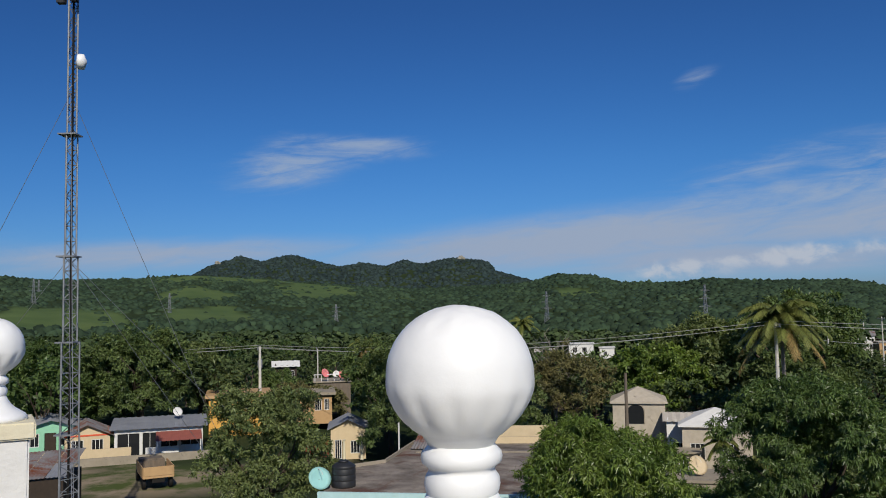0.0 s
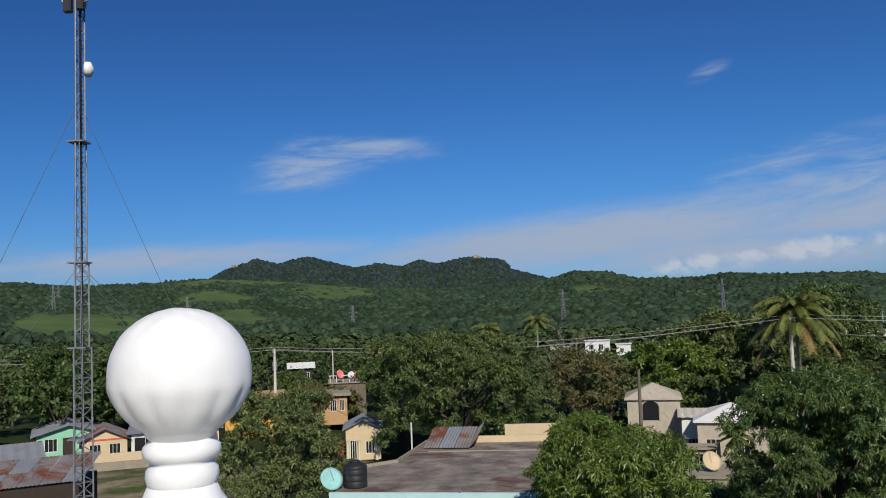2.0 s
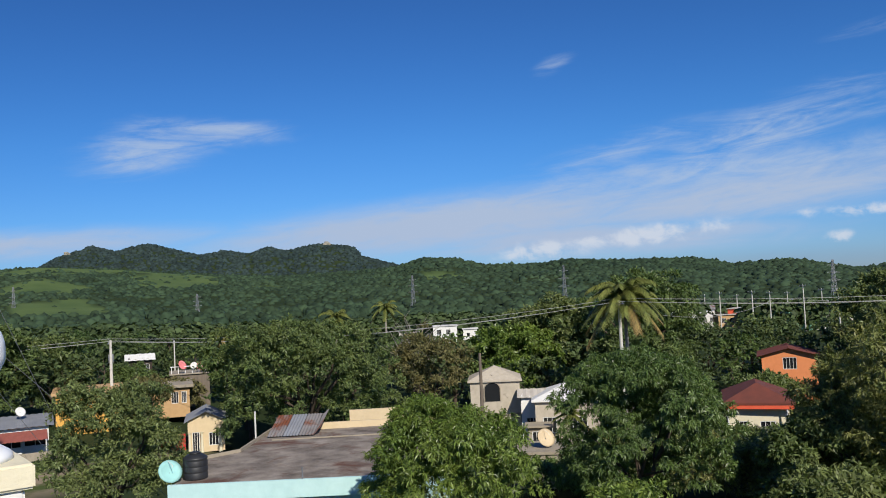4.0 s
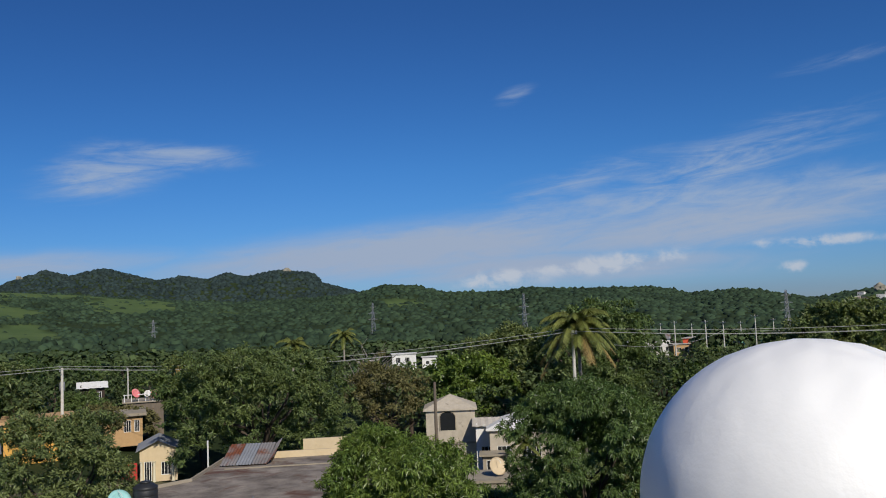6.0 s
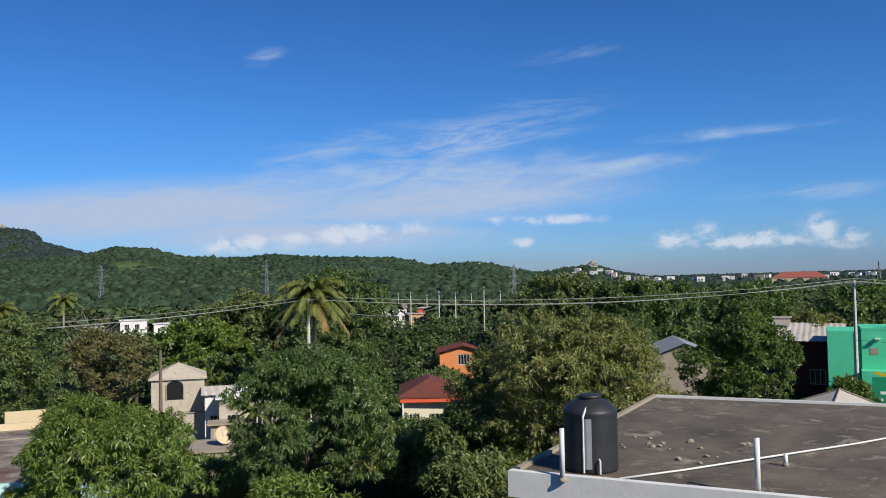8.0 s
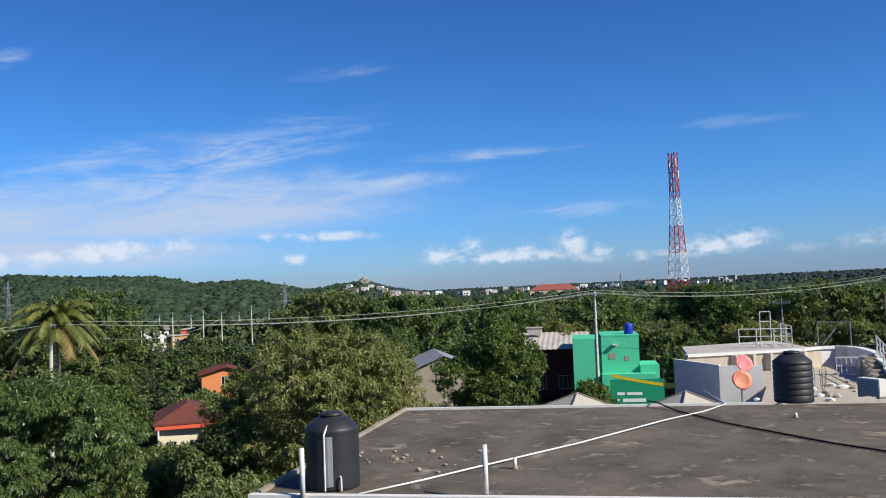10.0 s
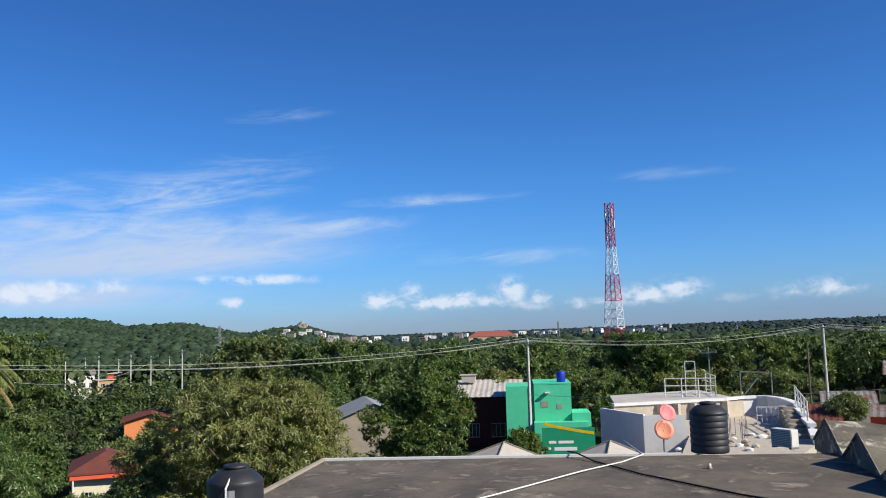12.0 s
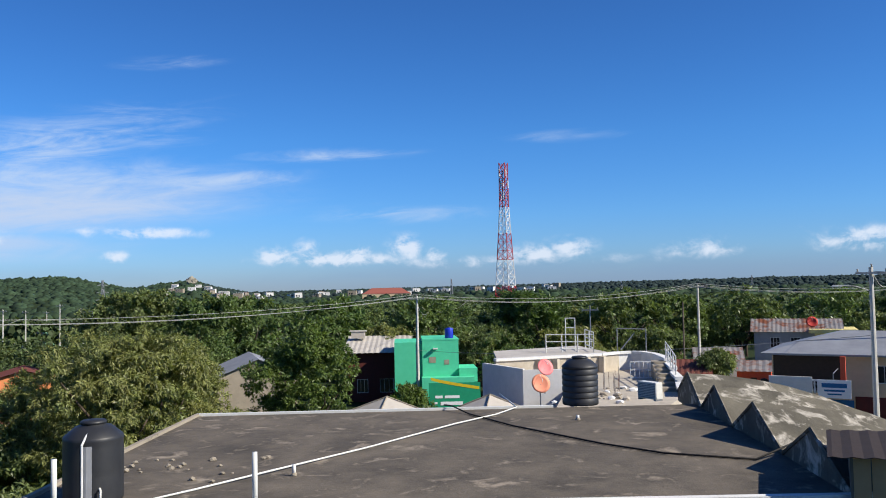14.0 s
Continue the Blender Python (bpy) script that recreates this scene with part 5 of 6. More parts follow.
for k in range(34):
    bm = bmesh.new()
    r_ = kd.uniform(0.08, 0.26)
    bmesh.ops.create_icosphere(bm, subdivisions=1, radius=r_)
    for v_ in bm.verts:
        v_.co *= kd.uniform(0.7, 1.2)
        v_.co.z *= 0.55
    ob = part("rubble", bm, kd.choice((CONCRETE, BLOCK, WHITE)), None)
    ob.location = (41.0 + kd.gauss(0, 2.0), 13.0 + kd.gauss(0, 0.9), DECK_Z + r_ * 0.25)
    tagged(ob, "lump of broken concrete on the deck", "rubble", "rubble on the deck")


def railing(t, a, b, h, n, bars=2):
    a, b = Vector(a), Vector(b)
    for k in range(n + 1):
        p = a.lerp(b, k / n)
        part("rail_post", tubed([p, p + Vector((0, 0, h))], 0.035, 6), PVC, t)
    for k in range(bars + 1):
        dz = Vector((0, 0, h * (1 - k * 0.4)))
        part("rail", tubed([a + dz, b + dz], 0.03, 6), PVC, t)


rl = thing("roof_railing", pose(0, 0, 0), "pale tubular steel railing on the pale roof", "railing")
railing(rl, (50.78, 21.8, 6.8), (52.06, 19.09, 6.8), 1.13, 3)
railing(rl, (52.06, 19.09, 6.8), (55.07, 21.06, 6.8), 1.26, 2)
fr_ = thing("antenna_frame", pose(51.8, 20.57, 6.8, 0, 0, -64), "small white wire frame above a roof railing", "frame")
for a, b in (((-0.3, 0, 0), (-0.3, 0, 2.15)), ((0.3, 0, 0), (0.3, 0, 2.15)), ((-0.3, 0, 2.15), (0.3, 0, 2.15)), ((-0.3, 0, 1.55), (0.3, 0, 1.55))):
    part("bar", tubed([a, b], 0.03, 6), PVC, fr_)
rl = thing("pipe_rack", pose(0, 0, 0), "thin steel pipe rack on the pale roof", "rack")
for a, b in (((54.48, 18.51, 6.7), (54.48, 18.51, 8.18)), ((55.14, 16.81, 6.0), (55.14, 16.81, 8.13)), ((54.48, 18.51, 8.18), (55.14, 16.81, 8.13)), ((54.279999999999994, 18.21, 6.8), (54.98, 17.51, 7.9))):
    part("pipe", tubed([a, b], 0.035, 6), STEEL, rl)
rl = thing("stair_railing", pose(0, 0, 0), "steel handrail beside a white stair", "railing")
railing(rl, (48.0, 13.0, 6.9), (44.0, 11.1, 6.5), 0.95, 4)
gr_ = thing("window_grille", pose(47.65, 14.29, DECK_Z + 0.004, -12, 0, -66), "white welded window grille leaning on the deck", "grille")
for k in range(6):
    part("upright", boxed(-0.62 + k * 0.24, -0.58 + k * 0.24, -0.02, 0.02, 0, 0.95), SHUTTER, gr_)
for z1 in (0.02, 0.46, 0.91):
    part("crossbar", boxed(-0.62, 0.62, -0.021, 0.021, z1, z1 + 0.05), SHUTTER, gr_)
ac = thing("condenser_unit", pose(30.6, 7.45, ROOF_Z + 0.004, 0, 0, -112), "grey air conditioner outdoor unit on the roof", "air conditioner")
part("casing", boxed(-0.42, 0.42, -0.17, 0.17, 0.05, 0.62, 0.02), PVC, ac)
for k in range(9):
    part("louvre", boxed(-0.37, 0.37, -0.18, -0.172, 0.1 + k * 0.055, 0.125 + k * 0.055), STEEL, ac)
for q in (-0.35, 0.35):
    part("foot", boxed(q - 0.05, q + 0.05, -0.17, 0.17, 0, 0.05), STEEL, ac)
dish((39.62, 16.16, DECK_Z + 0.004), 0.42, 215, 25, PINK, "pink satellite dish on a tall post behind the flat roof", 1.24)
dish((35.98, 14.5, DECK_Z + 0.004), 0.42, 225, 20, SALMON, "salmon satellite dish behind the flat roof", 0.92)

gb = thing("green_building", pose(72.4, 50.6, -1.4, 0, 0, -53), "bright green two storey shop building with a blue roof tank", "building")
part("wall", boxed(0, 2.9, 0.3, 7, 0, 6.75), GREEN, gb)
part("wall", boxed(2.905, 6.7, 0, 7, 0, 6.9), GREEN, gb)
part("roof_slab", boxed(2.9, 6.75, -0.02, 7, 6.904, 7.05), GREEN, gb)
part("balcony", boxed(6.705, 8.6, -0.4, 4, 2.6, 4.0), GREEN, gb)
part("lower_wall", boxed(2.8, 8.2, -1.6, -0.005, 0, 3.2), GREEN, gb)
for q in ((3.6, 4.3, 4.6, 5.2), (5.2, 5.7, 4.4, 4.9)):
    part("wall_vent", boxed(q[0], q[1], -0.03, 0.02, q[2], q[3]), CONCRETE, gb)
part("shutter", boxed(0.5, 2.2, 0.26, 0.298, 0, 2.4), DARKGREEN, gb)
part("side_door", boxed(8.205, 8.25, -1.2, -0.3, 0, 2.2), DARKWOOD, gb)
part("wall_lamp", boxed(4.0, 4.5, -0.5, -0.02, 6.0, 6.15, 0.03), PVC, gb)
sg = thing("shop_sign", pose(68.0, 43.3, -0.9, 0, 0, -54), "dark green shop sign with a yellow stripe and white lettering bars", "sign")
part("board", boxed(0.1, 5.0, 0, 0.08, 0, 2.9), DARKGREEN, sg)
bm = bmesh.new()
sheet_pts = [(0.3 + 4.6 * k / 10, 2.9 + 0.55 - 0.95 * (k / 10) ** 0.8) for k in range(11)]
lo_ = [bm.verts.new((px, -0.015, pz - 0.28)) for px, pz in sheet_pts]
hi_ = [bm.verts.new((px, -0.015, pz)) for px, pz in sheet_pts]
for k in range(10):
    bm.faces.new((lo_[k], lo_[k + 1], hi_[k + 1], hi_[k]))
part("stripe", bm, YELLOWLINE, sg)
for q in ((0.7, 1.4, 1.45, 1.7), (1.6, 3.0, 1.45, 1.7), (0.6, 0.9, 0.9, 1.1), (1.2, 3.3, 0.8, 1.12)):
    part("lettering_bar", boxed(q[0], q[1], -0.02, -0.002, q[2], q[3]), WHITE_GLOSS, sg)
bt = thing("blue_water_tank", pose(77.0, 46.8, 5.66), "small blue plastic drum on the green roof", "water tank")
part("drum", lathe([(0.42, 0), (0.45, 0.05), (0.45, 0.95), (0.4, 1.05), (0.15, 1.1)], 18), BLUE, bt, smooth=True)
house("zinc_roof_warehouse", 73.6, 58.0, -1.4, -54, 6.5, 9.0, 5.4, MAROON, "shed", PALEZINC, "dark red building with a pale zinc roof", front=((1, 2.2, 1, 2.5), (3.5, 5, 1, 2.5)), rise=1.3, over=0.6)
hv = thing("roof_vent", pose(79.6, 61.5, 5.2, 0, 0, -54), "boxy pale roof ventilator", "vent")
part("box", boxed(-0.8, 0.8, -0.5, 0.5, 0, 0.8), PALEZINC, hv)
part("cap", boxed(-1.0, 1.0, -0.6, 0.6, 0.8, 0.9), PALEZINC, hv)


def hip_pavilion(x, y, z, w, rise, rz, label):
    t = thing("hip_roof_hut", pose(x, y, -0.5, 0, 0, rz), label, "hut")
    part("wall", boxed(-w * 0.42, w * 0.42, -w * 0.42, w * 0.42, 0, z + 0.45), MAROON, t)
    z0 = z + 0.5
    for k in range(4):
        a = pose(0, 0, 0, 0, 0, 90 * k)
        bm = bmesh.new()
        n = 12
        prev = None
        for q in range(n + 1):
            s = q / n * 2 - 1
            top = 1 - abs(s)
            wv = 0.005 * math.sin(q * 2.4)
            pr = bm.verts.new(a @ Vector((s * w / 2, -w / 2, z0 + wv))), bm.verts.new(a @ Vector((s * w / 2, -w / 2 * abs(s), z0 + rise * top + wv)))
            if prev:
                bm.faces.new((prev[0], pr[0], pr[1], prev[1])) if (pr[0].co - pr[1].co).length > 1e-4 and (prev[0].co - prev[1].co).length > 1e-4 else None
            prev = pr
        bmesh.ops.remove_doubles(bm, verts=bm.verts, dist=1e-4)
        part("roof_slope", bm, PALEZINC, t)
        part("hip_cap", tubed([a @ Vector((-w / 2, -w / 2, z0 + 0.03)), Vector((0, 0, z0 + rise + 0.03))], 0.035, 5), CONCRETE, t)


hip_pavilion(36.6, 23.6, 4.55, 3.9, 1.0, -20, "hut with a pyramidal grey sheet roof and rusty hips")
hip_pavilion(37.3, 17.9, 4.9, 3.6, 1.0, -22, "hut with a pale pyramidal sheet roof")
house("zinc_house", 42.0, 42.6, -1, -38, 5.5, 7, 6.2, CONCRETE, "gable", ZINC, "grey rendered house with a zinc gable roof among trees", rise=1.1)

house("yellow_green_house", 119.5, 26.0, -1.4, -78, 10.5, 8, 5.9, ZINC, "side", RUST, "long grey house with a rusty sheet roof", front=((2, 3.2, 3.6, 5), (4.5, 5.7, 3.6, 5), (7, 8.2, 3.6, 5)), rise=1.4, over=0.5)
house("pale_yellow_house", 120.5, 18.6, -1.4, -78, 4.4, 6, 5.6, PALEYELLOW, "flat", PALEYELLOW, "pale yellow house front with a flat canopy", front=((0.8, 2.4, 3.0, 4.3),), over=0.7, slab_t=0.5)
dish((118.8, 18.6, 4.7), 0.7, 250, 20, RED, "red satellite dish on a roof", 1.0)
bg_ = house("balcony_house", 70.6, 12.6, -1.4, -86, 14.0, 9.0, 7.0, BEIGE, "hip", ZINC, "two storey beige house with a broad grey hipped roof", rise=1.5, over=0.7,
            front=((7.2, 8.6, 4.9, 6.2),))
# the veranda's shade is a dark panel laid on the flat front
part("veranda_shade", boxed(0.1, 4.85, -0.05, -0.005, 4.21, 6.9), DARKWOOD, bg_, "flat dark panel imitating the shade of a veranda recess")
part("balcony_slab", boxed(0.0, 5.2, -1.7, -0.005, 4.0, 4.2), CONCRETE, bg_)
part("balcony_wall", boxed(0.0, 3.0, -1.75, -1.6, 4.204, 5.4), WHITE, bg_, "white balustrade")
for k in range(9):
    part("baluster", lathe([(0.05, 0), (0.09, 0.2), (0.05, 0.5), (0.07, 0.7), (0.05, 0.9)], 8), WHITE, bg_).location = (3.15 + k * 0.23, -1.68, 4.204)
part("handrail", boxed(3.0, 5.2, -1.75, -1.6, 5.1, 5.22), WHITE, bg_)
part("blue_front", boxed(2.6, 5.6, -0.06, -0.005, 0, 3.6), BLUEPAINT, bg_, "blue painted shop front")
part("red_front", boxed(5.7, 13.0, -0.06, -0.005, 0, 3.9), MAROON, bg_, "dark red shop front")
part("red_pillar", boxed(4.9, 5.25, -1.7, -1.4, 4.21, 6.95), CORAL, bg_)
sg = thing("shop_sign", pose(65.7, 8.5, 2.95, 0, 0, -86), "white hanging shop sign with dark lettering bars", "sign")
part("board", boxed(0, 2.1, 0, 0.06, 0, 1.25), WHITE_GLOSS, sg)
for q in ((0.25, 1.85, 0.72, 1.02), (0.4, 1.7, 0.45, 0.58), (0.6, 1.5, 0.22, 0.32)):
    part("lettering_bar", boxed(q[0], q[1], -0.012, -0.002, q[2], q[3]), BLUEPAINT, sg)
part("bracket", tubed([(1.0, 0.03, 1.25), (1.0, 0.03, 1.7), (1.0, 3.5, 1.7)], 0.03, 5), STEEL, sg)
os_ = house("orange_shop", 99.3, 23.0, -1.6, -78, 3.6, 5, 2.9, CORAL, "side", RUST, "small coral red shop with round dark windows", doors=((1.4, 2.1, 0, 2.0),), rise=0.8, over=0.6)
for q in (0.75, 2.85):
    part("round_window", lathe([(0.02, 0), (0.5, 0.0), (0.55, 0.02), (0.5, 0.03)], 18), GLASS, os_).matrix_basis = Matrix.Translation((q, -0.04, 1.4)) @ pose(0, 0, 0, 90)
house("brown_roof_house", 94.5, 30.5, -1.5, -75, 5.5, 6, 2.6, TAN, "side", REDROOF, "low house with a brown sheet roof", rise=1.2, over=0.5)
house("brown_roof_house", 104.5, 29.0, -1.5, -70, 5.0, 6, 3.2, WHITE, "side", RUST, "low white house with a rusty sheet roof", rise=1.3, over=0.5)
house("turquoise_stall", 96.5, 16.8, -1.5, -80, 3.0, 3.0, 2.1, TEAL, "shed", RUST, "turquoise market stall with a rusty sheet roof", rise=0.5, over=0.7, front=((0.4, 2.6, 1.0, 1.9),))
house("grey_stall", 83.0, 14.5, -1.5, -82, 4.0, 3.5, 2.6, WOOD, "shed", ZINC, "grey timber stall with a zinc roof", rise=0.5, over=0.7, front=((0.5, 3.2, 1.0, 2.2),))
sh = thing("wooden_shed", pose(19.35, -0.5, ROOF_Z - 0.4, 0, 0, -80), "dark plank shed with a sloping sheet roof", "shed")
for k in range(6):
    part("plank", boxed(0.0 + k * 0.3, 0.28 + k * 0.3, 0, 0.05, 0, 1.22), TAN if k < 2 else WOOD, sh)
part("side_wall", boxed(-0.05, -0.005, 0.0, 2.0, 0, 1.25), WOOD, sh)
part("roof_sheet", sheet(bmesh.new(), (-0.42, -0.35, 1.26), (2.6, -0.35, 1.36), (-0.42, 2.0, 1.36), (2.6, 2.0, 1.46), 9, 0.012), DARKWOOD, sh)

# ---- poles and overhead cables ----
pole_defs = [((-18.5, 85.0, -0.6), 8.4, "grey concrete power pole with a transformer", 78, True), ((25.8, 65.5, -2.2), 11.8, "pale concrete power pole beside a coconut palm", 70, False),
             ((73.1, 48.1, -1.4), 11.6, "pale concrete power pole beside the green building", 60, False), ((102.8, 28.2, -1.4), 12.2, "pale concrete power pole by the road", 78, False)]
for p_, h_, lb, az_, tr_ in pole_defs:
    utility_pole(p_, h_, lb, az_, transformer=tr_, r=0.19)
utility_pole((49.4, 2.85, -0.8), 12.5, "concrete street pole with lamp arm and insulators", 70, r=0.17, lamp=True)
utility_pole((-16.1, 107.8, -0.8), 7.3, "thin pale power pole", 80, r=0.11)
utility_pole((100.8, 29.4, -1.4), 10.2, "old timber pole beside a concrete pole", None, WOOD, 0.13)
utility_pole((73.87, 29.12, -1.2), 10.24, "steel pole with cross arms behind the white building", 70, STEEL, 0.09)
utility_pole((74.2, 4.6, -1.2), 12.6, "pale concrete pole beyond the street lamp", None, POLE, 0.13)
utility_pole((26.9, 67.5, -2.3), 7.4, "short grey timber stub pole", None, WOOD, 0.12)
for off, top, sg_ in ((-0.65, -0.1, 1.1), (0.0, 0.15, 1.0), (0.65, -0.1, 1.2)):
    strand("power_cable", [(-75 + off, 92, 8.6 + top), (-18.5 + off * 0.3, 85 + off, 7.8 + top), (25.8 + off * 0.35, 65.5 + off, 9.6 + top), (73.1 + off * 0.5, 48.1 + off, 10.2 + top),
                           (102.8 + off * 0.5, 28.2 + off, 10.8 + top), (135 + off, 2.0, 10.8 + top)], sg_)
strand("power_cable", [(49.4, 2.85, 11.6), (74.2, 4.6, 11.2), (102.8, 28.2, 10.6)], 0.8)
strand("power_cable", [(49.4, 2.85, 11.5), (42, -30, 11.5)], 0.8)
strand("power_cable", [(73.1, 48.1, 9.3), (95, 62, 8.0), (140, 85, 8.0)], 0.8)
strand("power_cable", [(25.8, 65.5, 9.0), (60, 100, 8.0), (150, 165, 7.0)], 1.5)
strand("power_cable", [(73.1, 48.1, 4.6), (49.4, 2.85, 8.3)], 0.6)


# ---- near trees ----
tree(5.3, 29.0, 3.2, 7.25, "mango tree with bright young leaves", LEAF_LIGHT, 9500, 9, 0.2, 0.05, 0.75, 11, 9, 0.18)
tree(14.1, 33.2, 4.1, 8.0, "dense dark green mango tree", LEAF_MANGO, 14000, 9, 0.195, 0.05, 0.8, 12, 12, 0.1)
tree(25.5, 29.2, 4.9, 9.2, "broad olive green mango tree", LEAF_OLIVE, 13500, 8, 0.22, 0.058, 0.6, 13, 12, 0.12)
tree(30.0, 33.5, 3.6, 8.2, "olive green mango tree beside a larger one", LEAF_OLIVE, 4600, 8, 0.26, 0.066, 0.6, 14, 8, 0.15)
tree(22.6, 31.8, 2.4, 7.2, "smaller olive green mango tree", LEAF_OLIVE, 3000, 8, 0.26, 0.066, 0.6, 41, 8, 0.05)
tree(37.4, 30.0, 3.2, 8.7, "rounded bright green almond tree", LEAF_BRIGHT, 8000, 6, 0.22, 0.085, 0.4, 15, 8, 0.2)
tree(-8.7, 41.0, 3.5, 7.4, "leafy green tree in front of houses", LEAF_DARK, 6500, 7, 0.21, 0.075, 0.4, 16, 9, 0.15)
tree(0.2, 66.5, 6.8, 10.8, "wide dark green mango tree", LEAF_DARK, 12500, 6, 0.31, 0.11, 0.4, 17, 12, 0.16)
tree(-30.5, 85, 6.8, 9.8, "big dark green mango tree", LEAF_DARK, 8500, 6, 0.38, 0.14, 0.4, 18, 11, 0.0)
tree(-38, 82, 5.2, 8.4, "dark green spreading tree", LEAF_DARK, 4200, 6, 0.46, 0.16, 0.4, 19, 9, 0.0)
tree(11.2, 75.5, 4.2, 9.3, "brownish half bare tree", LEAF_BROWN, 2600, 5, 0.4, 0.12, 0.3, 20, 9, 0.25)
tree(20.8, 31.0, 2.6, 5.4, "dark shrubby tree in shade", LEAF_DARK, 2200, 6, 0.32, 0.1, 0.4, 21, 7, 0.05)
tree(18.8, 26.6, 2.5, 4.4, "dark undergrowth below mango trees", LEAF_DARK, 2000, 6, 0.32, 0.1, 0.4, 22, 7, 0.02)
tree(11.0, 26.0, 2.4, 4.6, "light green sapling beside mango trees", LEAF_LIGHT, 2000, 6, 0.3, 0.08, 0.6, 23, 7, 0.02)
tree(36.5, 88, 7.5, 13.6, "tall dark tree behind a coconut palm", LEAF_DARK, 5200, 6, 0.55, 0.2, 0.4, 24, 11, 0.15)
tree(27.5, 92, 5.5, 11.5, "dark tree behind a coconut palm", LEAF_DARK, 3600, 6, 0.55, 0.2, 0.4, 25, 9, 0.12)
tree(22.5, 88, 5.0, 9.0, "yellowish green tree behind the block house", LEAF_LIGHT, 3200, 6, 0.5, 0.2, 0.4, 26, 9, 0.12)
tree(33.5, 79, 5.0, 8.6, "dense dark tree beside the orange house", LEAF_DARK, 3600, 6, 0.48, 0.17, 0.4, 27, 9, 0.1)
tree(31.5, 68, 3.0, 5.8, "dark bushy tree behind the red roof", LEAF_DARK, 2600, 6, 0.44, 0.16, 0.4, 28, 8, 0.05)
tree(40.5, 46.0, 3.6, 8.6, "olive green tree beside the red roof", LEAF_OLIVE, 3800, 6, 0.4, 0.12, 0.5, 29, 9, 0.1)
tree(-5.0, 78, 4.5, 9.2, "green tree behind the cream house", LEAF_DARK, 3000, 6, 0.48, 0.17, 0.4, 30, 8, 0.15)
tree(-26, 92, 4.5, 8.4, "dark green tree behind houses", LEAF_DARK, 2900, 6, 0.5, 0.18, 0.4, 31, 8, 0.0)
tree(-14.5, 80.5, 2.6, 5.0, "brownish bush beside the ochre house", LEAF_BROWN, 1500, 6, 0.4, 0.13, 0.4, 32, 7, 0.05)
tree(-19.6, 98.4, 2.8, 4.9, "leafy bush before the white roofed house", LEAF_DARK, 1800, 6, 0.42, 0.15, 0.4, 363, 7, 0.02)
tree(-14.3, 94.6, 3.5, 3.9, "brownish leafy bush in front of the terrace house", LEAF_BROWN, 2400, 6, 0.42, 0.15, 0.4, 361, 7, 0.02)
tree(60, 62, 6.5, 12.0, "tall dark tree behind the zinc roofs", LEAF_DARK, 4600, 6, 0.52, 0.19, 0.4, 33, 10, 0.15)
tree(58, 74, 6.0, 12.2, "tall dark spreading tree", LEAF_DARK, 4600, 6, 0.52, 0.19, 0.4, 34, 10, 0.15)
tree(66, 74, 6.0, 11.5, "tall dark tree beyond the zinc roofs", LEAF_DARK, 3600, 6, 0.55, 0.2, 0.4, 35, 10, 0.15)
tree(47, 52, 4.0, 8.4, "dark tree beside the zinc house", LEAF_DARK, 2600, 6, 0.46, 0.16, 0.4, 36, 8, 0.1)
tree(62.5, 41.5, 2.0, 3.6, "small light green bush by the green shop", LEAF_BRIGHT, 1200, 6, 0.36, 0.12, 0.4, 37, 6, 0.05)
tree(98.5, 24.8, 2.0, 4.4, "small palm-like tree beside the coral shop", LEAF_DARK, 1200, 6, 0.5, 0.12, 0.8, 38, 6, 0.3)
for k, (x_, y_, r_, h_) in enumerate(((95, 62, 6, 10.5), (105, 52, 6, 11), (112, 42, 6.5, 11.2), (90, 75, 6, 10.8), (122, 38, 6, 10.5), (128, 30, 6.5, 10.2), (135, 20, 7, 11), (140, 8, 7, 11.5), (118, 62, 6, 11), (142, -2, 7, 11.5))):
    tree(x_, y_, r_, h_, "dark green tree behind the shops", LEAF_DARK if k % 3 else LEAF_MANGO, 2000, 6, 0.65, 0.24, 0.4, 40 + k, 10, 0.02, group="trees behind the shops")
for k, (x_, y_, r_, h_) in enumerate(((84, 62, 4.5, 7.5), (92, 52, 4.5, 7.0), (99, 43, 4.6, 7.0), (107, 35, 4.5, 6.6), (114, 48, 5.0, 8.5), (132, 12, 5.0, 8.0), (131, 40, 5.5, 9.5), (86, 44, 3.4, 5.2), (93, 36, 3.0, 4.6), (137, 30, 6, 9.5))):
    tree(x_, y_, r_, h_, "dense low green tree by the shops", LEAF_DARK if k % 2 else LEAF_OLIVE, 2000, 6, 0.5, 0.19, 0.4, 340 + k, 9, 0.0, group="low trees by the shops")
tree(30.6, 37.2, 2.3, 6.3, "leafy tree before the zinc house", LEAF_OLIVE, 2600, 6, 0.28, 0.08, 0.5, 362, 7, 0.02)
for k, (x_, y_) in enumerate(((12.2, 43.4), (14.3, 42.8), (16.2, 43.4))):
    tree(x_, y_, 1.5, 2.0, "low shrub in front of a slab roofed hut", LEAF_MANGO, 900, 6, 0.26, 0.08, 0.5, 370 + k, 6, 0.0, group="shrubs by the hut")
tree(39.6, 68.0, 3.6, 4.3, "dark bushy tree below the orange house", LEAF_DARK, 2200, 6, 0.44, 0.16, 0.4, 360, 8, 0.02)

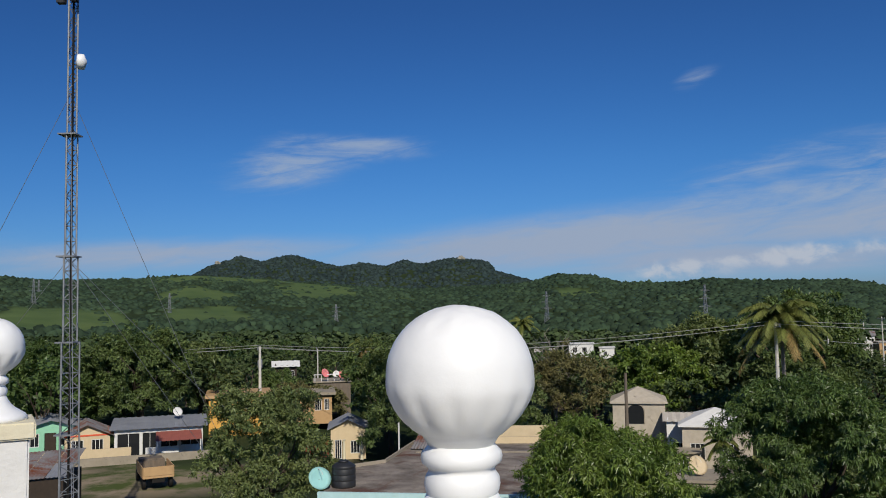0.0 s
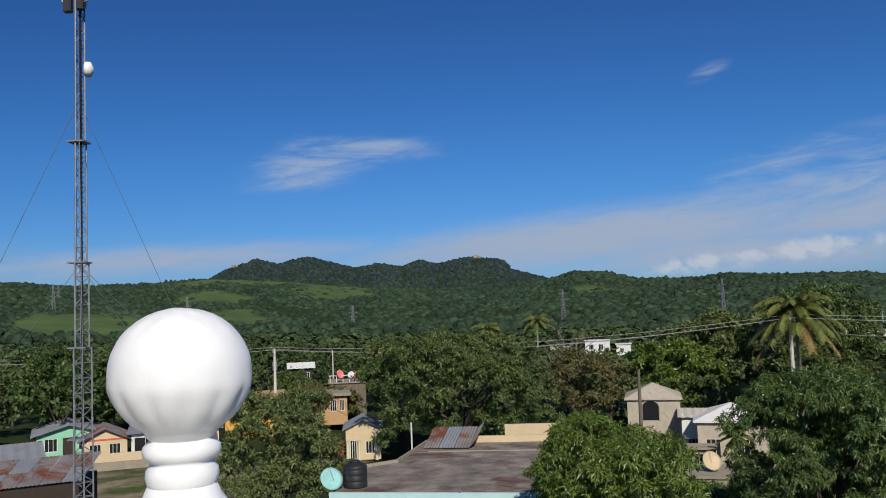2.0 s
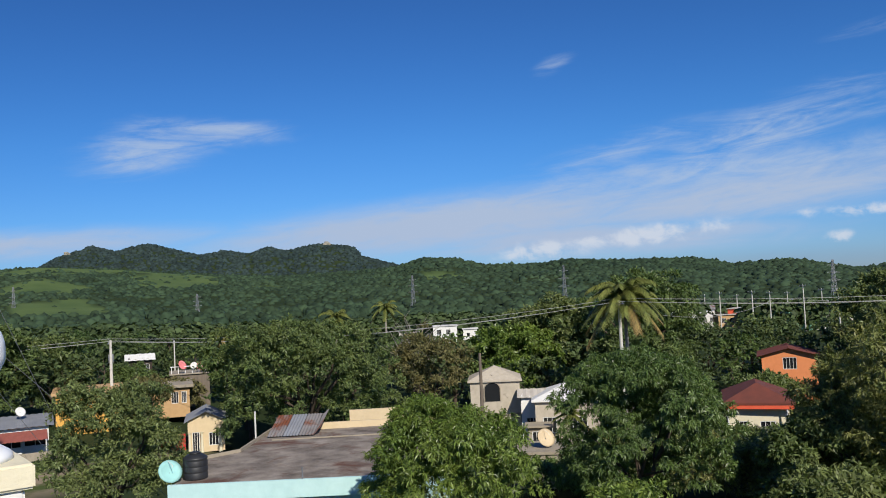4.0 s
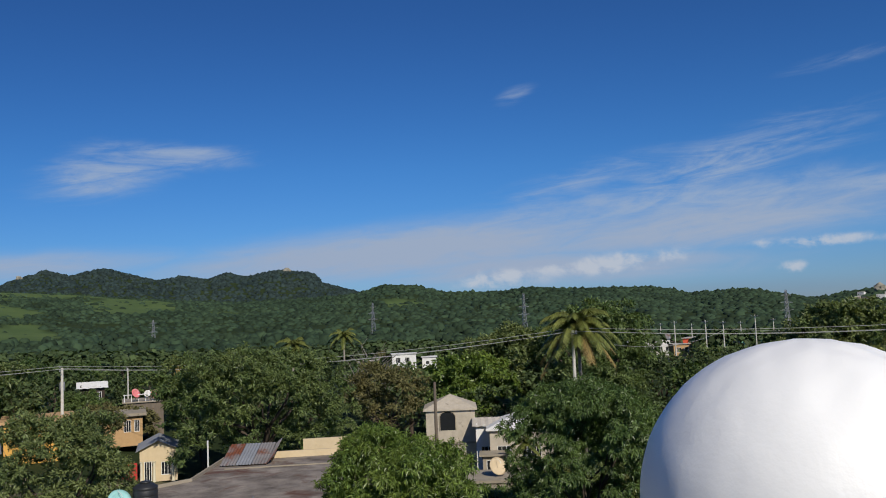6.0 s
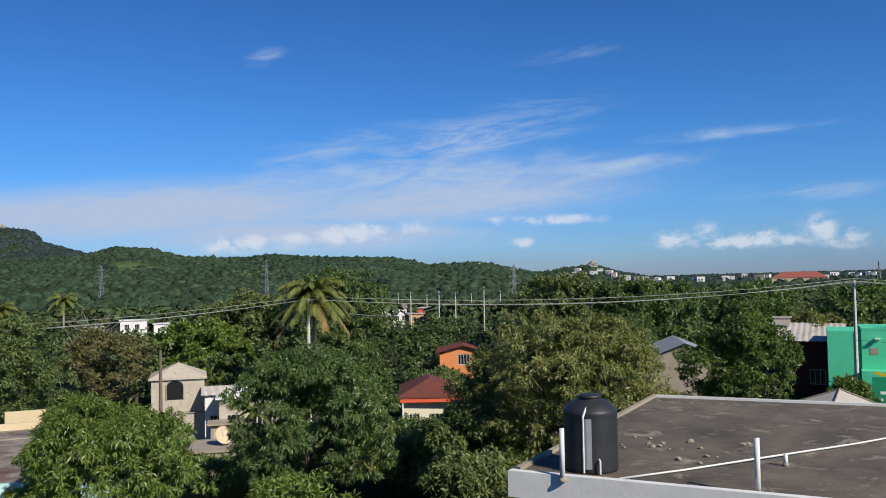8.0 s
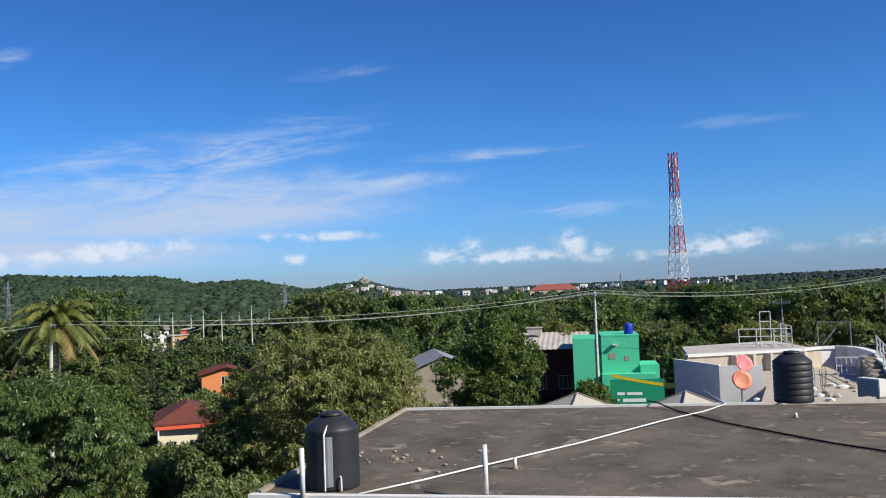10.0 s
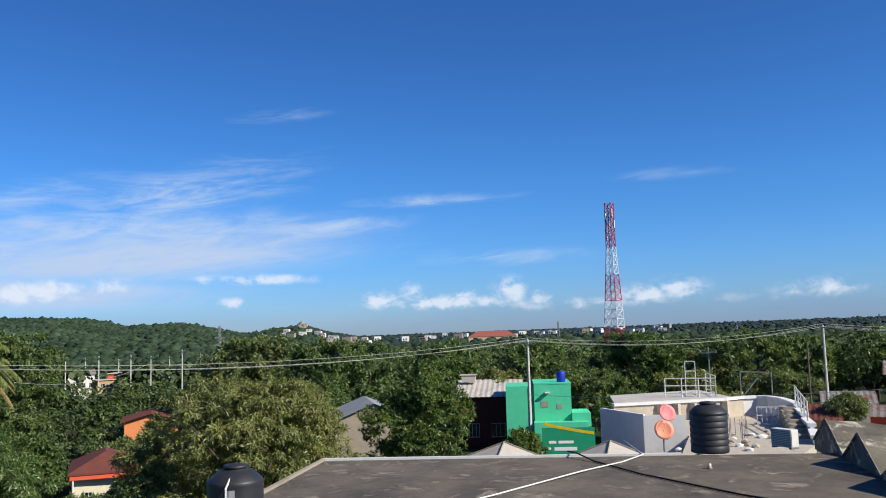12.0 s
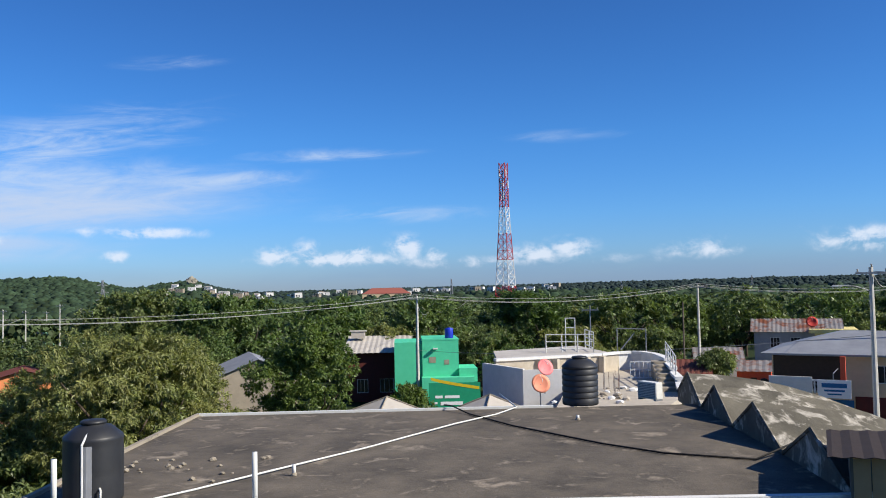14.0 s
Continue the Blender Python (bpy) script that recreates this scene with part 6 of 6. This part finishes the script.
for k, (x_, y_, r_, h_) in enumerate(((20.5, 38.5, 2.4, 4.0), (23.6, 41.5, 2.4, 3.8), (26.4, 44.6, 2.5, 3.0), (28.8, 47.8, 2.2, 2.4), (22.4, 36.0, 2.3, 4.3), (25.8, 40.2, 2.2, 3.9), (30.8, 46.0, 2.3, 2.7), (18.6, 41.5, 2.2, 4.0), (17.0, 45.0, 2.0, 3.4), (33.5, 50.5, 2.3, 2.6))):
    tree(x_, y_, r_, h_ * 0.82, "dark tangled shrub under the mango trees", LEAF_DARK if k % 2 else LEAF_OLIVE, 1500, 6, 0.3, 0.09, 0.4, 300 + k, 7, 0.02, group="shrubs under the mango trees")
# dry branches caught in the shrubs
db = thing("dead_branch", pose(23.8, 39.3, 2.6), "pale dead branch lying over dark shrubs", "branch")
kb = random.Random(4)
for k in range(6):
    a_ = kb.uniform(0, 6.28)
    part("twig", tubed([(0, 0, 0), (0.6 * math.cos(a_), 0.6 * math.sin(a_), kb.uniform(0.2, 0.6)), (1.4 * math.cos(a_ + 0.4), 1.4 * math.sin(a_ + 0.4), kb.uniform(0.4, 1.1))], 0.035, 5, 0.012), PALEBARK, db)

# bare tree
bt_ = thing("tree", pose(11.0, 84.0, -2.2), "leafless grey tree with thin twigs", "tree")
part("trunk", trunk_bm(11.0, 0.2, 4.2, 61, 8), PALEBARK, bt_)
kk = random.Random(62)
bm = bmesh.new()
for k in range(70):
    a, e = kk.uniform(0, 6.28), kk.uniform(0.8, 3.4)
    z0, z1 = kk.uniform(5.5, 9.5), kk.uniform(0.5, 2.0)
    tube(bm, [(e * 0.6 * math.cos(a), e * 0.6 * math.sin(a), z0), (e * math.cos(a + 0.1), e * math.sin(a + 0.1), z0 + z1 * 0.6), (e * 1.2 * math.cos(a - 0.1), e * 1.2 * math.sin(a - 0.1), z0 + z1)], 0.035, 3, 0.012)
part("twigs", bm, PALEBARK, bt_)


def palm(x, y, z, h, crown_r, n, label, seed, dry=4):
    t = thing("palm_tree", pose(x, y, z), label, "palm tree")
    k = random.Random(seed)
    lean = (k.uniform(-0.3, 0.3), k.uniform(-0.3, 0.3))
    part("trunk", tubed([(0, 0, -0.3), (lean[0] * 0.3, lean[1] * 0.3, h * 0.5), (*lean, h)], 0.2, 9, 0.13), PALEBARK, t, smooth=True)
    for i in range(n):
        a = 2.399 * i
        rise_ = 1.15 - 1.75 * i / n + k.uniform(-0.1, 0.1)
        ln = crown_r * k.uniform(0.85, 1.15)
        pts = []
        for s in [q / 9 for q in range(10)]:
            hor = ln * (s * math.cos(rise_ * 0.9) * (1 - 0.12 * s))
            pts.append(Vector((lean[0] + hor * math.cos(a), lean[1] + hor * math.sin(a), h + ln * (s * math.sin(rise_) - 0.62 * s * s * (1.0 if rise_ > 0 else 0.6)))))
        V_, F_ = [], []
        for j in range(54):
            s = 0.08 + 0.92 * j / 54
            f = s * 9
            i0 = min(int(f), 8)
            c = pts[i0].lerp(pts[i0 + 1], f - i0)
            tan = (pts[i0 + 1] - pts[i0]).normalized()
            sd_ = tan.cross(Vector((0, 0, 1))).normalized()
            for sg in (-1, 1):
                ll = crown_r * 0.26 * (1 - 0.75 * abs(s - 0.42) ** 1.3) * k.uniform(0.85, 1.1)
                tip = c + (sd_ * sg * 0.75 + tan * 0.5 + Vector((0, 0, -0.55))).normalized() * ll
                b0 = len(V_)
                V_ += [c - tan * 0.05, c + tan * 0.05, tip]
                F_.append((b0, b0 + 1, b0 + 2))
        fr = piece("frond", mesh_np("frond", [tuple(v) for v in V_], F_, DRYFROND if i >= n - dry else FROND), t)
        part("rib", tubed(pts, 0.03, 4, 0.008), FROND, fr)
    return t


palm(26.9, 66.8, -2.3, 12.3, 4.1, 40, "tall coconut palm with yellowing fronds", 3, 6)
palm(20.3, 62.6, -2.2, 3.4, 1.7, 14, "small palm beside a block house", 4, 1)
palm(34.5, 58.5, -1.8, 3.8, 2.0, 14, "small palm beside the red roofed house", 5, 3)
palm(4.0, 118, -2.3, 10.5, 3.2, 18, "distant coconut palm among trees", 6, 2)
palm(-9.5, 104, -1.0, 8.0, 3.0, 16, "coconut palm behind houses", 7, 2)
palm(-31, 96, -0.7, 6.5, 3.0, 16, "pale palm between dark trees", 8, 5)
palm(14, 150, -2.3, 11, 3.4, 18, "distant coconut palm above the woods", 9, 2)


# ---- woods beyond ----
def wood_templates():
    """Crowns shared by the trees of the near woods."""
    res = []
    for k in range(5):
        r, h = 4.6 + 0.3 * (k % 3), 9.4 + 0.5 * (k % 2)
        p, o = crown_points(random_lobes(r, h, 9, 80 + k, 0.0), 460, seed=80 + k, tuft=0.75, per=9)
        cm = leaf_mesh("crown", p, o, 3, 0.74, 0.4, 0.35, LEAF_DARK if k % 2 else LEAF_FAR, 1.0)
        tm = part("trunk", trunk_bm(h - 0.4, 0.26, r, 80 + k, 4), BARK, None)
        res.append((cm, tm.data))
        bpy.data.objects.remove(tm)
    return res


CLEAR = [(37.3, 226, 14), (26, 222, 10), (45, 232, 9), (47, 208, 16), (20, 300, 4)]


def clear_of(x, y):
    for cx, cy, r in CLEAR:
        # the strip between the camera and a far house stays open
        d = math.hypot(cx, cy)
        s = (x * cx + y * cy) / d
        off = abs(x * cy - y * cx) / d
        if d - 120 < s < d + 8 and off < r * 0.55:
            return False
    return True


def near_woods():
    tpl = wood_templates()
    k = random.Random(5)
    spots = []
    for i in range(4000):
        az, r = k.uniform(-33, 90), math.sqrt(k.uniform(113 ** 2, 215 ** 2))
        p = polar(az, r)
        if az > 66 and r < 146:
            continue
        if not clear_of(p.x, p.y) or any((p.x - q[0]) ** 2 + (p.y - q[1]) ** 2 < 49 for q in spots):
            continue
        spots.append((p.x, p.y, az, r))
        if len(spots) >= 200:
            break
    for x, y, az, r in spots:
        cm, tm = k.choice(tpl)
        t = thing("tree", pose(x, y, ground_z(r, az) - 0.2, 0, 0, k.uniform(0, 360)), "dense green tree of the valley woods", "tree", "trees of the valley woods")
        s = k.uniform(0.55, 0.8) * (1.25 if az > 45 else 0.62 if 25 < az < 35.5 and r > 135 else 1.0)
        t.scale = (s * k.uniform(0.95, 1.2), s * k.uniform(0.95, 1.2), s)
        piece("trunk", tm, t)
        piece("crown", cm, t)


near_woods()

# openings through the greenery, as (first azimuth, last azimuth, distance of what shows there)
SIGHT = [(-28, -15.5, 76), (-15.8, -10.5, 84), (-10.5, -6.3, 92), (-9.5, -4.5, 76), (10.3, 15.0, 76), (13.5, 19.5, 72), (25.8, 32.3, 64), (28.5, 39, 93), (21.5, 23.5, 72), (50, 96, 150), (39, 45, 72), (-13, -6, 106), (-6, 8, 62)]


def infill_trees():
    tpl = wood_templates()
    k = random.Random(15)
    spots = []
    for i in range(6000):
        az, r = k.uniform(-34, 54), math.sqrt(k.uniform(50 ** 2, 122 ** 2))
        p = polar(az, r)
        half = math.degrees(3.0 / r)
        if any(a0 - half < az < a1 + half and r < d + 4 for a0, a1, d in SIGHT):
            continue
        if any((p.x - q[0]) ** 2 + (p.y - q[1]) ** 2 < 27 for q in spots):
            continue
        spots.append((p.x, p.y, az, r))
        if len(spots) >= 98:
            break
    for x, y, az, r in spots:
        cm, tm = k.choice(tpl)
        t = thing("tree", pose(x, y, ground_z(r, az) - 0.2, 0, 0, k.uniform(0, 360)), "leafy green tree between the houses", "tree", "trees between the houses")
        s = k.uniform(0.6, 0.86) if r > 80 else k.uniform(0.45, 0.65)
        t.scale = (s * k.uniform(0.95, 1.2), s * k.uniform(0.95, 1.2), s)
        piece("trunk", tm, t)
        piece("crown", cm, t)


infill_trees()


def scatter(name, base_v, base_f, spots, mat, label, smooth=False):
    """Many crowns joined in one mesh: spots are rows of x, y, z, scale xy, scale z, turn."""
    S = np.asarray(spots, np.float32)
    n, m = len(S), len(base_v[0])
    pick = np.arange(n) % len(base_v)
    B = np.asarray(base_v, np.float32)[pick]
    c, s = np.cos(S[:, 5])[:, None], np.sin(S[:, 5])[:, None]
    X = (B[:, :, 0] * c - B[:, :, 1] * s) * S[:, 3:4] + S[:, 0:1]
    Y = (B[:, :, 0] * s + B[:, :, 1] * c) * S[:, 3:4] + S[:, 1:2]
    Z = B[:, :, 2] * S[:, 4:5] + S[:, 2:3]
    Vv = np.stack([X, Y, Z], 2).reshape(-1, 3)
    F = (np.asarray(base_f, np.int64)[None] + (np.arange(n) * m)[:, None, None]).reshape(-1, len(base_f[0]))
    tagged(new(name, mesh_np(name, Vv, F, mat, smooth)), label, "woods", kind="stuff")


def far_woods():
    r_ = np.random.default_rng(12)
    # crowns of leaf clumps
    for name, ring, count, nq, size, label in (("valley_woods", (205, 430), 1100, 150, (0.1, 0.2), "dense green woods on the valley floor"),
                                               ):
        base = []
        for k in range(6):
            p, o = crown_points(random_lobes(1.0, 1.7, 6, 200 + k, 0.1), nq * 2 + 60, 0.05, 200 + k)
            p, o = p[:nq], o[:nq]
            side = np.cross(o, r_.normal(0, 1, (nq, 3)))
            side /= np.linalg.norm(side, axis=1, keepdims=True)
            up = np.cross(side, o) + o * r_.normal(0, 0.4, (nq, 1))
            sz = r_.uniform(*size, (nq, 1))
            base.append(np.stack([p - side * sz, p - up * sz * 0.8, p + side * sz * 0.9, p + up * sz], 1).reshape(-1, 3))
        f = [(4 * i, 4 * i + 1, 4 * i + 2, 4 * i + 3) for i in range(nq)]
        spots = []
        for a, r in zip(r_.uniform(-33, 92, count), np.sqrt(r_.uniform(ring[0] ** 2, ring[1] ** 2, count))):
            p = polar(a, r)
            if (r < 260 and not clear_of(p.x, p.y)) or (r > 900 and meadow_at(a, r) > 0.4):
                continue
            q = r_.uniform(3.8, 6.0) * (1 + r / 2200)
            spots.append((p.x, p.y, ground_z(r, a) - 0.6, q, r_.uniform(3.4, 5.2), r_.uniform(0, 6.28)))
        scatter(name, base, f, spots, LEAF_FAR, label)
    # rounded canopy of the hills
    def dome(sub):
        bm = bmesh.new()
        bmesh.ops.create_icosphere(bm, subdivisions=sub, radius=1.0)
        bmesh.ops.delete(bm, geom=[v for v in bm.verts if v.co.z < -0.5], context="VERTS")
        bm.verts.index_update()
        V0 = np.array([v.co[:] for v in bm.verts])
        F0 = [[v.index for v in f_.verts] for f_ in bm.faces]
        bm.free()
        return [V0 * r_.uniform(0.7, 1.25, (len(V0), 1)) for _ in range(10)], F0

    domes, F0 = dome(2)
    low_domes, F1 = dome(1)
    rows = {}
    for key, ring, count, lo_s, hi_s in (("valley", (410, 950), 4700, 3.6, 6.6), ("near", (950, 1400), 5200, 3.5, 7.5), ("mid", (1400, 2300), 24000, 2.8, 8.5), ("far", (2900, 3560), 8000, 6, 12)):
        rows[key] = []
        az = r_.uniform(-33, 92 if key == "valley" else 60 if key != "far" else 12, count)
        rr = np.sqrt(r_.uniform(ring[0] ** 2, ring[1] ** 2, count))
        for a, r in zip(az, rr):
            if r > 900 and meadow_at(a, r) > 0.35 and r_.uniform() > 0.05:
                continue
            p = polar(a, r)
            q = r_.uniform(lo_s, hi_s)
            rows[key].append((p.x, p.y, ground_z(r, a) - 1.0, q, q * r_.uniform(0.6, 1.0), r_.uniform(0, 6.28)))
    # hedgerows between the fields, and taller crowns along the skyline
    for a0, r0, a1, r1, count in ((-19.5, 1640, -12.4, 1660, 90), (-12.2, 1480, -11.4, 2060, 70), (-17, 1790, -12.6, 1830, 45), (-18.5, 1230, -12.5, 1250, 80), (-12.0, 1250, -6.0, 1420, 90), (-6.0, 1500, -5.4, 2050, 60), (-19.8, 2170, -5.0, 2180, 120), (-27, 1280, -20.5, 1260, 70)):
        for q in r_.uniform(0, 1, count):
            a, r = a0 + (a1 - a0) * q + r_.normal(0, 0.06), r0 + (r1 - r0) * q + r_.normal(0, 8)
            p = polar(a, r)
            z = r_.uniform(2.6, 5.0)
            rows["mid"].append((p.x, p.y, ground_z(r, a) - 0.5, z, z * r_.uniform(0.7, 1.1), r_.uniform(0, 6.28)))
    for a in r_.uniform(-31, 42, 420):
        r = r_.uniform(2120, 2215)
        p = polar(a, r)
        z = r_.uniform(3.5, 8.0)
        if meadow_at(a, r) < 0.4:
            rows["mid"].append((p.x, p.y, ground_z(r, a) - 0.5, z, z * r_.uniform(0.8, 1.5), r_.uniform(0, 6.28)))
    scatter("valley_woods", domes, F0, [(x, y, z + 2.5, s, h * 1.2, t) for x, y, z, s, h, t in rows["valley"]], CANOPY, "dense green woods covering the valley", True)
    scatter("hill_woods", low_domes, F1, rows["near"], CANOPY, "wooded lower hillsides under tropical forest", True)
    scatter("hill_woods", low_domes, F1, rows["mid"], CANOPY, "wooded upper hillsides under tropical forest", True)
    # these mountains carry their haze in the base colour
    scatter("mountain_woods", low_domes, F1, rows["far"], HAZED_FOREST, "dark wooded mountains behind the hills", True)
    # the level woods to the right, out to the horizon
    spots = []
    az = r_.uniform(40, 95, 9000)
    rr = np.sqrt(r_.uniform(950 ** 2, 2600 ** 2, 9000))
    for a, r in zip(az, rr):
        p = polar(a, r)
        q = r_.uniform(2.6, 5.5) * (r / 1500) ** 0.5
        spots.append((p.x, p.y, ground_z(r, a) + 2.5, q, q * r_.uniform(0.6, 1.0), r_.uniform(0, 6.28)))
    # same haze-tinted colour for the woods at the horizon
    scatter("plain_woods", low_domes, F1, spots, HAZED_FOREST, "level woodland reaching the horizon", True)


far_woods()

# ---- far houses ----
house("far_white_house", 33.5, 226, -3, -8, 6.5, 6, 4.5, WHITE, "flat", WHITE, "distant white flat roofed house among trees", front=((1, 2.2, 2.2, 3.6), (3.5, 4.7, 2.2, 3.6)))
house("far_white_house", 24.0, 222, -3, -6, 5.0, 6, 2.6, WHITE, "side", PALEZINC, "distant low white house among trees", front=((1, 2, 1, 2),), rise=0.9)
house("far_white_house", 43.0, 233, -3, -10, 4.0, 6, 3.0, WHITE, "flat", WHITE, "distant small white house among trees", front=((1, 2, 1, 2),))
kq = random.Random(9)
for k in range(16):
    az_, r_ = 25.5 + k * 0.6, kq.uniform(205, 245)
    p_ = polar(az_, r_)
    house("village_house", p_.x, p_.y, ground_z(r_, az_), -az_ + kq.uniform(-20, 20), kq.uniform(3, 5.5), 5, kq.uniform(4.6, 6.2), kq.choice((WHITE, BEIGE, CORAL, TAN, MINT)), kq.choice(("flat", "side")), kq.choice((RUST, PALEZINC, WHITE)),
          "distant village house among trees", front=((0.8, 1.8, 2.8, 4.0), (2.6, 3.6, 2.8, 4.0)), group="village houses")
for k in range(12):
    az_, r_ = 24.5 + k * 1.0, 160 + (k * 37) % 90
    p_ = polar(az_, r_)
    utility_pole((p_.x, p_.y, ground_z(r_, az_)), kq.uniform(9, 11), "distant pale power pole in the village", -az_ + 90, r=0.16)
for k in range(40):
    az_, r_ = kq.uniform(40.5, 66), kq.uniform(1050, 1500)
    p_ = polar(az_, r_)
    house("far_town_house", p_.x, p_.y, ground_z(r_, az_), -az_ + kq.uniform(-25, 25), kq.uniform(8, 13), 10, kq.uniform(8, 11), kq.choice((WHITE, WHITE, WHITE, CONCRETE)), "flat", kq.choice((WHITE, RUST, PALEZINC)),
          "pale house of the far town on the horizon", front=((1.5, 3.5, 5, 7.5), (5, 7, 5, 7.5)), group="far town houses")
house("red_roof_hall", 700, 575, -4, -52, 52, 20, 9, BEIGE, "hip", AWNING, "far hall with a broad red roof", rise=6, front=((5, 10, 4, 8), (20, 26, 4, 8), (36, 42, 4, 8)))
for k in range(16):
    az_, r_ = kq.uniform(36.5, 43.5), kq.uniform(1150, 1550)
    p_ = polar(az_, r_)
    house("hillside_house", p_.x, p_.y, ground_z(r_, az_) + 2.5, -az_ + kq.uniform(-25, 25), kq.uniform(6, 12), 8, kq.uniform(5, 8), kq.choice((WHITE, WHITE, CONCRETE)), kq.choice(("flat", "side")), kq.choice((WHITE, PALEZINC, RUST)),
          "small white house on the wooded hillside", front=((1.2, 2.6, 2.5, 4.2), (3.6, 5.0, 2.5, 4.2)), group="hillside houses")
# cliffs
for (az_, r_, s_) in ((39.3, 1700, (10, 8, 9)), (1.3, 3400, (16, 12, 14)), (-15.0, 3400, (12, 12, 11))):
    p_ = polar(az_, r_, ground_z(r_, az_) + (6 if r_ < 2000 else 4))
    bm = bmesh.new()
    bmesh.ops.create_icosphere(bm, subdivisions=3, radius=1)
    for v_ in bm.verts:
        v_.co *= 1 + 0.35 * noise.noise(v_.co * 2.2 + p_ * 0.01)
        v_.co = Vector((v_.co.x * s_[0], v_.co.y * s_[1], v_.co.z * s_[2]))
    ob = part("cliff", bm, ROCK, None)
    ob.matrix_basis = Matrix.Translation(p_) @ pose(0, 0, 0, 0, 0, -az_)
    tagged(ob, "pale bare rock face on a wooded hill", "cliff", kind="structure")
